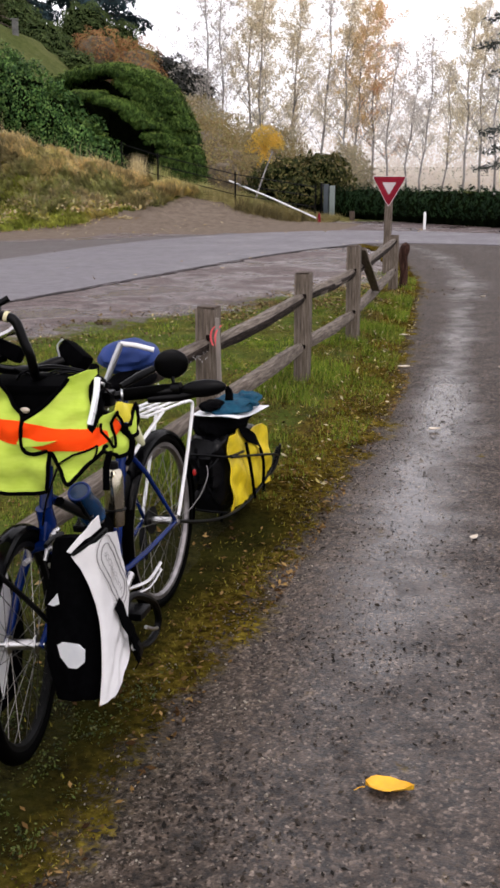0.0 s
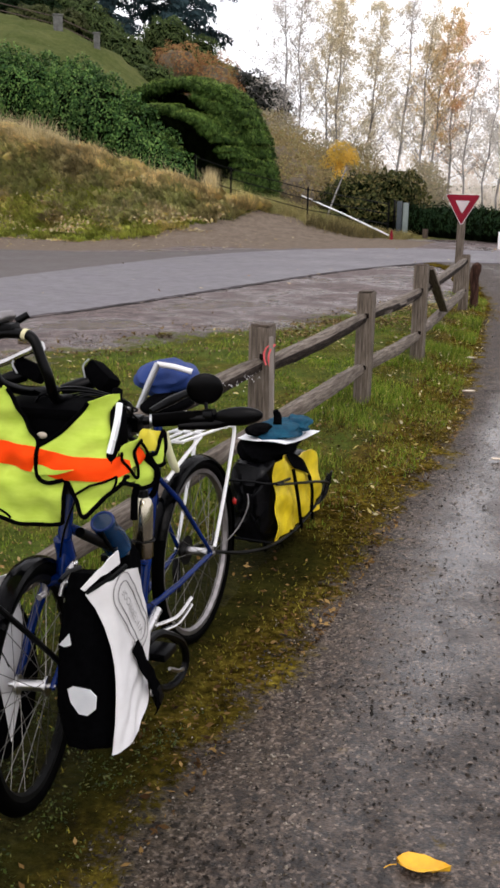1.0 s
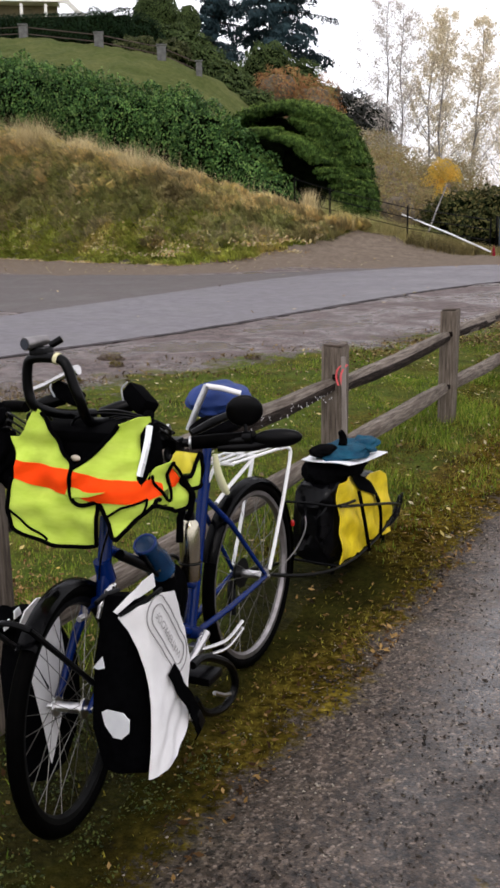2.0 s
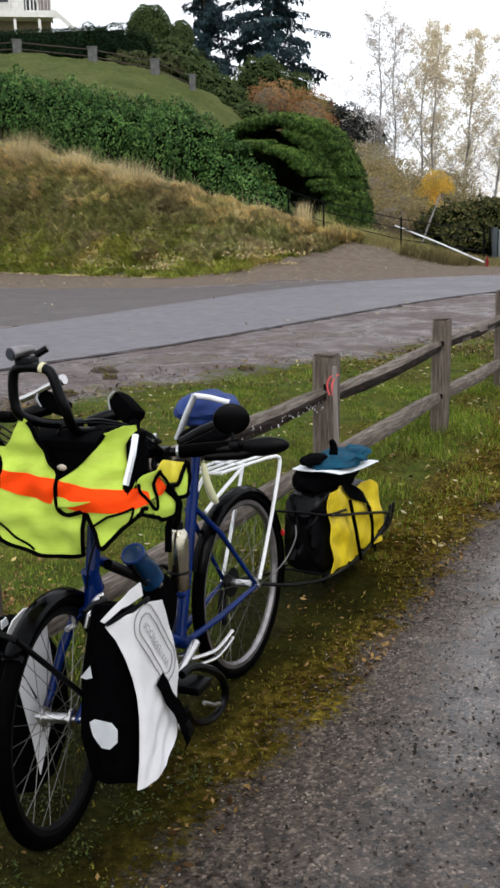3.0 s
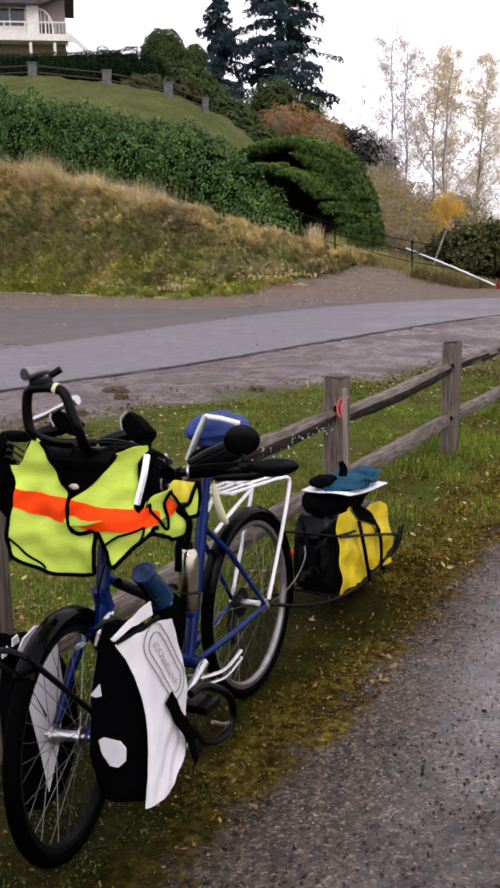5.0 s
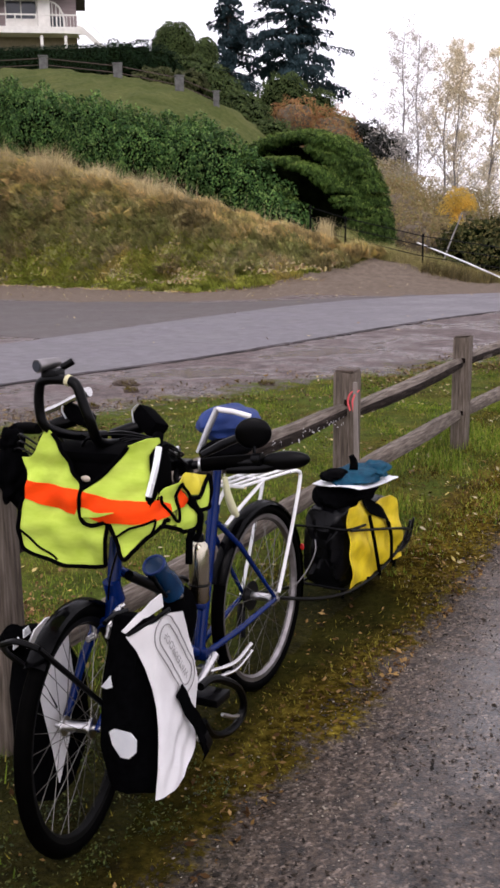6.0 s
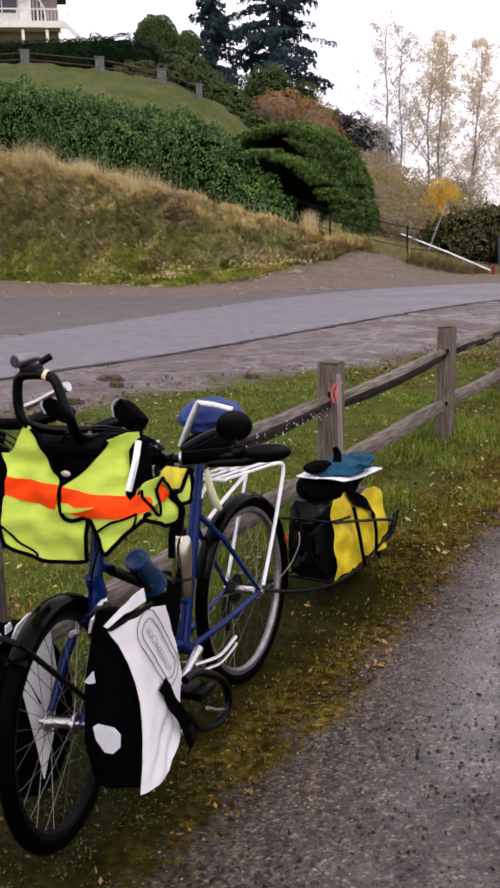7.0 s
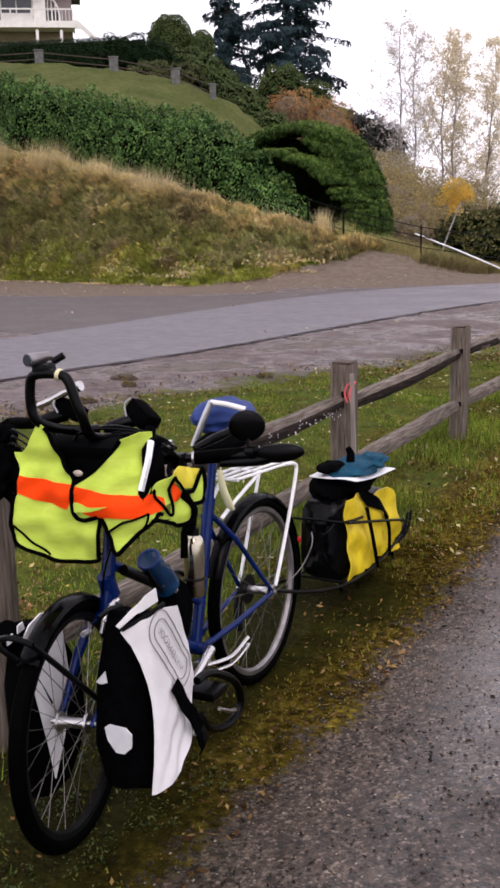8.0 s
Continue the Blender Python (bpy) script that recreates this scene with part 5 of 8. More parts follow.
def birch(x, y, top, lean, leaves, density, label, spread=1.9, clear=0.2, group="tall thin trees"):
    """A slim tree with rising limbs and sparse leaves."""
    z0 = hz(x, y) - 0.1
    H = top - z0
    e = thing("birch_tree", pose(x, y, z0), label, "tree", group)
    bm = bmesh.new()
    tr = [Vector((lean * H * (t ** 1.3) + 0.12 * math.sin(t * 6 + x) + 0.06 * math.sin(t * 17 + 2 * x), 0.1 * math.sin(t * 5 + y), H * t)) for t in np.linspace(0, 1, 10)]
    tube(bm, tr, [0.075 * (1 - 0.9 * t) * H / 12 + 0.01 for t in np.linspace(0, 1, 10)], 7)
    part("trunk", bm, BARK_PALE, e)
    bm, P = bmesh.new(), []
    for i in range(int(34 + 12 * density)):
        t = clear + (0.97 - clear) * (i + random.random()) / (34 + 12 * density)
        k = t * 9
        p = tr[int(k)].lerp(tr[min(9, int(k) + 1)], k % 1)
        a = random.uniform(0, 6.28)
        L = spread * H * 0.15 * (1.15 - t) * random.uniform(0.4, 1.6) + 0.3
        pts = limb(bm, p, (math.cos(a), math.sin(a), random.uniform(0.5, 1.5)), L, 0.018 * (1.2 - t) * H / 12 + 0.006)
        for j in range(4):
            q = pts[random.randint(1, 5)]
            b = random.uniform(0, 6.28)
            tw = limb(bm, q, (math.cos(b), math.sin(b), 0.9), L * 0.45, 0.007, 3)
            P += [np.array(v) for v in tw[1:]]
        P += [np.array(v) for v in pts[2:]]
    tagged(part("branchwork", bm, BARK_PALE, e), kind="stuff")
    P = np.array(P)
    m = int(1000 + 9500 * density)
    near = np.clip(rng.normal(0, 1, (len(P), 1)) + 0.4, 0.05, 2.4)
    pick = rng.choice(len(P), m, p=(near / near.sum()).ravel())
    Q = P[pick] + rng.normal(0, 0.11, (m, 3))
    part("foliage", quads("foliage", leaf_cloud(Q, rng.normal(0, 1, (m, 3)), 0.044, 1.1, 0.5), leaves), leaves, e)
    return e


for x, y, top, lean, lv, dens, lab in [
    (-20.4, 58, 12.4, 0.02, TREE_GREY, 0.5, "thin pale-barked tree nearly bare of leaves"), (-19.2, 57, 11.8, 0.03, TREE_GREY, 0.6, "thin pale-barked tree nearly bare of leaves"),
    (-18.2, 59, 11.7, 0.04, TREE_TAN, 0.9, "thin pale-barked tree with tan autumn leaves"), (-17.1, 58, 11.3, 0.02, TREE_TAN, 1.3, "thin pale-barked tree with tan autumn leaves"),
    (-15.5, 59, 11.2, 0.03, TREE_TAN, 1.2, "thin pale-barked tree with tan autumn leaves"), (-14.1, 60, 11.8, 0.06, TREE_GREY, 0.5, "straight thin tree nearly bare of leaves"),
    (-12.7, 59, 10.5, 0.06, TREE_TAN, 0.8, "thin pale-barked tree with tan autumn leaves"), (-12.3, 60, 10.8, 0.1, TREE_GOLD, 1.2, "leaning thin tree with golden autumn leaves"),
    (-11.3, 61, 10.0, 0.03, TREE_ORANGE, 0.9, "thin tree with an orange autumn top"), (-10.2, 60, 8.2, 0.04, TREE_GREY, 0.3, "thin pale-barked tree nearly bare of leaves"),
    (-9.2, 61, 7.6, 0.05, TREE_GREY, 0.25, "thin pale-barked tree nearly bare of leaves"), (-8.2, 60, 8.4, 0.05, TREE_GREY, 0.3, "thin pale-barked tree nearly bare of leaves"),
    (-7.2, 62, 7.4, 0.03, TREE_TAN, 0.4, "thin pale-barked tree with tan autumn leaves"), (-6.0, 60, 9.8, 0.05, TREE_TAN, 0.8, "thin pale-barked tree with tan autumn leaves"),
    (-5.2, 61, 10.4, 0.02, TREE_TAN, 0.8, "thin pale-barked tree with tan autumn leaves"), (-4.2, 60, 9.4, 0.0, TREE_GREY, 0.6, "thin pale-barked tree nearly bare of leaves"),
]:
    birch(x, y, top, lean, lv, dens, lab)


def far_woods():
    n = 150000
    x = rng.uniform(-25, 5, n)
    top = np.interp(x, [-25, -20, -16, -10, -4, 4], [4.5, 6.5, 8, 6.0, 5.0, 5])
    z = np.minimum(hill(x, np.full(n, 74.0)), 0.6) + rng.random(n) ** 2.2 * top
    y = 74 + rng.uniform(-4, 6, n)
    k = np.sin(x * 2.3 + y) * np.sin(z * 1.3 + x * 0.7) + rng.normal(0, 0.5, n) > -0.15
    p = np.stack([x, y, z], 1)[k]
    # Foliage nearly as light as the sky, its colour standing in for haze.
    solo("far_woods", quads("far_woods", leaf_cloud(p, rng.normal(0, 1, p.shape), 0.085, 1.2, 0.5), WOODS_HAZE), "autumn woods in the distance, haze put into their colour", "woods", kind="stuff")


def far_thicket():
    n = 66000
    x = -24 + 14.5 * rng.random(n)
    y = 50 + rng.uniform(-2, 3, n)
    top = np.interp(x, [-24, -19, -16.5, -14, -9.5], [5.0, 4.7, 4.0, 3.1, 1.6])
    z = rng.random(n) ** 1.1 * (top + 0.5 * np.sin(x * 1.7) + 0.3 * np.sin(x * 4.1))
    p = np.stack([x, y, z], 1)[z > hill(x, y) - 0.3]
    solo("far_thicket", quads("far_thicket", leaf_cloud(p, rng.normal(0, 1, p.shape), 0.06, 1.2, 0.5), THICKET), "dull brown leafless thicket behind the hedge", "thicket", kind="stuff")


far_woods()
far_thicket()


def fir(x, y, top, rad, label, n_tiers):
    z0 = hz(x, y)
    H = top - z0
    e = thing("fir_tree", pose(x, y, z0 - 0.2), label, "tree", "firs on the hill")
    bm = bmesh.new()
    tube(bm, [(0, 0, H * t) for t in np.linspace(0, 1, 8)], [0.28 * (1 - t) + 0.03 for t in np.linspace(0, 1, 8)], 9)
    part("trunk", bm, BARK_DARK, e)
    bm, P, N = bmesh.new(), [], []
    for i in range(n_tiers):
        t = 0.1 + 0.9 * (i + 0.5) / n_tiers
        for k in range(6):
            a = random.uniform(0, 6.28)
            L = rad * (1.05 - t) ** 0.75 * random.uniform(0.45, 1.2) + 0.15
            zz = H * t + random.uniform(-0.2, 0.2)
            pts = [Vector((math.cos(a) * L * s, math.sin(a) * L * s, zz + L * (0.18 * s - 0.42 * s * s + 0.12 * s ** 4))) for s in np.linspace(0, 1, 7)]
            tube(bm, pts, [0.05 * (1 - s) + 0.008 for s in np.linspace(0, 1, 7)], 4)
            m = int(46 * L) + 10
            s = 0.15 + 0.85 * rng.random(m) ** 0.8
            side = rng.normal(0, 0.16, m) * L * (1.1 - s)
            q = np.stack([np.interp(s, np.linspace(0, 1, 7), [p[j] for p in pts]) for j in range(3)], 1)
            q += np.stack([-math.sin(a) * side, math.cos(a) * side, -np.abs(rng.normal(0, 0.2, m))], 1)
            P.append(q), N.append(np.tile([math.cos(a), math.sin(a), 0.8], (m, 1)))
    tagged(part("branchwork", bm, BARK_DARK, e), kind="stuff")
    part("needles", quads("needles", leaf_cloud(np.concatenate(P), np.concatenate(N), 0.1, 2.0, 0.5, 0.5), FIR), FIR, e)


fir(-36.2, 66.5, 19.0, 2.6, "dark blue-green fir on the hilltop", 20)
fir(-28.0, 59.5, 21.5, 3.9, "large dark fir with drooping ragged branches", 24)


def pine(x, y, label):
    """A tall pine with a few long ragged boughs."""
    e = thing("pine_tree", pose(x, y, -0.1), label, "tree")
    bm = bmesh.new()
    tube(bm, [(0, 0, 0), (0.05, 0, 5), (0, 0.05, 11), (0, 0, 15)], [0.3, 0.24, 0.14, 0.04], 10)
    part("trunk", bm, BARK_DARK, e)
    for z, L, a in ((1.9, 2.6, 182), (2.6, 2.4, 195), (3.3, 2.5, 178), (4.6, 1.7, 185), (5.6, 2.2, 182), (6.6, 2.9, 180), (7.6, 2.4, 190), (8.6, 2.2, 175), (3.0, 2.2, 20), (5.0, 2.2, -30), (7.0, 2.0, 40), (9.5, 1.6, 150), (10.5, 1.5, 230), (12, 1.1, 100)):
        a = radians(a)
        bm = bmesh.new()
        pts = [Vector((math.cos(a) * L * s, math.sin(a) * L * s, z + 0.12 * math.sin(s * 5) - 0.25 * s * s)) for s in np.linspace(0, 1, 7)]
        tube(bm, pts, [0.05 * (1 - s) + 0.008 for s in np.linspace(0, 1, 7)], 5)
        part("bough", bm, BARK_DARK, e)
        m = 190
        s = 0.25 + 0.75 * rng.random(m)
        q = np.stack([np.interp(s, np.linspace(0, 1, 7), [p[j] for p in pts]) for j in range(3)], 1) + rng.normal(0, 0.12, (m, 3)) * np.array([1.2, 1.2, 0.8])
        tagged(part("needle_spray", quads("needle_spray", leaf_cloud(q, rng.normal(0, 1, (m, 3)) + np.array([0, 0, 1.0]), 0.055, 2.4, 0.5), PINE_HAZE), PINE_HAZE, e), kind="stuff")


pine(-1.2, 45.0, "dark pine with long ragged boughs beside the path")


# ---- fence ----
def post(x, y, h, w, tilt=(0, 0), name="fence_post"):
    e = thing(name, pose(x, y, float(ground_z(x, y)) - 0.03, tilt[0], tilt[1], random.uniform(-4, 4)), "weathered grey wooden fence post with two mortises", "fence post", "fence posts")
    bm = bmesh.new()
    box(bm, (-w / 2, -w / 2, 0), (w / 2, w / 2, h + 0.03), 0.01, 0.006)
    part("post_body", bm, WOOD, e)
    bm = bmesh.new()
    box(bm, (-w / 2 + 0.006, -w / 2 + 0.006, h + 0.026), (w / 2 - 0.006, w / 2 - 0.006, h + 0.038), 0.004, 0.004)
    part("end_grain", bm, WOOD_DARK, e, "dark rotten end grain")
    # Near-black blocks stand in for the shade of open mortises.
    for z in (0.24, 0.62):
        bm = bmesh.new()
        box(bm, (0.004, -w / 2 - 0.004, z + 0.045), (0.036, -w / 2 + 0.012, z + 0.08), 0.006)
        part("mortise", bm, HOLE_DARK, e)
    return e


def rail(p, q, wet=False, group="fence rails"):
    """A split rail, thick in the middle and tapered at its ends; wet: its path side is painted as shaded."""
    p, q = Vector(p), Vector(q)
    L = (q - p).length
    me = bpy.data.meshes.new("fence_rail")
    bm = bmesh.new()
    n = 9
    rings = []
    for i in range(n):
        t = i / (n - 1)
        k = 1 - 0.35 * abs(2 * t - 1) ** 3
        w, h = 0.034 * k, 0.046 * k
        j = [random.uniform(-0.005, 0.005) for _ in range(6)]
        sag = -0.012 * math.sin(math.pi * t) + random.uniform(-0.004, 0.004)
        rings.append([bm.verts.new((a + j[m], L * t, b + sag)) for m, (a, b) in enumerate([(-w, -h * 0.8), (w * 0.85, -h * 0.95), (w * 1.08, -h * 0.3), (w * 1.0, h * 0.25), (w * 0.35, h * 0.95), (-w * 1.05, h * 0.85)])])
    for a, b in zip(rings, rings[1:]):
        for k in range(6):
            bm.faces.new((a[k], a[(k + 1) % 6], b[(k + 1) % 6], b[k]))
    bm.faces.new(rings[0][::-1]), bm.faces.new(rings[-1])
    bmesh.ops.recalc_face_normals(bm, faces=bm.faces[:])
    # Path-side faces of upper rails take the darker copy: shade painted in.
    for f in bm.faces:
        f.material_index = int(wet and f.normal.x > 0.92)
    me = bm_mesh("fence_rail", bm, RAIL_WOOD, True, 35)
    me.materials.append(RAIL_SHADE)
    d = (q - p).normalized()
    m = Matrix.Translation(p) @ d.to_track_quat("Y", "Z").to_matrix().to_4x4()
    solo("fence_rail", me, "weathered split cedar fence rail", "fence rail", group, m=m)


POSTS = [(-1.63, -0.75, 0.83), (-1.62, 1.3, 0.83), (-1.605, 3.24, 0.83), (-1.65, 6.03, 0.815), (-1.65, 8.14, 0.82), (-1.65, 10.02, 0.87), (-1.98, 14.2, 0.72)]
for x, y, h in POSTS:
    post(x, y, h, 0.115, (random.uniform(-0.6, 0.6), random.uniform(-0.6, 0.6)))
for (x0, y0, _), (x1, y1, _) in zip(POSTS, POSTS[1:]):
    for z in (0.26, 0.63):
        drop = 0.035 if abs(y0 - 6.03) < 0.1 and z > 0.5 else 0.0
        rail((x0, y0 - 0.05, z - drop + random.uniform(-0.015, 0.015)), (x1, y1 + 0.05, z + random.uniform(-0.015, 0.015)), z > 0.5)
# lichen on the rail by the bicycle
n = 70
ly, lz = rng.uniform(4.3, 5.85, n), rng.normal(0.6, 0.018, n)
lp = np.stack([np.full(n, -1.592), ly, lz], 1)
solo("lichen", quads("lichen", leaf_cloud(lp, np.tile([1.0, 0, 0], (n, 1)), 0.006, 1.2, 0.1), SIGN_WHITE), "white lichen flecks on the fence rail", "lichen", kind="stuff")
# slanting brace by the post, dark stump at the end
bm = bmesh.new()
box(bm, (-0.045, -0.016, 0), (0.045, 0.016, 1.56), 0.006, 0.004)
solo("brace_board", bm_mesh("brace_board", bm, WOOD), "grey board leaning against a fence post", "board", m=pose(-1.725, 11.56, 0.3, 69.5, 0, 4.6))
bm = bmesh.new()
tube(bm, [(0, 0, -0.05), (0.01, 0, 0.2), (-0.012, 0.01, 0.4), (0.008, 0, 0.5), (0.016, 0.01, 0.56), (0.01, 0, 0.585)], [0.062, 0.054, 0.064, 0.07, 0.06, 0.03], 9)
solo("old_stump_post", bm_mesh("old_stump_post", bm, STUMP), "dark red-brown rotten stump at the fence end", "post", m=pose(-1.9, 14.5, 0))
# thin stake and ribbon at the post
bm = bmesh.new()
box(bm, (-0.011, -0.01, -0.02), (0.011, 0.01, 0.79), 0.003)
solo("wooden_stake", bm_mesh("wooden_stake", bm, STAKE), "thin grey stake beside the fence post", "stake", m=pose(-1.528, 5.9, 0, 0, -1.5, 6))
e = thing("red_ribbon", pose(-1.556, 5.9, 0.7) @ Matrix.Scale(0.82, 4), "faded red marker ribbon tied to the stake", "ribbon")
for pts in ([(0.035, 0, 0.062), (0.0, -0.012, 0.055), (-0.028, -0.016, 0.02), (-0.034, -0.012, -0.03), (-0.02, -0.01, -0.075)], [(0.036, 0, 0.06), (0.012, -0.016, 0.03), (-0.002, -0.018, -0.02), (0.006, -0.012, -0.082)]):
    bm = bmesh.new()
    line = bend(pts, 5)
    rows = [[bm.verts.new(p + Vector((dx, dy, 0))) for dx, dy in ((-0.006, 0), (0.006, 0.001), (0.006, 0.0025), (-0.006, 0.0015))] for p in line]
    for p, q in zip(rows, rows[1:]):
        for k in range(4):
            bm.faces.new((p[k], p[(k + 1) % 4], q[(k + 1) % 4], q[k]))
    bm.faces.new(rows[0][::-1]), bm.faces.new(rows[-1])
    bmesh.ops.recalc_face_normals(bm, faces=bm.faces[:])
    part("strand", bm, RIBBON, e)


# ---- yield sign ----
def yield_sign():
    e = thing("yield_sign", pose(-2.43, 16.2, -0.03, 0, 0.6, 4), "red and white triangular yield sign on a grey wooden post", "road sign")
    bm = bmesh.new()
    box(bm, (-0.055, -0.045, 0), (0.055, 0.045, 1.35), 0.006)
    part("sign_post", bm, WOOD, e)

    def tri(s, y, t, material, name, parent, r=0.03):
        bm = bmesh.new()
        c = [Vector((-s / 2, 0, s * 0.289)), Vector((s / 2, 0, s * 0.289)), Vector((0, 0, -s * 0.577))]
        pts = []
        for i, p in enumerate(c):
            a, b = (c[i - 1] - p).normalized(), (c[(i + 1) % 3] - p).normalized()
            for k in range(5):
                u = k / 4
                pts.append((p + a * r * (1 - u)).lerp(p + b * r * u, u) * 1.0)
        f = bm.faces.new([bm.verts.new((p.x, y, p.z + 1.32)) for p in pts])
        g = bmesh.ops.extrude_face_region(bm, geom=[f])
        for v in g["geom"]:
            if isinstance(v, bmesh.types.BMVert):
                v.co.y += t
        return part(name, bm, material, parent)
    tri(0.52, -0.052, 0.004, SIGN_WHITE, "white_rim", e, 0.045)
    tri(0.498, -0.0545, 0.002, SIGN_RED, "red_panel", e, 0.04)
    tri(0.21, -0.0575, 0.0025, SIGN_PALE, "white_centre", e, 0.012)


yield_sign()

# ---- beyond the road ----
bm = bmesh.new()
tube(bm, [(0, 0, 0), (0, 0, 0.37), (0, 0, 0.42), (0, 0, 0.44)], [0.036, 0.036, 0.033, 0.02], 12)
solo("bollard", bm_mesh("bollard", bm, WHITE_PAINT), "white round marker bollard beside the road", "bollard", m=pose(-3.45, 27.6, 0))
bm = bmesh.new()
box(bm, (-0.07, -0.07, 0), (0.07, 0.07, 0.28), 0.015, 0.01)
solo("stub_post", bm_mesh("stub_post", bm, WOOD_DARK), "short brown wooden stub post in the grass", "post", m=pose(-6.2, 31.6, 0))
GATE_BLUE = mat("dark_slate_paint", [(0.03, 0.04, 0.05), (0.06, 0.075, 0.085)], 5, 0.6)
GATE_PALE = mat("pale_grey_paint", [(0.14, 0.175, 0.165), (0.21, 0.25, 0.235)], 5, 0.6)
e = thing("gate", pose(-6.95, 31.2, 0, 0, 0, -20), "dark slate metal gate standing open by the bramble", "gate")
for i, (x, w, mtl, nm) in enumerate([(-0.14, 0.05, BLACK, "gate_post"), (0.03, 0.15, GATE_BLUE, "gate_post"), (0.25, 0.16, GATE_PALE, "gate_panel")]):
    bm = bmesh.new()
    box(bm, (x - w / 2, -0.03, -0.05), (x + w / 2, 0.03, 1.12 - 0.04 * i), 0.008)
    part(nm, bm, mtl, e)
bm = bmesh.new()
tube(bm, [(-9.7, 30.35, 1.2), (-8.3, 30.25, 0.68), (-6.95, 30.1, 0.14)], [0.021, 0.023, 0.025], 10)
solo("fallen_pole", bm_mesh("fallen_pole", bm, WHITE_PAINT), "long white pole sloping down the bank", "pole")
bm = bmesh.new()
tube(bm, [(0, 0, 0), (0.0, 0, 0.22), (0, 0, 0.3)], [0.06, 0.035, 0.015], 10)
solo("orange_marker", bm_mesh("orange_marker", bm, SIGN_RED), "small orange-red marker at the end of the pole", "marker", m=pose(-6.85, 30.05, 0))
bm = bmesh.new()
tube(bm, [(-9.15, 31.2, 0.6), (-8.9, 31.2, 1.3), (-8.6, 31.2, 2.04)], [0.03, 0.026, 0.018], 7)
solo("leaning_stake", bm_mesh("leaning_stake", bm, BARK_PALE), "pale bare stake leaning in the brush", "stake")
e = thing("wire_fence", pose(-11.74, 29.75, hz(-11.74, 29.75)), "thin black wire fence beside the dirt track", "fence")
org = Vector((-11.74, 29.75, hz(-11.74, 29.75)))
tops = []
for x, y in [(-12.9, 29.75), (-11.74, 29.75), (-9.46, 30.2), (-7.2, 31.0)]:
    bm = bmesh.new()
    b = Vector((x, y, hz(x, y))) - org
    tube(bm, [b + Vector((0, 0, -0.1)), b + Vector((0, 0, 1.0))], 0.028, 7)
    part("fence_stake", bm, BLACK, e)
    tops.append(b)
for z in (0.35, 0.65, 0.93):
    bm = bmesh.new()
    tube(bm, [b + Vector((0, 0, z)) for b in tops], 0.014, 5)
    part("wire", bm, BLACK, e)
# stone pillars and rails along the lawn top
PIL = [(-38.0, 40.9), (-33.04, 42.2), (-28.43, 41.9), (-25.0, 41.8), (-23.1, 41.8)]
for i, (x, y) in enumerate(PIL):
    w = 0.4 if i < 4 else 0.26
    e = thing("stone_pillar", pose(x, y, hz(x, y) - 0.1, 0, 0, 35), "grey stone pillar at the edge of the lawn", "pillar", "lawn pillars")
    bm = bmesh.new()
    box(bm, (-w / 2, -w / 2, 0), (w / 2, w / 2, 0.66), 0.03, 0.015)
    part("shaft", bm, HILLFOOT_STONE, e)
    bm = bmesh.new()
    box(bm, (-w / 2 - 0.04, -w / 2 - 0.03, 0.66), (w / 2 + 0.03, w / 2 + 0.03, 0.72), 0.015)
    part("cap", bm, HILLFOOT_STONE, e)
for (x0, y0), (x1, y1) in zip(PIL, PIL[1:]):
    for z in (0.2, 0.5):
        bm = bmesh.new()
        tube(bm, [(x0, y0, hz(x0, y0) + z), (x1, y1, hz(x1, y1) + z)], 0.022, 6)
        solo("lawn_rail", bm_mesh("lawn_rail", bm, WOOD_DARK), "dark wooden rail between stone pillars", "rail", "lawn rails")


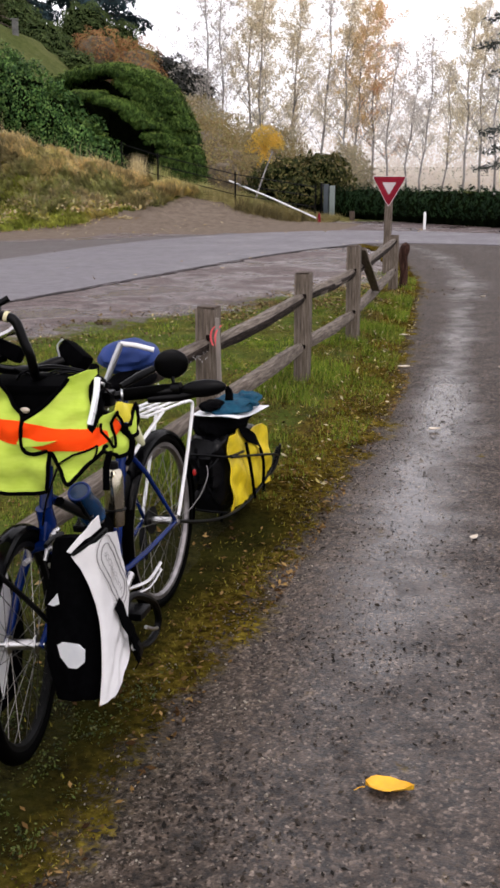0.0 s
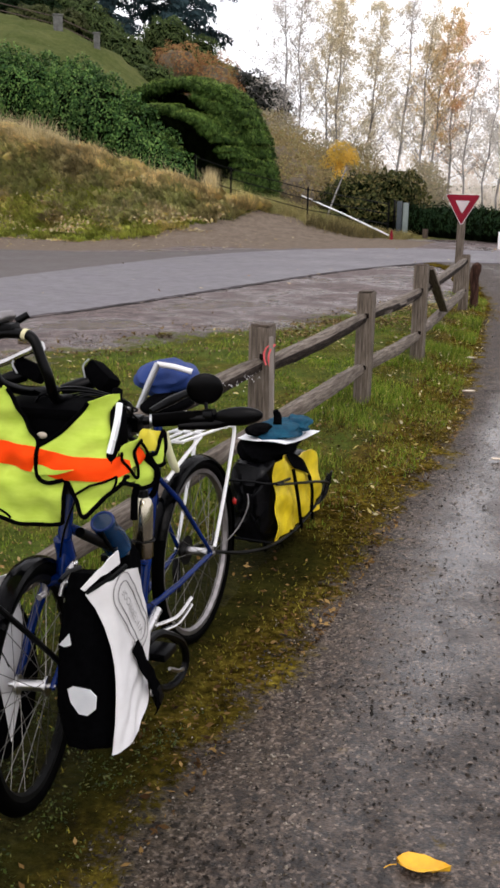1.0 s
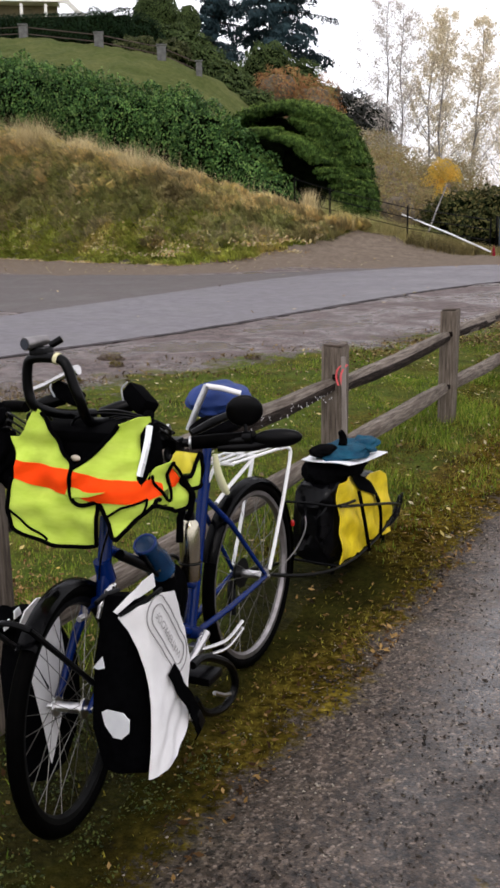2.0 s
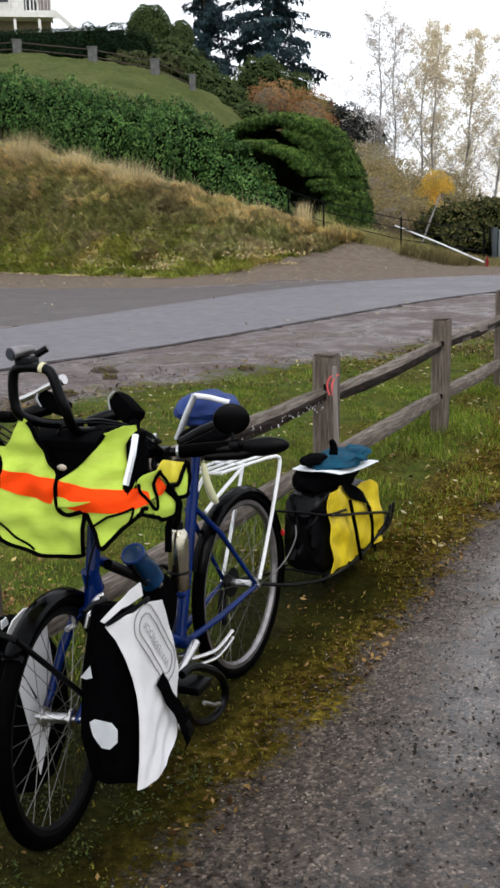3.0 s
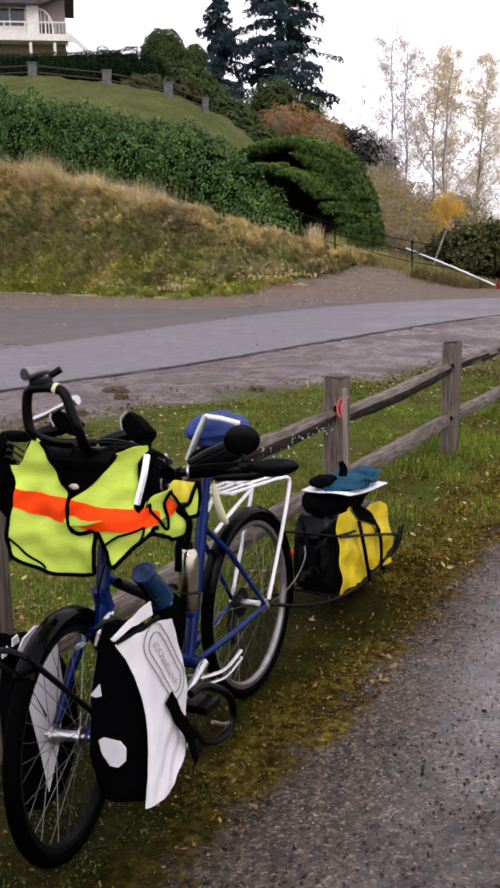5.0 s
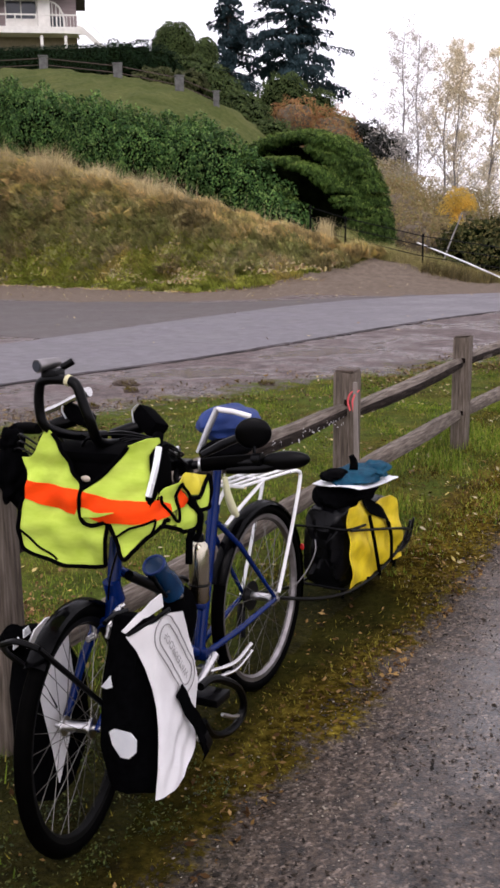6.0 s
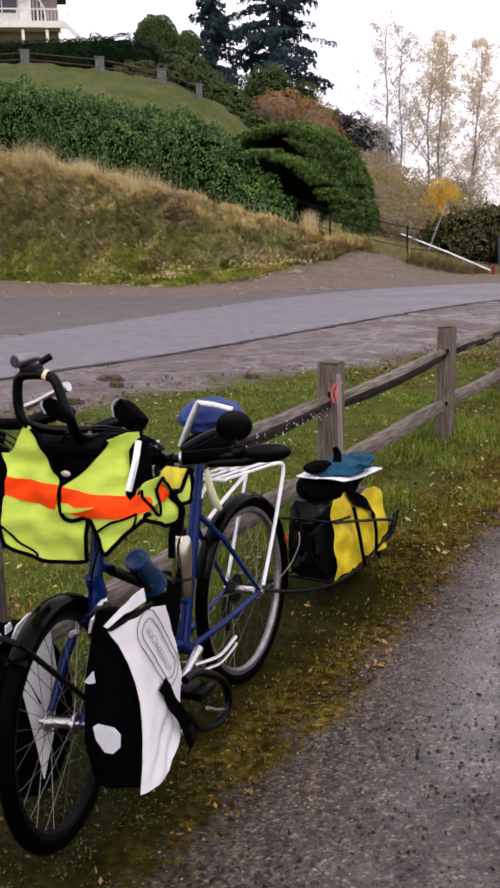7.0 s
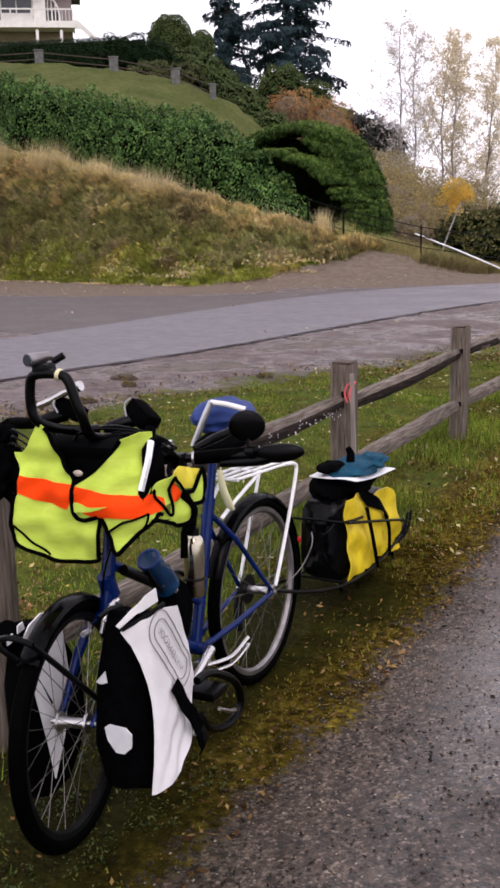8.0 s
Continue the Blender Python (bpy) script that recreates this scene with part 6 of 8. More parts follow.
# ---- house ----
def house():
    e = thing("house", pose(-45.2, 54.1, 11.0, 0, 0, 37.3), "mauve-grey hilltop house with a white railed deck", "house")

    def b(name, lo, hi, m, parent=e, bevel=0.0, label=""):
        bm = bmesh.new()
        box(bm, lo, hi, bevel)
        return part(name, bm, m, parent, label)
    b("wall", (-9, 1.5, 0), (4.1, 9, 3.3), UNDER_DECK, label="tan lower storey wall")
    b("wall", (-9, 1.5, 3.5), (4.15, 9, 6.6), SIDING)
    bm = bmesh.new()
    vs = [bm.verts.new(p) for p in [(-9.6, 0.6, 6.55), (4.8, 0.6, 6.55), (4.8, 9.8, 6.55), (-9.6, 9.8, 6.55), (-7, 5.2, 8.8), (2.4, 5.2, 8.8)]]
    for f in [(0, 1, 5, 4), (1, 2, 5), (2, 3, 4, 5), (3, 0, 4), (3, 2, 1, 0)]:
        bm.faces.new([vs[i] for i in f])
    part("roof", bm, ROOF, e)
    b("fascia", (-9.6, 0.55, 6.35), (4.8, 0.6, 6.6), ROOF)
    b("deck_floor", (-9, 0, 3.22), (4.3, 1.6, 3.62), TRIM_WHITE, label="white deck edge")
    for x in (-7.0, -4.2, -1.4, 1.9, 3.42):
        b("deck_post", (x - 0.09, 0.05, 0), (x + 0.09, 0.23, 3.1), TRIM_WHITE)
    b("handrail", (-9, 0.05, 4.3), (4.2, 0.13, 4.38), TRIM_WHITE)
    for x in np.arange(-8.8, 4.3, 1.3):
        b("rail_post", (x - 0.04, 0.06, 3.42), (x + 0.04, 0.14, 4.3), TRIM_WHITE)
    for x in np.arange(2.0, 4.2, 0.22):
        b("baluster", (x - 0.015, 0.08, 3.42), (x + 0.015, 0.11, 4.3), TRIM_WHITE)
    for x0, x1 in ((-5.6, -3.6), (-0.4, 1.66)):
        w = b("window", (x0, 1.44, 3.7), (x1, 1.52, 5.5), TRIM_WHITE, label="white-framed sliding window")
        for k in range(2):
            c = x0 + 0.08 + k * (x1 - x0 - 0.1) / 2
            b("pane", (c, 1.42, 4.35), (c + (x1 - x0) / 2 - 0.12, 1.46, 5.4), GLASS_DARK, w)
    b("corner_column", (1.7, 0.9, 3.42), (2.48, 1.45, 5.6), TRIM_WHITE, label="white enclosed column")
    # arched glazing beside the column
    arch = b("arched_window", (2.5, 1.38, 3.45), (3.35, 1.46, 4.5), GLASS_DARK, label="white-framed arched window")
    rod2 = bmesh.new()
    tube(rod2, [(2.5, 1.3, 5.4), (2.8, 1.3, 5.3), (3.08, 1.3, 5.05), (3.28, 1.3, 4.65), (3.36, 1.3, 4.2), (3.36, 1.3, 3.45)], 0.06, 8)
    part("arch_frame", rod2, TRIM_WHITE, arch)
    for x, top in ((2.62, 5.3), (2.86, 5.2), (3.1, 4.95)):
        b("mullion", (x - 0.03, 1.3, 3.45), (x + 0.03, 1.36, top), TRIM_WHITE, arch)
    # low roof over the deck and the raking board of the gable
    b("porch_roof", (-9.6, 0.25, 5.5), (2.55, 1.6, 5.95), ROOF)
    rake = bmesh.new()
    f = rake.faces.new([rake.verts.new(p) for p in [(2.5, 0.6, 5.5), (4.7, 0.6, 6.35), (4.7, 0.6, 6.6), (2.5, 0.6, 5.95)]])
    for v in bmesh.ops.extrude_face_region(rake, geom=[f])["geom"]:
        if isinstance(v, bmesh.types.BMVert):
            v.co.y += 0.9
    part("rake_board", rake, ROOF, e)
    # deck stair
    b("stringer", (4.2, 0.3, 3.1), (4.3, 1.5, 3.42), TRIM_WHITE)
    bm = bmesh.new()
    vs = [bm.verts.new(p) for p in [(4.2, 0.2, 3.75), (4.5, 0.2, 3.72), (6.2, 0.2, 2.2), (6.2, 0.2, 1.7), (4.7, 0.2, 3.15), (4.2, 0.2, 3.2)]]
    f = bm.faces.new(vs)
    g = bmesh.ops.extrude_face_region(bm, geom=[f])
    for v in g["geom"]:
        if isinstance(v, bmesh.types.BMVert):
            v.co.y += 0.08
    part("stair_side", bm, TRIM_WHITE, e)
    bm = bmesh.new()
    tube(bm, [(4.55, 0.25, 4.25), (6.2, 0.25, 2.75)], 0.03, 6)
    part("stair_rail", bm, TRIM_WHITE, e)


house()


# ---- bicycle ----
lean = radians(-2)
fwd = Vector((0.029, -1, 0)).normalized()
side0 = Vector((1, 0.029, 0)).normalized()
upv = Vector((0, 0, 1)) * math.cos(lean) + side0 * math.sin(lean)
sidev = side0 * math.cos(lean) - Vector((0, 0, 1)) * math.sin(lean)
BIKE = Matrix(((fwd.x, sidev.x, upv.x, -1.10), (fwd.y, sidev.y, upv.y, 3.99), (fwd.z, sidev.z, upv.z, 0.0), (0, 0, 0, 1)))
WR = 0.325
WF = 0.316
RA, FA = Vector((0, 0, WR)), Vector((1.05, 0, 0.33))
STEER = 11.5


def rod(name, pts, r, material, parent, label="", n=10, smooth=0):
    bm = bmesh.new()
    tube(bm, bend(pts, smooth) if smooth else pts, r, n)
    return part(name, bm, material, parent, label)


def block(name, lo, hi, material, parent, bevel=0.004, label="", m=None):
    bm = bmesh.new()
    box(bm, lo, hi, bevel, 0.0, m)
    return part(name, bm, material, parent, label)


def ball(name, c, r, material, parent, label="", lump=0.0, m=None):
    bm = bmesh.new()
    for v in bmesh.ops.create_icosphere(bm, subdivisions=4, radius=1.0)["verts"]:
        k = 1 + lump * (math.sin(v.co.x * 5 + v.co.z * 4) * math.sin(v.co.y * 6 + 1) + 0.5 * math.sin(v.co.z * 11 + v.co.x * 9))
        p = Vector((v.co.x * r[0] * k, v.co.y * r[1] * k, v.co.z * r[2] * k))
        v.co = Vector(c) + (m.to_3x3() @ p if m is not None else p)
    return part(name, bm, material, parent, label)


def wheel(name, c, steer, parent, hub_w, rim, R=WR):
    w = new(name)
    w.parent = parent
    w.matrix_local = Matrix.Translation(c) @ pose(0, 0, 0, 0, 0, steer)
    tagged(w, "spoked wheel with a dark tyre and alloy rim")
    bm = bmesh.new()
    torus(bm, (0, 0, 0), (0, 1, 0), R - 0.02, 0.02, 72, 10, 1.05)
    part("tyre", bm, RUBBER, w, "black tyre dulled by dirt")
    bm = bmesh.new()
    n, prof = 72, [(R - 0.031, -0.0125), (R - 0.031, 0.0125), (R - 0.05, 0.0115), (R - 0.058, 0.0), (R - 0.05, -0.0115)]
    rings = [[bm.verts.new((r * math.cos(2 * math.pi * i / n), y, r * math.sin(2 * math.pi * i / n))) for r, y in prof] for i in range(n)]
    for i in range(n):
        a, b = rings[i], rings[(i + 1) % n]
        for k in range(5):
            bm.faces.new((a[k], b[k], b[(k + 1) % 5], a[(k + 1) % 5]))
    bmesh.ops.recalc_face_normals(bm, faces=bm.faces[:])
    part("rim", bm, rim, w)
    bm = bmesh.new()
    h = hub_w / 2
    tube(bm, [(0, -h - 0.02, 0), (0, -h, 0), (0, -h + 0.001, 0), (0, -h + 0.008, 0), (0, -h + 0.009, 0), (0, h - 0.009, 0), (0, h - 0.008, 0), (0, h - 0.001, 0), (0, h, 0), (0, h + 0.02, 0)],
         [0.007, 0.008, 0.026, 0.026, 0.014, 0.014, 0.026, 0.026, 0.008, 0.007], 14)
    part("hub", bm, CHROME, w, "polished hub")
    bm = bmesh.new()
    tube(bm, [(0, 0, 0), (0, 0, 1)], 0.0011, 4)
    me = bm_mesh("spoke", bm, SPOKE_STEEL)
    for i in range(32):
        s = 1 if i % 2 else -1
        a = 2 * math.pi * i / 32
        b = a + (0.75 if i % 4 < 2 else -0.75)
        p = Vector((0.022 * math.cos(b), s * (h - 0.005), 0.022 * math.sin(b)))
        q = Vector(((R - 0.055) * math.cos(a), 0, (R - 0.055) * math.sin(a)))
        o = new("spoke", me)
        o.parent = w
        d = q - p
        o.matrix_local = Matrix.Translation(p) @ d.to_track_quat("Z", "Y").to_matrix().to_4x4() @ Matrix.Diagonal((1, 1, d.length, 1))
    return w


def fender(parent, c, a0, a1, steer, material, R=WR):
    bm = bmesh.new()
    m = Matrix.Translation(c) @ pose(0, 0, 0, 0, 0, steer)
    prof = [(-0.0265, -0.014), (-0.022, -0.003), (-0.011, 0.002), (0.0, 0.004), (0.011, 0.002), (0.022, -0.003), (0.0265, -0.014)]
    rings = []
    for i in range(31):
        a = radians(a0 + (a1 - a0) * i / 30)
        rings.append([bm.verts.new(m @ Vector(((R + 0.009 + r) * math.cos(a), y, (R + 0.009 + r) * math.sin(a)))) for y, r in prof])
    for a, b in zip(rings, rings[1:]):
        for k in range(6):
            bm.faces.new((a[k], a[k + 1], b[k + 1], b[k]))
    bmesh.ops.solidify(bm, geom=bm.faces[:], thickness=0.0015)
    part("mudguard", bm, material, parent, "black mudguard")


def bicycle():
    e = thing("bicycle", BIKE, "blue step-through touring bicycle leaning at the fence, fully loaded", "bicycle")
    wheel("rear_wheel", RA, 0, e, 0.11, RIM_GREY)
    wheel("front_wheel", FA, STEER, e, 0.085, RIM_DARK, WF)
    fender(e, RA, 25, 200, 0, GUARD)
    fender(e, FA, 50, 190, STEER, GUARD, WF)
    BB, ST, HB, HT = (0.43, 0, 0.285), (0.285, 0, 0.72), (0.872, 0, 0.565), (0.822, 0, 0.77)
    rod("down_tube", [HB, BB], 0.0175, BLUE_PAINT, e)
    rod("top_tube", [(0.845, 0, 0.69), (0.385, 0, 0.42)], 0.0145, BLUE_PAINT, e)
    rod("seat_tube", [BB, ST], 0.0185, BLUE_PAINT, e)
    rod("head_tube", [HB, HT], 0.019, BLUE_PAINT, e)
    rod("bottom_bracket", [(0.43, -0.037, 0.285), (0.43, 0.037, 0.285)], 0.021, BLUE_PAINT, e)
    for s in (-1, 1):
        rod("chain_stay", [(0.42, s * 0.02, 0.285), (0.25, s * 0.045, 0.3), (0.0, s * 0.062, WR)], [0.011, 0.011, 0.008], BLUE_PAINT, e)
        rod("seat_stay", [(0.30, s * 0.018, 0.67), (0.2, s * 0.04, 0.57), (0.0, s * 0.062, WR)], [0.009, 0.009, 0.007], BLUE_PAINT, e)
        rod("fork_blade", [(0.885, s * 0.045, 0.53), (0.94, s * 0.058, 0.45), (1.0, s * 0.056, 0.365), (1.045 + s * 0.0, s * 0.052, WR)], [0.014, 0.013, 0.011, 0.009], BLUE_PAINT, e, smooth=4)
        block("dropout", (-0.018, s * 0.062 - 0.003, 0.31), (0.015, s * 0.062 + 0.003, 0.345), CHROME, e, 0.002)
        block("brake_arm", (0.885, s * 0.04 - 0.006, 0.505), (0.905, s * 0.04 + 0.006, 0.6), CHROME, e, 0.003, "silver cantilever brake arm")
        rod("brake_stud", [(0.90, s * 0.04, 0.515), (0.93, s * 0.04, 0.515)], 0.008, CHROME, e)
    for p, q in (((0.945, 0.045, 0.57), (0.925, 0.05, 0.6)), ((0.925, 0.05, 0.6), (0.89, 0.045, 0.605)), ((0.945, 0.045, 0.57), (0.955, 0.04, 0.54))):
        rod("brake_caliper", [p, q], [0.007, 0.006], CHROME, e, "silver front brake arm", 8)
    for p in ((0.945, 0.052, 0.57), (0.89, 0.052, 0.605), (0.9, 0.05, 0.56)):
        ball("brake_bolt", p, (0.009, 0.006, 0.009), CHROME, e)
    rod("head_lug", [(0.845, 0, 0.6), (0.862, 0, 0.66)], [0.026, 0.024], BLUE_PAINT, e)
    bm = bmesh.new()
    tube(bm, [(0, -0.028, WR), (0, -0.03, WR), (0, -0.04, WR), (0, -0.052, WR), (0, -0.054, WR)], [0.02, 0.052, 0.044, 0.03, 0.012], 24)
    part("cassette", bm, RIM_DARK, e, "dark oily sprocket cluster")
    rod("derailleur", [(0.01, -0.066, WR - 0.03), (0.03, -0.06, WR - 0.08), (0.045, -0.05, WR - 0.14)], [0.014, 0.016, 0.012], BLACK, e, "dark rear derailleur", 8, 3)
    rod("fork_crown", [(0.885, -0.05, 0.535), (0.885, 0, 0.555), (0.885, 0.05, 0.535)], 0.016, BLUE_PAINT, e, smooth=4)
    rod("seat_post", [ST, (0.262, 0, 0.79), (0.245, 0, 0.86)], 0.0145, BLUE_PAINT, e)
    rod("seat_collar", [(0.292, 0, 0.70), (0.284, 0, 0.725)], 0.0195, BLUE_PAINT, e)
    ball("saddle", (0.17, 0, 0.885), (0.14, 0.075, 0.032), BLACK_CLOTH, e, "black padded saddle")
    rod("stem", [HT, (0.81, 0, 0.87), (0.80, 0, 0.94)], 0.014, BLACK, e)
    rod("handlebar", [(0.60, -0.36, 0.975), (0.68, -0.22, 0.965), (0.78, -0.07, 0.945), (0.80, 0, 0.94), (0.76, 0.07, 0.94), (0.68, 0.12, 0.94), (0.60, 0.32, 0.945)], 0.0125, BLACK, e, smooth=5)
    for s, z in ((-1, 0.975), (1, 0.947)):
        a = -0.25 if s < 0 else 0.175
        b = -0.40 if s < 0 else 0.305
        rod("grip", [(0.655, a, z - 0.006), (0.625, a * 0.5 + b * 0.5, z - 0.003), (0.595, b, z)], [0.018, 0.0195, 0.0175], RUBBER, e, "black ribbed grip", 14, 3)
        rod("grip_ring", [(0.66, a - s * 0.004, z - 0.006), (0.658, a + s * 0.001, z - 0.006)], 0.0185, STEEL, e)
        rod("brake_lever", [(0.69, a * 0.72, z - 0.012), (0.74, a * 0.85, z - 0.035), (0.73, b * 0.72, z - 0.06)], [0.011, 0.008, 0.005], BLACK, e, "", 8, 4)
        block("lever_clamp", (0.66, a * 0.78 - 0.02, z - 0.03), (0.705, a * 0.78 + 0.02, z + 0.012), BLACK, e, 0.006)
    ball("bar_bag", (0.77, -0.375, 0.905), (0.045, 0.05, 0.085), BLACK_CLOTH, e, "black pouch on the far bar end", 0.16)
    ball("bar_pad", (0.77, -0.37, 1.0), (0.03, 0.035, 0.045), BLACK_CLOTH, e, "black padded bar cover", 0.2)
    rod("far_bar_end", [(0.66, -0.44, 1.019), (0.67, -0.39, 1.022), (0.68, -0.345, 1.024)], [0.0165, 0.018, 0.016], RUBBER, e, "black ribbed far grip", 14, 3)
    for k in range(3):
        rod("far_cable", [(0.78, -0.36 + 0.02 * k, 0.98), (0.84, -0.28, 1.0 + 0.02 * k), (0.86, -0.2 + 0.03 * k, 0.98), (0.84, -0.1, 0.96)], 0.003, BLACK, e, "", 6, 5)
    rod("silver_bolt", [(0.775, -0.375, 0.965), (0.8, -0.37, 0.968)], 0.007, CHROME, e, "small silver bolt", 10)
    # mirrors at the path-side grip
    m = Matrix.Translation((0.585, 0.3, 1.018)) @ pose(0, 0, 0, 0, 8, -32)
    ball("round_mirror", (0.585, 0.302, 1.02), (0.014, 0.05, 0.044), BLACK, e, "round black mirror housing", 0, pose(0, 0, 0, 0, 6, 24))
    rod("mirror_stalk", [(0.595, 0.31, 0.95), (0.59, 0.305, 0.985)], 0.005, BLACK, e)
    rod("mirror_base", [(0.597, 0.305, 0.948), (0.597, 0.332, 0.95)], 0.02, BLACK, e)
    ball("oval_mirror", (0.585, 0.395, 0.95), (0.018, 0.068, 0.026), BLACK, e, "flat oval black mirror housing", 0, pose(0, 0, 0, 4, 0, 12))
    rod("mirror_arm", [(0.63, 0.24, 0.925), (0.6, 0.33, 0.928), (0.59, 0.38, 0.94)], [0.012, 0.014, 0.012], BLACK, e, smooth=4)
    rod("bar_end", [(0.62, 0.155, 0.958), (0.56, 0.19, 0.978), (0.51, 0.215, 0.99)], [0.009, 0.013, 0.011], BLACK, e, "", 10, 4)
    # forward loop bars with the lamp
    rod("aero_bar", [(0.84, 0.0, 1.05), (0.92, -0.02, 1.062), (0.99, -0.03, 1.082), (1.025, -0.045, 1.105), (1.03, -0.053, 1.14), (1.03, -0.05, 1.19), (1.03, -0.034, 1.217), (1.03, 0.03, 1.22), (1.03, 0.062, 1.208), (1.03, 0.08, 1.16), (1.025, 0.092, 1.12), (1.0, 0.085, 1.08), (0.94, 0.06, 1.05), (0.84, 0.05, 1.03)], 0.0125, BLACK, e, "padded black loop of the aero bars", 12, 4)
    rod("tape_band", [(1.03, 0.036, 1.22), (1.03, 0.046, 1.217)], 0.0145, mat("cream_tape", [(0.6, 0.56, 0.32), (0.7, 0.66, 0.4)], 20, 0.6), e, "cream tape band")
    rod("aero_bridge", [(0.82, -0.1, 0.975), (0.82, 0.12, 0.975)], 0.013, BLACK, e)
    for x, y, z, rz, rx, k in ((0.74, 0.076, 1.07, -12, -32, 0.92), (0.88, -0.048, 1.106, 10, -24, 0.8)):
        m = Matrix.Translation((x, y, z)) @ pose(0, 0, 0, rx, -20, rz)
        pad = block("elbow_pad", (-0.032 * k, -0.05 * k, -0.028 * k), (0.032 * k, 0.05 * k, 0.028 * k), BLACK_CLOTH, e, 0.014, "black padded elbow rest", m)
        rod("pad_rim", [m @ Vector(p) for p in ((0.033 * k, -0.046 * k, 0.022 * k), (0.036 * k, -0.048 * k, -0.004), (0.033 * k, -0.02 * k, -0.026 * k))], 0.0025, STEEL, pad, "dull silver edge", 6, 3)
        rod("pad_arm", [(x + 0.05, y - 0.1 * k, z - 0.03), (x + 0.03, y - 0.06 * k, z - 0.02), (x, y - 0.02 * k, z - 0.01)], [0.014, 0.018, 0.02], BLACK, e, "", 10, 3)
    rod("silver_lever", [(0.9, -0.135, 1.118), (0.9, -0.1, 1.13), (0.9, -0.062, 1.147), (0.9, -0.03, 1.16)], 0.0085, CHROME, e, "silver bar-end lever", 8, 3)
    rod("lever_tip", [(0.9, -0.03, 1.158), (0.9, -0.012, 1.168), (0.9, 0.004, 1.172)], [0.009, 0.014, 0.013], CHROME, e, "silver lever tip", 10)
    # shifters, clamps and cables between the stem and the path-side grip
    block("shifter_body", (-0.03, -0.022, -0.02), (0.035, 0.022, 0.022), BLACK, e, 0.01, "", Matrix.Translation((0.70, 0.10, 0.97)) @ pose(0, 0, 0, 10, 0, -25))
    rod("shifter_cap", [(0.69, 0.118, 0.978), (0.685, 0.13, 0.98)], 0.017, CHROME, e, "silver shifter cap", 14)
    rod("bar_clamp", [(0.675, 0.128, 0.94), (0.668, 0.142, 0.94)], 0.019, STEEL, e, "dull silver clamp ring", 14)
    for k in range(3):
        rod("gear_cable", [(0.70, 0.09 + 0.02 * k, 0.97), (0.78, 0.13 + 0.03 * k, 1.03 - 0.015 * k), (0.86, 0.06 + 0.02 * k, 1.045), (0.86, -0.02, 0.97)], 0.003, BLACK, e, "", 6, 6)
    rod("lamp", [(0.985, -0.02, 1.257), (1.03, -0.03, 1.255), (1.05, -0.034, 1.254)], [0.012, 0.0155, 0.0165], RIM_GREY, e, "silver front lamp", 14)
    rod("lamp_lens", [(1.05, -0.034, 1.254), (1.053, -0.0345, 1.254)], 0.0135, GLASS_DARK, e)
    block("lamp_clamp", (1.0, -0.035, 1.21), (1.04, 0.012, 1.245), BLACK, e, 0.008)
    rod("lamp_switch", [(1.0, 0.0, 1.245), (0.985, 0.025, 1.26)], 0.009, BLACK, e)
    # crank, pedals, stand
    rod("chainring", [(0.43, -0.05, 0.285), (0.43, -0.055, 0.285)], 0.085, CHROME, e, "", 32)
    rod("crank_arm", [(0.44, 0.06, 0.292), (0.52, 0.07, 0.27), (0.6, 0.075, 0.244)], [0.016, 0.012, 0.011], CHROME, e, "silver crank arm", 10)
    rod("crank_arm", [(0.43, -0.06, 0.285), (0.325, -0.07, 0.41)], [0.014, 0.011], CHROME, e, "silver crank arm", 10)
    pd = block("pedal", (0.555, 0.085, 0.225), (0.64, 0.175, 0.25), BLACK, e, 0.006)
    rod("toe_clip", [(0.65, 0.13, 0.29), (0.59, 0.125, 0.285), (0.53, 0.13, 0.262), (0.44, 0.135, 0.2), (0.405, 0.135, 0.13), (0.43, 0.13, 0.085), (0.5, 0.125, 0.078), (0.59, 0.125, 0.115), (0.645, 0.13, 0.18)], 0.0125, BLACK, pd, "black toe strap loop", 8, 5)
    rod("pedal_cage", [(0.62, 0.18, 0.2), (0.56, 0.18, 0.165), (0.52, 0.175, 0.15)], 0.006, CHROME, pd, "silver cage edge", 8)
    pd = block("pedal", (0.285, -0.17, 0.398), (0.365, -0.08, 0.422), BLACK, e, 0.006)
    rod("toe_clip", [(0.355, -0.09, 0.41), (0.305, -0.075, 0.38), (0.235, -0.085, 0.36), (0.205, -0.125, 0.39), (0.235, -0.155, 0.45), (0.305, -0.155, 0.46), (0.355, -0.155, 0.42)], 0.0075, BLACK, pd, "black toe strap loop", 8, 5)
    for dz in (0.0, -0.024):
        rod("kickstand_leg", [(0.49, 0.07, 0.262 + dz), (0.42, 0.085, 0.25 + dz), (0.37, 0.1, 0.252 + dz), (0.27, 0.1, 0.27 + dz)], 0.0068, CHROME, e, "silver kickstand leg folded back", 8, 4)
    block("kickstand_plate", (0.465, 0.025, 0.25), (0.495, 0.075, 0.272), CHROME, e, 0.006)
    # rear rack
    for y in (-0.06, -0.02, 0.02, 0.06):
        rod("rack_rail", [(0.2, y * 0.85, 0.765), (0.05, y, 0.755), (-0.19, y, 0.735)], 0.0055, WHITE_PAINT, e)
    for x, z in ((0.2, 0.765), (0.03, 0.754), (-0.19, 0.735)):
        rod("rack_crossbar", [(x, -0.062, z), (x, 0.062, z)], 0.0055, WHITE_PAINT, e)
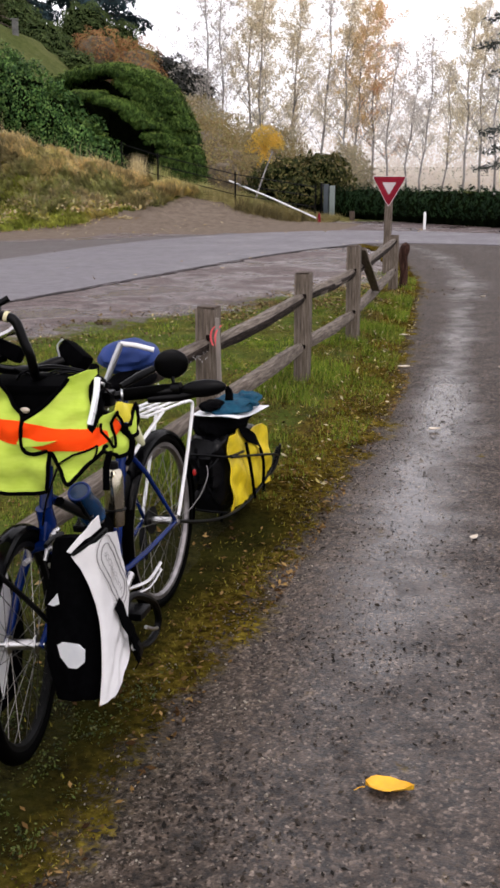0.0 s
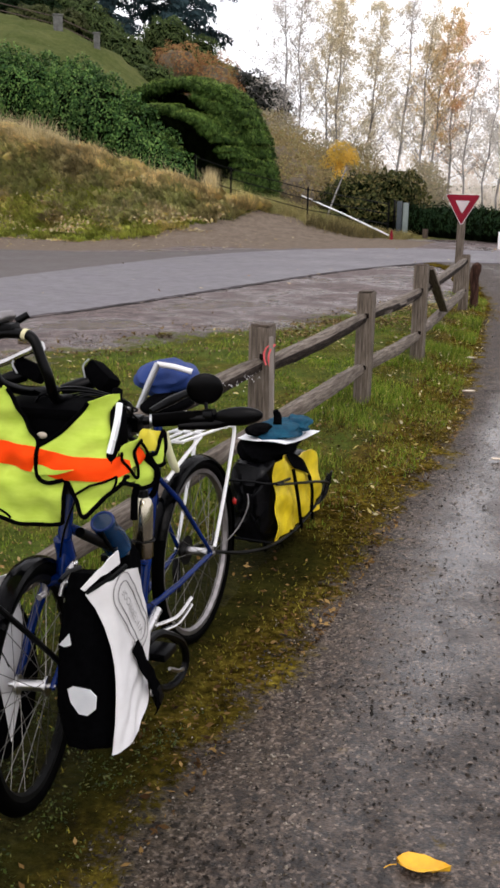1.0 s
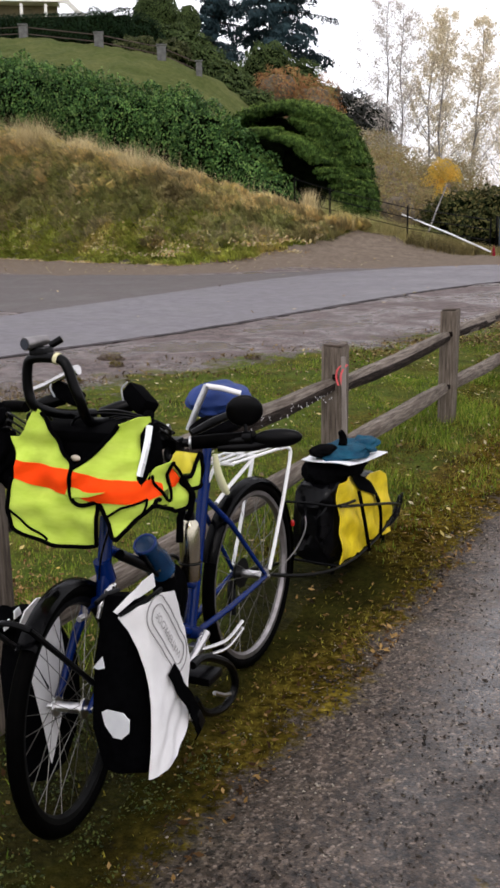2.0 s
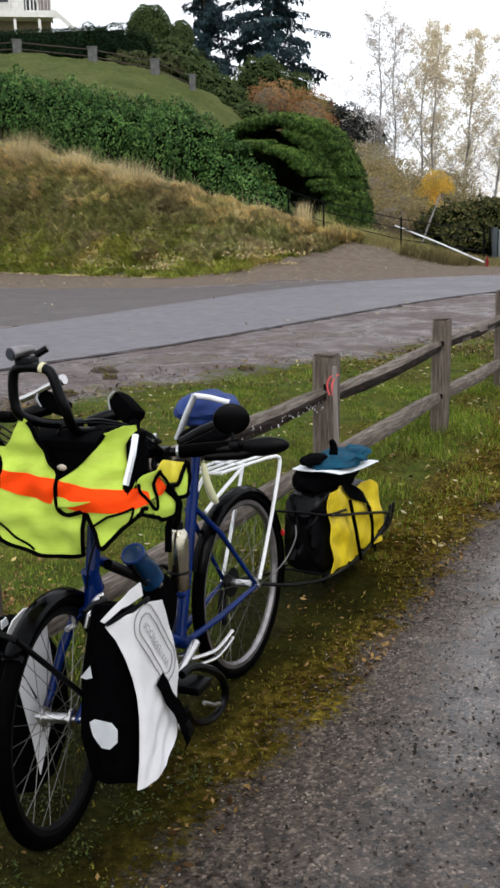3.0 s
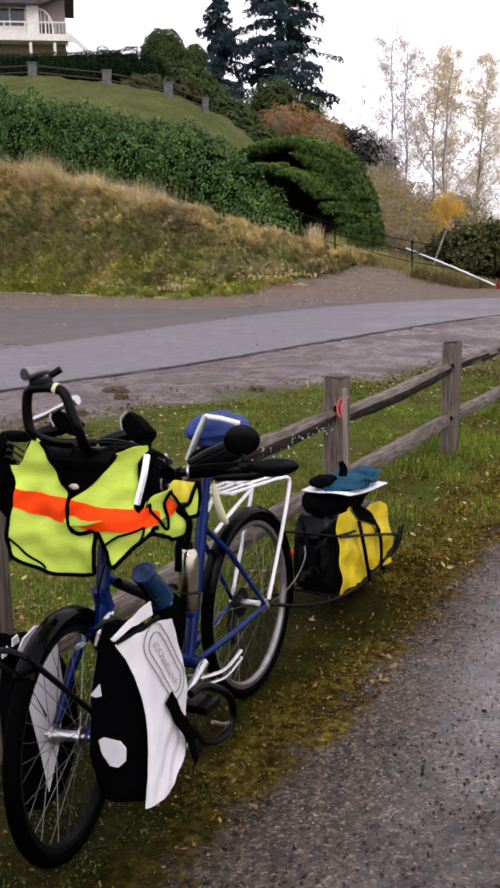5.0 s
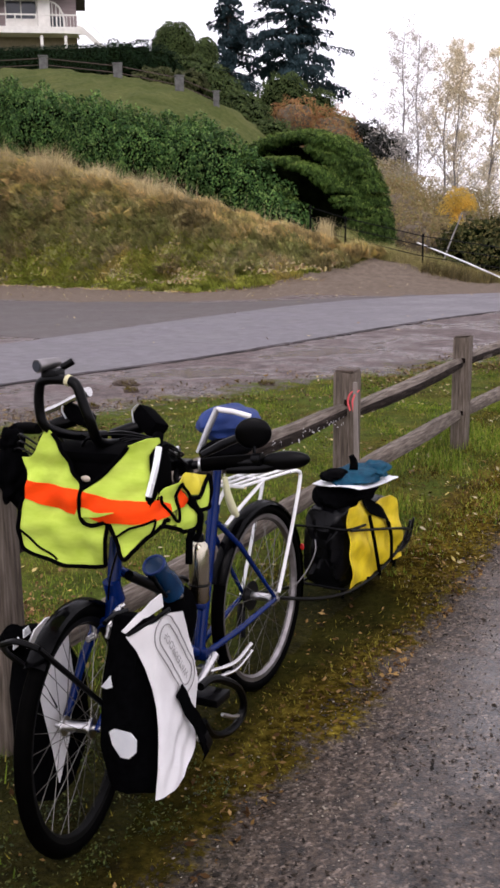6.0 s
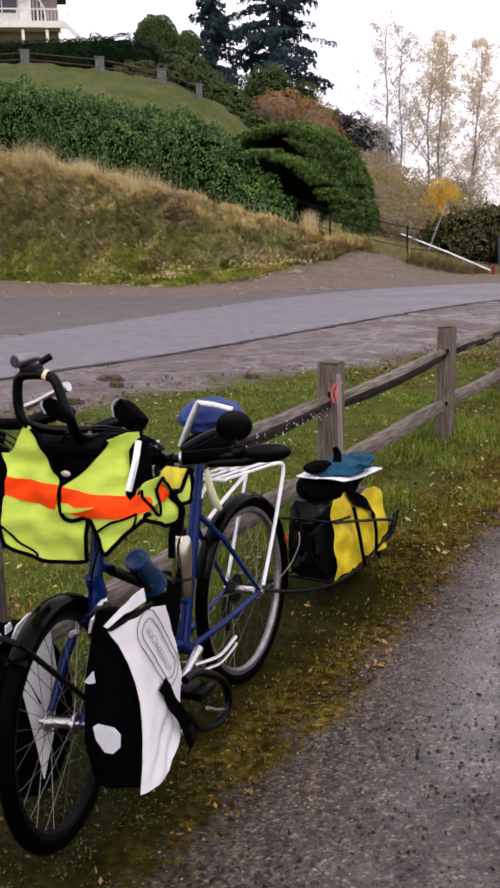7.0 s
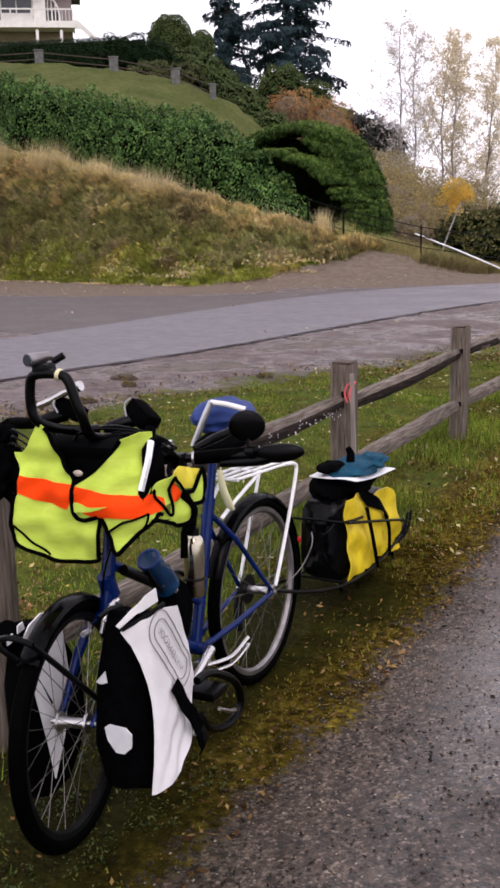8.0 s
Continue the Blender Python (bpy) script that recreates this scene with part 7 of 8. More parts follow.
    for s in (-1, 1):
        rod("rack_strut", [(-0.15, s * 0.064, 0.738), (-0.205, s * 0.07, 0.73), (-0.215, s * 0.072, 0.69), (-0.1, s * 0.072, 0.49), (-0.01, s * 0.07, 0.345)], 0.0065, WHITE_PAINT, e, smooth=4)
        rod("rack_stay", [(0.27, s * 0.03, 0.655), (0.2, s * 0.04, 0.69), (0.06, s * 0.062, 0.752)], 0.0065, WHITE_PAINT, e, smooth=3)
    rod("cable_sleeve", [(0.26, 0.03, 0.81), (0.255, 0.034, 0.755), (0.235, 0.04, 0.70), (0.215, 0.042, 0.675)], [0.008, 0.012, 0.0135, 0.009], mat("cream_sleeve", [(0.55, 0.55, 0.32), (0.65, 0.63, 0.4)], 8, 0.6), e, "crumpled cream cable sleeve", 10, 3)
    ball("tail_reflector", (-0.275, 0.045, 0.43), (0.005, 0.008, 0.013), TAIL_RED, e, "red rear reflector")
    # front low rack
    rod("front_rack_strut", [(1.045, 0.085, 0.40), (1.15, 0.085, 0.51), (1.25, 0.062, 0.628)], 0.0075, BLACK, e, "black front rack strut", 8, 3)
    rod("front_rack_strut", [(1.03, -0.085, 0.36), (1.09, -0.085, 0.47), (1.2, -0.072, 0.575), (1.26, -0.035, 0.628)], 0.0075, BLACK, e, "black front rack strut", 8, 3)
    rod("front_rack_hoop", [(1.25, 0.062, 0.628), (1.272, 0.02, 0.648), (1.26, -0.035, 0.628)], 0.008, BLACK, e, "", 8, 4)
    rod("brake_cable", [(0.74, 0.1, 0.92), (0.9, 0.12, 0.88), (0.92, 0.05, 0.72), (0.895, 0.01, 0.62)], 0.003, BLACK, e, "", 6, 6)
    rod("brake_cable", [(0.74, -0.1, 0.93), (0.88, -0.1, 0.86), (0.87, -0.03, 0.74), (0.6, 0.01, 0.52)], 0.003, BLACK, e, "", 6, 6)
    for pts in ([(0.70, 0.16, 0.95), (0.86, 0.14, 1.05), (0.95, 0.02, 1.06), (0.9, -0.02, 0.95)], [(0.72, -0.2, 0.97), (0.88, -0.12, 1.06), (0.93, 0.03, 1.055), (0.86, 0.1, 0.96)], [(0.69, 0.13, 0.95), (0.80, 0.18, 1.02), (0.84, 0.06, 1.06), (0.80, -0.08, 1.03)]):
        rod("bar_cable", pts, 0.0035, BLACK, e, "", 6, 6)
    rod("brake_hood", [(0.68, 0.11, 0.945), (0.73, 0.1, 0.965), (0.76, 0.12, 0.955)], [0.018, 0.02, 0.012], BLACK, e, "", 10, 3)
    pump = rod("frame_pump", [(0.82, 0.03, 0.665), (0.72, 0.032, 0.605), (0.62, 0.034, 0.545)], 0.0145, BLACK, e, "black frame pump", 10)
    rod("pump_barrel", [(0.67, 0.05, 0.578), (0.6, 0.05, 0.535)], 0.009, CHROME, pump, "silver pump barrel", 8)
    return e


bicycle()
# things carried on the bicycle
e = thing("steel_bottle", BIKE @ pose(0.468, 0.035, 0.47, 0, -5, 0), "brushed steel water bottle in a frame cage", "bottle")
bm = bmesh.new()
tube(bm, [(0, 0, 0), (0, 0, 0.006), (0, 0, 0.16), (0, 0, 0.178), (0, 0, 0.186)], [0.026, 0.031, 0.031, 0.026, 0.018], 20)
part("bottle_body", bm, mat("brushed_steel", [(0.42, 0.38, 0.29), (0.62, 0.57, 0.46)], 12, 0.22, 1.0, 0.1, stretch=(1, 1, 0.2), gloss_var=0.06), e)
bm = bmesh.new()
tube(bm, [(0, 0, 0.186), (0, 0, 0.206), (0, 0, 0.212)], [0.017, 0.016, 0.01], 14)
part("cap", bm, BLACK, e)
for z in (0.055,):
    bm = bmesh.new()
    torus(bm, (0, 0, z), (0, 0, 1), 0.034, 0.0028, 28, 6)
    part("cage_ring", bm, BLACK, e)
rod("strap", [(0.06, 0.0, 0.13), (0.055, 0.0, 0.2), (0.03, 0.01, 0.27)], 0.011, BLACK_CLOTH, e, "hanging black strap")
e = thing("frame_pouch", BIKE @ pose(0.55, 0.015, 0.455, 0, 20, 0), "black cloth pouch strapped inside the bicycle frame", "pouch")
ball("pouch_body", (0, 0, 0), (0.075, 0.036, 0.1), BLACK_CLOTH, e, "", 0.1)
rod("pouch_strap", [(0.0, -0.028, 0.06), (0.0, -0.022, 0.098), (0.0, 0.022, 0.098), (0.0, 0.028, 0.06)], 0.004, BLACK, e, "", 6, 3)
e = thing("blue_bottle", BIKE @ pose(0.655, 0.03, 0.603, 0, 38, 0) @ Matrix.Diagonal((1, 1, 0.82, 1)), "dark blue plastic bottle on the frame tube", "bottle")
bm = bmesh.new()
tube(bm, [(0, 0, -0.085), (0, 0, -0.079), (0, 0, -0.01), (0, 0, 0.015), (0, 0, 0.035), (0, 0, 0.06), (0, 0, 0.075), (0, 0, 0.083)], [0.034, 0.04, 0.04, 0.034, 0.033, 0.033, 0.036, 0.033], 24)
part("bottle_body", bm, BLUE_BOTTLE, e)
bm = bmesh.new()
torus(bm, (0, 0, 0.083), (0, 0, 1), 0.031, 0.004, 28, 8)
part("lid_rim", bm, NAVY, e)
rod("lid_strap", [(0.034, 0.01, 0.08), (0.046, 0.02, 0.03), (0.042, 0.02, -0.03)], 0.006, BLACK, e, "dark strap over the lid", 8, 4)
e = thing("blue_bundle", BIKE @ pose(0.09, -0.035, 0.95), "rolled blue rain cover tied on the saddle", "bundle")
ball("roll", (0, 0, 0), (0.1, 0.105, 0.06), NAVY, e, "", 0.07)
rod("silver_tube", [(0.16, -0.03, -0.07), (0.14, 0.0, 0.01), (0.125, 0.025, 0.068)], 0.0105, STEEL, e, "grey bent metal tube", 10)
rod("silver_tube", [(0.125, 0.022, 0.066), (0.11, 0.07, 0.058), (0.09, 0.125, 0.04)], 0.009, SIGN_WHITE, e, "white tube end", 10)

# handlebar bag and vest
e = thing("handlebar_bag", BIKE, "black handlebar bag hung before the bars", "bag")
bm = bmesh.new()
box(bm, (0.83, -0.105, 0.87), (1.0, 0.20, 1.02), 0.03)
part("bag_body", bm, BLACK_CLOTH, e)
bm = bmesh.new()
box(bm, (0.835, -0.10, 1.01), (1.0, 0.195, 1.04), 0.014)
part("lid", bm, BLACK_CLOTH, e)
rod("strap", [(0.93, 0.22, 1.075), (0.98, 0.238, 1.03), (0.99, 0.24, 0.97), (1.02, 0.232, 0.915)], [0.014, 0.014, 0.014, 0.012], BLACK_CLOTH, e, "black shoulder strap", 8, 3)
rod("reflective_strip", [(0.975, 0.247, 1.055), (1.0, 0.25, 1.01), (1.02, 0.238, 0.945)], 0.0085, REFLECT, e, "silver reflective strip", 6, 3)
ball("map_scrap", (1.012, 0.055, 0.975), (0.006, 0.014, 0.008), LEAF_PALE, e, "pale crumpled scrap")


def vest_at(out):
    def warp(a, z):
        w = 0.007 * math.sin(a * 19 + z * 13) + 0.004 * math.sin(z * 62 + a * 14) + 0.0025 * math.sin(z * 110 - a * 25) + 0.003 * math.sin(a * 57 - z * 20)
        w += 0.0025 * math.sin(46 * (0.45 * a + 0.9 * z) + 3.5 * math.sin(a * 11)) + 0.003 * math.sin(88 * (0.8 * a - 0.5 * z) + 2 * math.sin(z * 23))
        bulge = 0.02 * math.sin(max(0, min(1, (1.0 - z) / 0.25)) * 3.14)
        o = out + w + bulge
        a = a if a < 0.25 else 0.25 + (a - 0.25) * 0.72
        k = (a - 0.2) / 0.05
        if k <= 0:
            return Vector((1.02 + o, a, z))
        if k < 1:
            t = k * math.pi / 2
            return Vector((1.02 - 0.032 + (0.032 + o) * math.cos(t), 0.2 + (0.032 + o) * math.sin(t), z))
        return Vector((0.988 - (a - 0.25), 0.232 + o, z))
    return warp


def vest():
    e = thing("safety_vest", BIKE, "fluorescent lime safety vest with orange band, draped over the handlebar bag", "vest")

    def panel(name, pts, material, out, label=""):
        bm = bmesh.new()
        sheet(bm, pts, 0.002, vest_at(out))
        part(name, bm, material, e, label)

    def piping(pts, out, r=0.0055):
        bm = bmesh.new()
        w = vest_at(out)
        tube(bm, [w(p.x, p.y) for p in bend([(*p, 0) for p in pts], 8)], r, 7)
        part("piping", bm, BLACK_CLOTH, e, "black edging tape")
    panel("shoulder_panel", [(-0.137, 1.019), (-0.11, 1.02), (-0.085, 1.04), (-0.05, 1.093), (-0.03, 1.095), (-0.017, 1.087), (0.02, 1.02), (0.057, 0.965), (0.056, 0.949), (-0.112, 0.962)], VEST_LIME, 0.0)
    panel("shoulder_panel", [(0.06, 0.96), (0.114, 0.992), (0.16, 1.035), (0.187, 1.064), (0.24, 1.08), (0.29, 1.075), (0.30, 1.03), (0.25, 0.94), (0.24, 0.928), (0.172, 0.930), (0.06, 0.948)], VEST_LIME, 0.0)
    panel("orange_band", [(-0.11, 0.965), (0.057, 0.951), (0.05, 0.890), (-0.033, 0.900), (-0.118, 0.920)], VEST_ORANGE, 0.003, "fluorescent orange band")
    panel("orange_band", [(0.058, 0.951), (0.172, 0.934), (0.24, 0.932), (0.33, 0.905), (0.32, 0.879), (0.25, 0.884), (0.136, 0.878), (0.051, 0.894)], VEST_ORANGE, 0.003, "fluorescent orange band")
    panel("lower_panel", [(-0.118, 0.922), (-0.033, 0.902), (0.05, 0.894), (0.128, 0.878), (0.114, 0.804), (0.10, 0.772), (0.086, 0.758), (0.003, 0.752), (-0.06, 0.762), (-0.114, 0.781), (-0.138, 0.801), (-0.127, 0.904)], VEST_LIME, -0.001)
    panel("lower_panel", [(0.128, 0.880), (0.25, 0.886), (0.32, 0.880), (0.36, 0.85), (0.3, 0.855), (0.255, 0.872), (0.218, 0.84), (0.195, 0.806), (0.172, 0.797), (0.145, 0.85)], VEST_LIME, -0.002)
    panel("fold", [(0.05, 0.912), (0.10, 0.905), (0.16, 0.908), (0.12, 0.896), (0.06, 0.885), (0.04, 0.893)], VEST_LIME, 0.006)
    panel("side_panel", [(0.255, 0.937), (0.31, 0.95), (0.365, 0.957), (0.36, 0.89), (0.32, 0.885)], VEST_LIME, 0.001)
    panel("orange_patch", [(0.37, 0.94), (0.425, 0.898), (0.40, 0.886), (0.362, 0.89)], VEST_ORANGE, 0.005, "fluorescent orange patch")
    panel("side_panel", [(0.365, 0.957), (0.43, 0.968), (0.585, 0.936), (0.51, 0.902), (0.43, 0.912), (0.38, 0.938)], VEST_AMBER, -0.002, "amber-tinted inner side of the vest")
    panel("side_panel", [(0.425, 0.9), (0.45, 0.858), (0.447, 0.829), (0.40, 0.824), (0.335, 0.842), (0.36, 0.889)], VEST_LIME, 0.0)
    panel("side_panel", [(0.585, 0.936), (0.575, 0.875), (0.53, 0.862), (0.475, 0.862), (0.5, 0.9)], VEST_LIME, 0.0)
    piping([(-0.017, 1.09), (0.02, 1.022), (0.058, 0.958), (0.052, 0.9), (0.058, 0.872), (0.085, 0.868), (0.128, 0.88)], 0.006)
    piping([(0.06, 0.955), (0.114, 0.988), (0.16, 1.03), (0.187, 1.062)], 0.004)
    piping([(-0.127, 0.92), (-0.14, 0.85), (-0.138, 0.801), (-0.114, 0.781), (-0.06, 0.762), (0.003, 0.75), (0.086, 0.756), (0.102, 0.772), (0.116, 0.804), (0.13, 0.878)], 0.002)
    piping([(0.13, 0.878), (0.147, 0.845), (0.172, 0.795), (0.195, 0.805), (0.22, 0.842), (0.26, 0.874), (0.30, 0.87)], 0.002)
    piping([(0.155, 0.845), (0.2, 0.872), (0.235, 0.888)], 0.006, 0.003)
    piping([(0.235, 0.888), (0.225, 0.85), (0.2, 0.812)], 0.006, 0.003)
    piping([(-0.132, 0.84), (-0.09, 0.80), (-0.04, 0.765)], 0.004, 0.003)
    piping([(0.255, 0.937), (0.30, 0.895), (0.345, 0.862), (0.362, 0.95), (0.43, 0.905)], 0.008, 0.004)
    piping([(0.24, 0.868), (0.29, 0.855), (0.34, 0.84), (0.40, 0.822), (0.45, 0.83), (0.455, 0.86), (0.425, 0.9), (0.50, 0.9), (0.58, 0.94)], 0.007)
    piping([(0.585, 0.936), (0.575, 0.875), (0.53, 0.86), (0.475, 0.862)], 0.006)
    piping([(0.43, 0.905), (0.455, 0.84), (0.45, 0.79)], 0.012, 0.008)


vest()


def pannier(s):
    """A white and black roll-top pannier on the low rack; s: its side."""
    e = thing("pannier", BIKE @ pose(0 if s > 0 else 0.06, 0, 0 if s > 0 else -0.045), "white and black waterproof roll-top pannier on the front rack", "pannier", "front panniers")
    bm = bmesh.new()
    prof = [(1.005, 0.58), (1.055, 0.47), (1.085, 0.3), (1.055, 0.18), (0.99, 0.15), (0.91, 0.16), (0.855, 0.22), (0.82, 0.32), (0.82, 0.44), (0.87, 0.53), (0.93, 0.61), (0.985, 0.62)]
    ys = [(0.085, 0.93), (0.095, 1.0), (0.14, 1.015), (0.172, 1.0), (0.2, 0.95)]
    rings = []
    for (y, k), lim in zip(ys, (2, 2, 1.09, 1.04, 0.98)):
        rings.append([bm.verts.new((min(0.975 + (x - 0.975) * k, lim), s * y, 0.40 + (z - 0.40) * k)) for x, z in prof])
    for a, b in zip(rings, rings[1:]):
        for i in range(12):
            bm.faces.new((a[i], a[(i + 1) % 12], b[(i + 1) % 12], b[i]))
    bm.faces.new(rings[0]), bm.faces.new(rings[-1])
    bmesh.ops.recalc_face_normals(bm, faces=bm.faces[:])
    bmesh.ops.subdivide_edges(bm, edges=[x for x in bm.edges if x.calc_length() > 0.05], cuts=2, use_grid_fill=True)
    part("bag_body", bm, BLACK_CLOTH, e, "black rear and base")

    def on_side(out):
        return lambda a, z: Vector((a - 0.5 * max(0, a - 1.0), s * (-0.3 * max(0, a - 1.0) + 0.205 + out + 0.012 * math.sin(max(0, min(1, (a - 0.82) / 0.28)) * 3.14) + max(0.2, min(1, (0.45 - z) / 0.2)) * max(0, min(1, (1.02 - a) / 0.08)) * (0.005 * math.sin(z * 31 + a * 17) + 0.0035 * math.sin(a * 60 - z * 25) + 0.0035 * math.sin(z * 58 + a * 90)) - 0.09 * max(0, 0.24 - z)), z))
    bm = bmesh.new()
    if s < 0:
        sheet(bm, [(1.05, 0.56), (0.97, 0.59), (0.9, 0.58), (0.89, 0.45), (0.93, 0.3), (0.985, 0.2), (1.0, 0.3), (1.03, 0.45)], 0.003, lambda a, z: Vector((a, s * 0.082, z)))
        part("white_panel", bm, WHITE_VINYL, e, "creased white coated panel")
        bm = bmesh.new()
        sheet(bm, [(1.05, 0.598), (1.02, 0.636), (0.975, 0.652), (0.93, 0.642), (0.95, 0.602), (1.0, 0.585)], 0.004, lambda a, z: Vector((a, s * (0.088 + 0.12 * (0.66 - z)), z)))
        part("roll_top", bm, WHITE_VINYL, e, "white rolled closure")
        rod("top_roll", [(1.085, s * 0.1, 0.648), (1.05, s * 0.14, 0.61), (1.0, s * 0.19, 0.58)], [0.026, 0.032, 0.03], BLACK_CLOTH, e, "black rolled top", 12, 3)
        for x, z in ((1.075, 0.655), (1.115, 0.64)):
            bm = bmesh.new()
            sheet(bm, [(x - 0.014, z - 0.008), (x + 0.014, z - 0.012), (x + 0.012, z + 0.008), (x - 0.008, z + 0.012)], 0.003, lambda a, b: Vector((a, s * 0.068, b)))
            part("reflector_patch", bm, REFLECT, e, "small silver reflector")
        return e
    sheet(bm, [(1.118, 0.6), (1.03, 0.618), (0.93, 0.622), (0.862, 0.602), (0.812, 0.478), (0.8, 0.385), (0.812, 0.3), (0.838, 0.24), (0.868, 0.2), (0.905, 0.165), (0.955, 0.152), (1.035, 0.152), (1.03, 0.2), (1.025, 0.25), (1.018, 0.3), (1.014, 0.35), (1.016, 0.4), (1.027, 0.45), (1.05, 0.508), (1.08, 0.56)], 0.003, on_side(0.003))
    part("white_panel", bm, WHITE_VINYL, e, "creased white coated panel")
    bm = bmesh.new()
    sheet(bm, [(1.122, 0.614), (1.04, 0.645), (0.975, 0.664), (0.925, 0.668), (0.925, 0.634), (1.02, 0.632), (1.108, 0.606)], 0.004, lambda a, z: Vector((a - 0.5 * max(0, a - 1.0), s * (0.192 - 0.3 * max(0, a - 1.0) + (0.68 - z) * 0.1), z)))
    part("roll_top", bm, WHITE_VINYL, e, "white rolled closure")
    bm = bmesh.new()
    tube(bm, [(1.06, s * 0.178, 0.606), (1.0, s * 0.21, 0.622), (0.925, s * 0.216, 0.63)], 0.006, 6)
    part("closure_bar", bm, BLACK, e)
    bm = bmesh.new()
    sheet(bm, [(0.137, 0.362), (0.152, 0.372), (0.2, 0.37), (0.216, 0.355), (0.211, 0.32), (0.187, 0.298), (0.163, 0.298), (0.142, 0.328)], 0.002, lambda a, z: Vector((1.094 - abs(z - 0.36) * 0.05, s * (a - 0.008), z)))
    part("reflector_patch", bm, REFLECT, e, "silver-white hexagonal reflector")
    bm = bmesh.new()
    sheet(bm, [(0.095, 0.472), (0.125, 0.505), (0.128, 0.475), (0.11, 0.468)], 0.002, lambda a, z: Vector((1.083, s * (a + 0.012), z)))
    part("reflector_patch", bm, REFLECT, e, "small silver reflector")
    for nm, x0, z0, x1, z1, w, y0 in (("strap", 0.925, 0.415, 0.785, 0.185, 0.019, 0.229), ("strap_tail", 0.86, 0.3, 0.815, 0.165, 0.01, 0.236)):
        bm = bmesh.new()
        d2 = Vector((x1 - x0, z1 - z0)).normalized()
        n2 = Vector((-d2.y, d2.x))
        rows = []
        for i in range(12):
            t = i / 11
            o = y0 + 0.012 * math.sin(t * 3.1) - 0.012 * t + 0.003 * math.sin(t * 17)
            c = Vector((x0, z0)).lerp(Vector((x1, z1)), t) + n2 * 0.006 * math.sin(t * 5)
            rows.append([bm.verts.new((c.x + n2.x * w * k, s * (o + dy), c.y + n2.y * w * k)) for k, dy in ((-1, 0), (1, 0), (1, 0.004), (-1, 0.004))])
        for p, q in zip(rows, rows[1:]):
            for k in range(4):
                bm.faces.new((p[k], p[(k + 1) % 4], q[(k + 1) % 4], q[k]))
        bm.faces.new(rows[0][::-1]), bm.faces.new(rows[-1])
        bmesh.ops.recalc_face_normals(bm, faces=bm.faces[:])
        part(nm, bm, BLACK_CLOTH, e, "black webbing side strap")
    block("buckle", (-0.02, -0.006, -0.028), (0.02, 0.008, 0.028), BLACK, e, 0.005, "black side-release buckle", Matrix.Translation((0.805, s * 0.228, 0.215)) @ pose(0, 0, 0, 0, 30, 0))
    rod("base_edge", [(0.86, s * 0.19, 0.205), (0.9, s * 0.19, 0.16), (0.97, s * 0.19, 0.14)], 0.012, BLACK_CLOTH, e, "black bound base seam", 8, 3)
    ring = bmesh.new()
    torus(ring, (0.845, s * 0.235, 0.25), (0, 1, 0), 0.012, 0.0025, 16, 6)
    part("steel_ring", ring, CHROME, e)
    bm = bmesh.new()
    tube(bm, [(0.9, s * 0.07, 0.6), (0.95, s * 0.067, 0.606), (1.0, s * 0.07, 0.6)], 0.007, 8)
    part("hook_rail", bm, BLACK, e)
    # printed oval and word on the outer side
    up_a, up_b = Vector((0.858, 0.42)), Vector((0.975, 0.592))
    mid, d = (up_a + up_b) / 2, (up_b - up_a)
    L, d = d.length, (up_b - up_a).normalized()
    q = Vector((d.y, -d.x))
    for half, ext in ((0.047, 0.02), (0.03, 0.0)):
        pts = []
        for k in range(40):
            t = 2 * math.pi * k / 40
            reach = L / 2 + ext - half * 0.75
            u = math.cos(t) * half + math.copysign(reach, math.cos(t))
            pts.append(mid + d * u + q * math.sin(t) * half)
        fine = []
        for a, b in zip(pts, pts[1:] + pts[:1]):
            m = max(1, int((b - a).length / 0.008))
            fine += [a.lerp(b, i / m) for i in range(m)]
        pts = [on_side(0.0105)(p.x, p.y) for p in fine]
        bm = bmesh.new()
        tube(bm, pts, 0.0016, 4, True)
        part("printed_outline", bm, GREY_INK, e)
    cu = bpy.data.curves.new("word", "FONT")
    cu.body, cu.size, cu.align_x, cu.align_y = "WATERPROOF", 0.028, "CENTER", "CENTER"
    tmp = bpy.data.objects.new("word", cu)
    me = bpy.data.meshes.new_from_object(tmp)
    bpy.data.objects.remove(tmp)
    for v in me.vertices:
        p = mid + d * v.co.x + q * v.co.y
        v.co = on_side(0.0105)(p.x, p.y)
    me.materials.append(GREY_INK)
    part("printed_word", me, GREY_INK, e, "grey printed word WATERPROOF")
    return e


pannier(1)
pannier(-1)


# ---- trailer ----
TX, TY = -1.2, 4.75
T = pose(TX, TY, 0)
e = thing("bike_trailer", T, "low dark tube trailer hitched behind the bicycle", "trailer")
for s in (-1, 1):
    rod("frame_rail", [(0.1 + s * 0.0, -0.76, 0.33), (0.1 + s * 0.02, -0.4, 0.2), (s * 0.115, -0.02, 0.105), (s * 0.12, 0.3, 0.095), (s * 0.115, 0.58, 0.125), (s * 0.09, 0.8, 0.19)], 0.007, BLACK, e, "", 8, 4) if s > 0 else rod("frame_rail", [(s * 0.02 + 0.04, -0.76, 0.33), (-0.06, -0.4, 0.2), (s * 0.115, -0.02, 0.105), (s * 0.12, 0.3, 0.095), (s * 0.115, 0.58, 0.125), (s * 0.09, 0.8, 0.19)], 0.007, BLACK, e, "", 8, 4)
for y in (0.0, 0.18, 0.36):
    rod("cross_tube", [(-0.125, y, 0.1), (0.125, y, 0.1)], 0.006, BLACK, e)
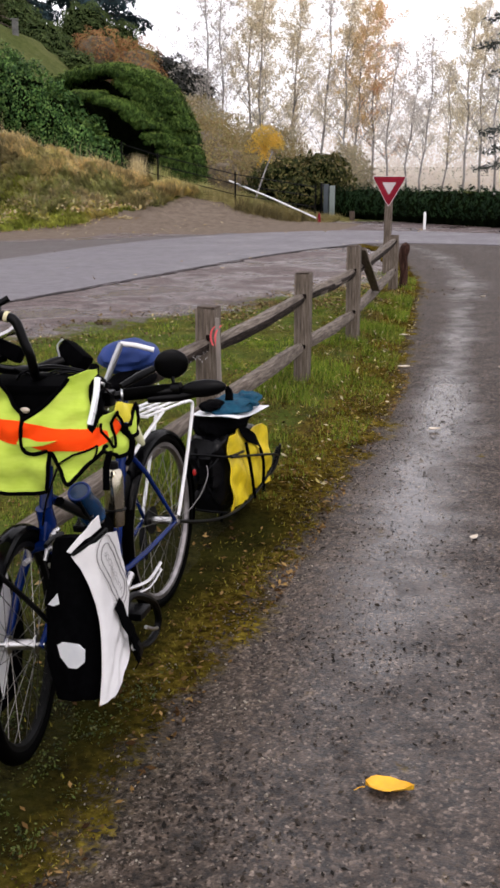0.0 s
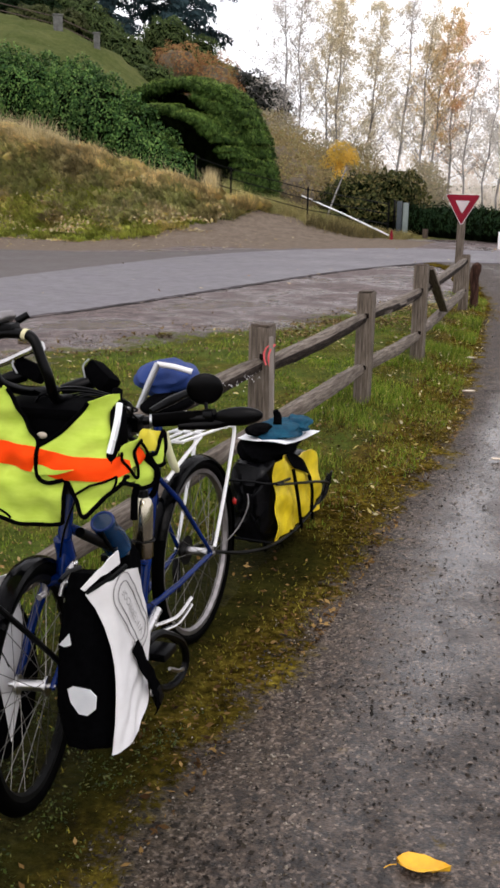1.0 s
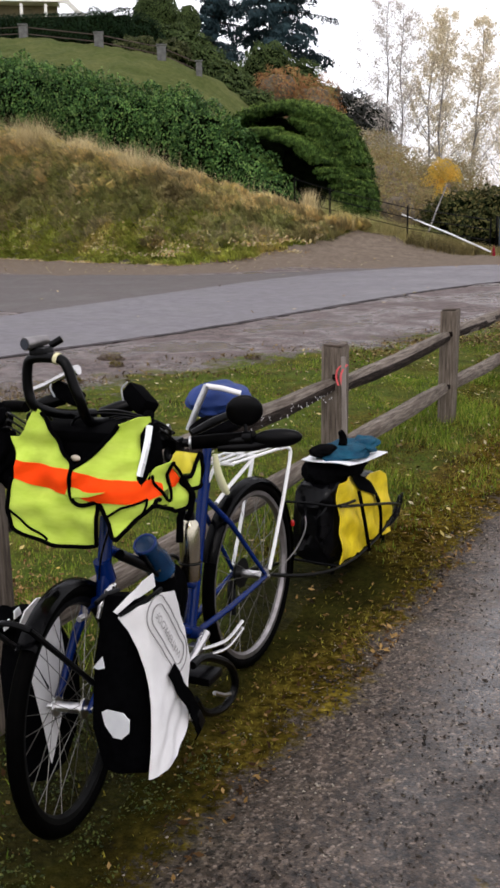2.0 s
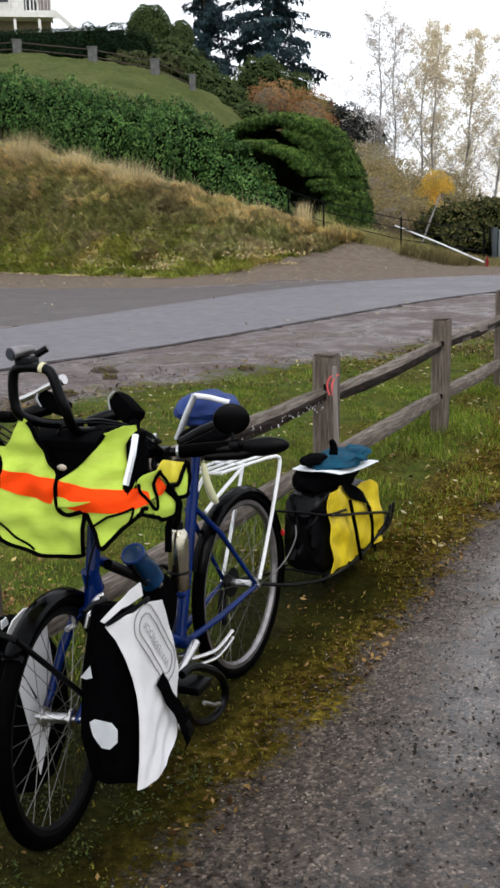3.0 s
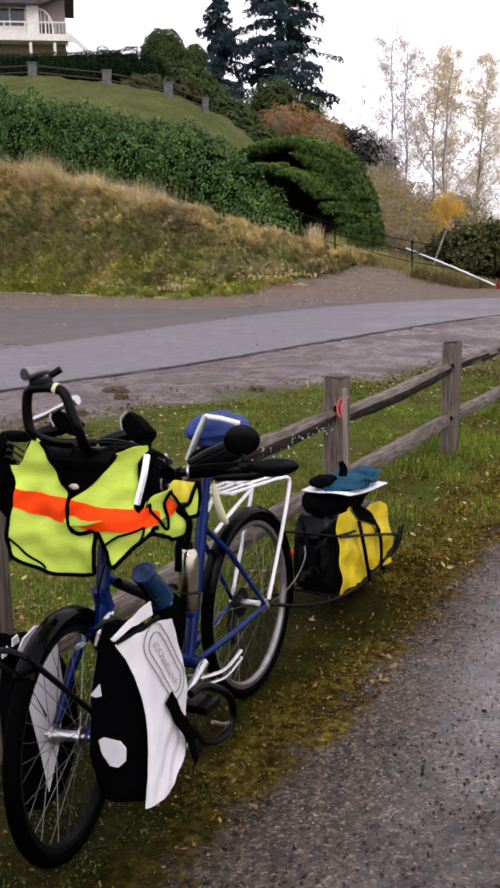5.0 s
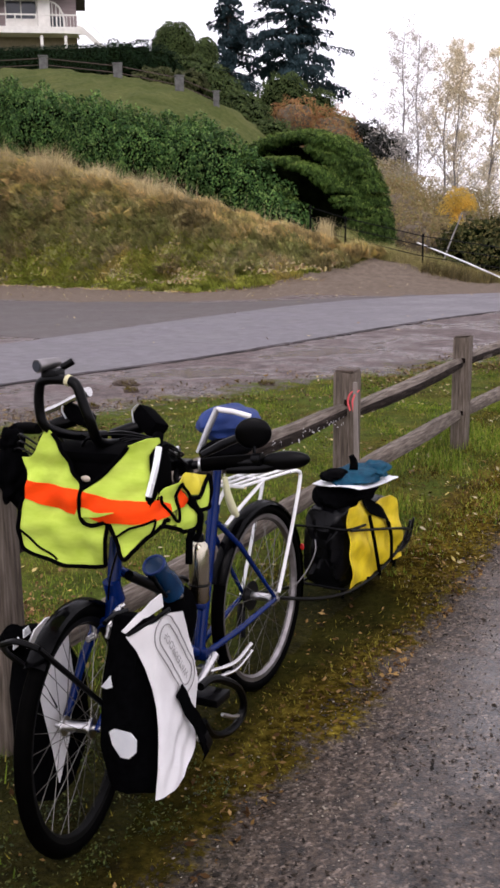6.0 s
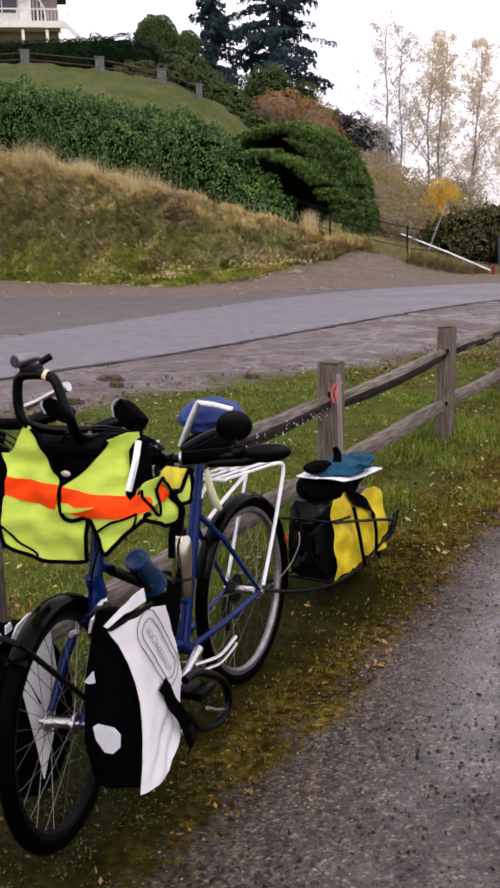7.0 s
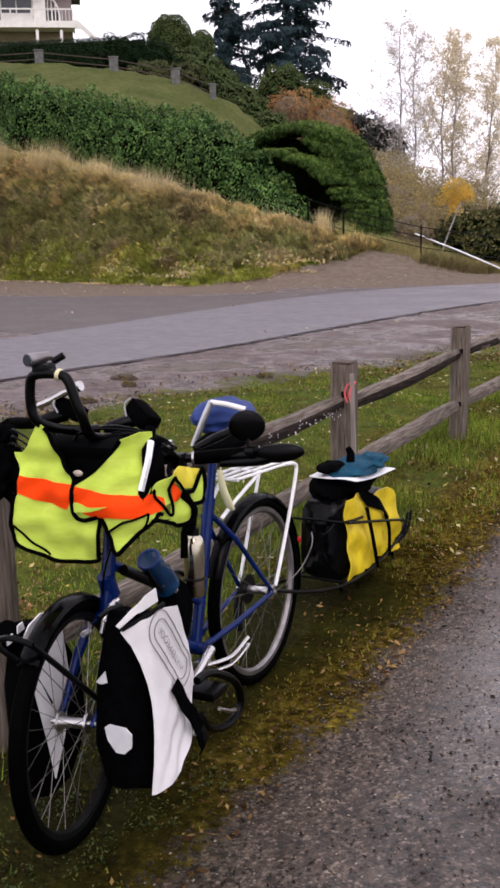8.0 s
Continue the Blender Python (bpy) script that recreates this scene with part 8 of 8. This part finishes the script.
rod("upper_rail", [(0.12, -0.02, 0.365), (0.142, 0.3, 0.29), (0.135, 0.55, 0.225), (0.12, 0.72, 0.17), (0.05, 0.78, 0.15)], 0.006, BLACK, e, "", 8, 4)
rod("hitch_link", [(0.13, -0.62, 0.3), (0.17, -0.56, 0.36), (0.19, -0.52, 0.43), (0.18, -0.5, 0.47)], 0.002, RIM_GREY, e, "dull silver hitch link", 8, 3)
for k in range(2):
    rod("cord_loop", [(0.10, 0.60, 0.09 + 0.02 * k), (0.125, 0.64 + 0.05 * k, 0.16), (0.13, 0.67 + 0.05 * k, 0.225), (0.115, 0.70 + 0.05 * k, 0.2), (0.11, 0.68 + 0.04 * k, 0.12), (0.10, 0.62, 0.09)], 0.005, BLACK, e, "black cord loop", 6, 4)
rod("trailer_foot", [(0.11, 0.58, 0.125), (0.08, 0.61, 0.06), (0.07, 0.62, -0.01)], 0.008, BLACK, e)
rod("trailer_foot", [(0.0, 0.18, 0.1), (0.0, 0.18, -0.01)], 0.008, BLACK, e)

e = thing("trailer_bag", T, "black and yellow dry bag strapped on the trailer", "bag")


def bag_sec(y):
    t = y / 0.6
    return 0.105 - 0.012 * t, 0.075 - 0.01 * t, 0.455 - 0.09 * t + 0.015 * math.sin(t * 3.1)


bm = bmesh.new()
rings = []
for i in range(25):
    y = 0.6 * i / 24
    hw, z0, z1 = bag_sec(y)
    k = 1 - 0.14 * (abs(i - 12) / 12) ** 8
    ring = []
    for j in range(32):
        a = 2 * math.pi * j / 32
        cx, cz = math.copysign(abs(math.cos(a)) ** 0.45, math.cos(a)), math.copysign(abs(math.sin(a)) ** 0.45, math.sin(a))
        f = 1 + 0.03 * math.sin(y * 23 + j * 0.8) + 0.018 * math.sin(j * 1.6 + y * 30)
        ring.append(bm.verts.new((hw * cx * k * f - 0.01, y, (z0 + z1) / 2 + (z1 - z0) / 2 * cz * k * f)))
    rings.append(ring)
for a, b in zip(rings, rings[1:]):
    for j in range(32):
        bm.faces.new((a[j], a[(j + 1) % 32], b[(j + 1) % 32], b[j]))
# crumpled front face, fanned inwards ring by ring
prev = rings[0]
for s in (0.75, 0.5, 0.25):
    cz = sum(v.co.z for v in rings[0]) / 32
    nxt = [bm.verts.new((-0.01 + (v.co.x + 0.01) * s, -0.012 + 0.012 * math.sin(j * 0.8 + s * 9) + 0.006 * math.sin(j * 1.7 - s * 7), cz + (v.co.z - cz) * s)) for j, v in enumerate(rings[0])]
    for j in range(32):
        bm.faces.new((nxt[j], nxt[(j + 1) % 32], prev[(j + 1) % 32], prev[j]))
    prev = nxt
bm.faces.new(prev[::-1]), bm.faces.new(rings[-1])
bmesh.ops.recalc_face_normals(bm, faces=bm.faces[:])
part("bag_body", bm, BAG_BLACK, e, "crumpled black coated fabric")


def bag_side(out):
    return lambda a, z: Vector((0.104 + out - 0.012 * a + 0.009 * math.sin(a * 31 + z * 13) + 0.006 * math.sin(z * 45 + a * 20) + 0.012 * math.sin(min(1, max(0, (z - 0.07) / 0.36)) * 3.14), a, z))


bm = bmesh.new()
sheet(bm, [(0.0, 0.108), (0.3, 0.08), (0.63, 0.065), (0.645, 0.12), (0.6, 0.24), (0.52, 0.37), (0.46, 0.4), (0.3, 0.405), (0.2, 0.44), (0.1, 0.452), (0.0, 0.45)], 0.004, bag_side(0.0))
part("yellow_panel", bm, YELLOW_BAG, e, "yellow coated fabric panel with dirt")
bm = bmesh.new()
sheet(bm, [(0.13, 0.452), (0.21, 0.445), (0.36, 0.36), (0.44, 0.27), (0.41, 0.25), (0.34, 0.32), (0.2, 0.38)], 0.004, bag_side(0.012))
part("flap", bm, BLACK_CLOTH, e, "black folded flap")
for pts in ([(0.125, 0.17, 0.38), (0.135, 0.21, 0.25), (0.125, 0.3, 0.08)], [(0.128, 0.38, 0.3), (0.132, 0.42, 0.22), (0.122, 0.45, 0.09)]):
    rod("strap", pts, 0.0085, BLACK_CLOTH, e, "black webbing strap", 6, 4)
rod("bungee", [(-0.12, -0.03, 0.36), (0.0, -0.04, 0.37), (0.1, -0.02, 0.365), (0.135, 0.1, 0.36)], 0.006, BLACK, e, "black bungee cord", 6, 4)
e = thing("stuff_sack", pose(TX, TY, 0), "black stuff sack lying on the trailer bag", "sack")
ball("sack", (-0.015, 0.25, 0.462), (0.115, 0.25, 0.072), BLACK_CLOTH, e, "", 0.06)
bm = bmesh.new()
sheet(bm, [(-0.08, 0.02), (0.02, -0.01), (0.13, 0.03), (0.155, 0.42), (0.05, 0.46), (-0.1, 0.38)], 0.003, lambda a, b: Vector((a - 0.005, b + 0.03, 0.53 - 0.085 * b - 0.05 * a + 0.006 * math.sin(a * 22 + b * 9))))
solo("plastic_sheet", bm_mesh("plastic_sheet", bm, PAPER), "white plastic sheet under the folded jacket", "sheet", m=T)
e = thing("teal_jacket", T, "crumpled teal rain jacket on the plastic sheet", "jacket")
ball("jacket_fold", (0.02, 0.26, 0.527), (0.1, 0.19, 0.034), TEAL, e, "", 0.16)
ball("jacket_fold", (0.06, 0.37, 0.53), (0.06, 0.1, 0.036), TEAL, e, "", 0.2)
e = thing("glove", T, "dark grey glove on top of the jacket", "glove")
ball("palm", (-0.02, 0.12, 0.555), (0.05, 0.085, 0.022), BLACK_CLOTH, e, "", 0.1)
rod("thumb", [(0.03, 0.22, 0.56), (0.025, 0.235, 0.59), (0.015, 0.23, 0.618)], [0.02, 0.018, 0.012], BLACK_CLOTH, e, "", 8, 3)


# ---- fallen leaves on the path ----
def big_leaf(x, y, size, rot, material, label, z=0.028, curl=0.3):
    bm = bmesh.new()
    n = 10
    rows = []
    for i in range(n + 1):
        t = i / n
        w = 0.5 * math.sin(math.pi * min(1, t ** 0.75)) ** 0.8 * (1 - 0.25 * t)
        rows.append([bm.verts.new((size * (t - 0.5), size * w * k * 0.6, size * curl * (abs(k) ** 2 * 0.35 + 0.5 * (t - 0.5) ** 2 + 0.03 * math.sin(t * 19 + k * 4)))) for k in (-1, -0.5, 0, 0.5, 1)])
    for a, b in zip(rows, rows[1:]):
        for k in range(4):
            bm.faces.new((a[k], a[k + 1], b[k + 1], b[k]))
    bmesh.ops.remove_doubles(bm, verts=bm.verts[:], dist=1e-5)
    bmesh.ops.solidify(bm, geom=bm.faces[:], thickness=0.0012)
    e = thing("fallen_leaf", pose(x, y, z, 0, 0, rot), label, "leaf", "leaves on the path")
    part("blade", bm, material, e)
    bm = bmesh.new()
    tube(bm, bend([(-size * 0.5, 0, 0.001), (-size * 0.62, -size * 0.05, 0.002), (-size * 0.72, -size * 0.16, 0.001)], 4), 0.0012, 5)
    part("stalk", bm, material, e)


big_leaf(-0.085, 3.03, 0.125, 8, LEAF_YELLOW, "bright yellow fallen leaf on the wet path", 0.02, 0.36)
big_leaf(-1.39, 3.1, 0.085, 60, LEAF_BROWN, "curled orange-brown leaf on the dark soil by the wheel", float(surface_z(-1.39, 3.1)) + 0.015, 0.4)
for x, y, s, r in ((-0.46, 6.78, 0.075, 30), (-0.958, 8.71, 0.1, 200), (-0.05, 4.95, 0.06, 70), (-1.2, 10.3, 0.09, 10), (-0.3, 11.5, 0.08, 100), (-0.75, 13.5, 0.09, 50), (-0.2, 8.9, 0.07, 160)):
    big_leaf(x, y, s, r, LEAF_PALE, "pale curled fallen leaf on the wet path", 0.026)
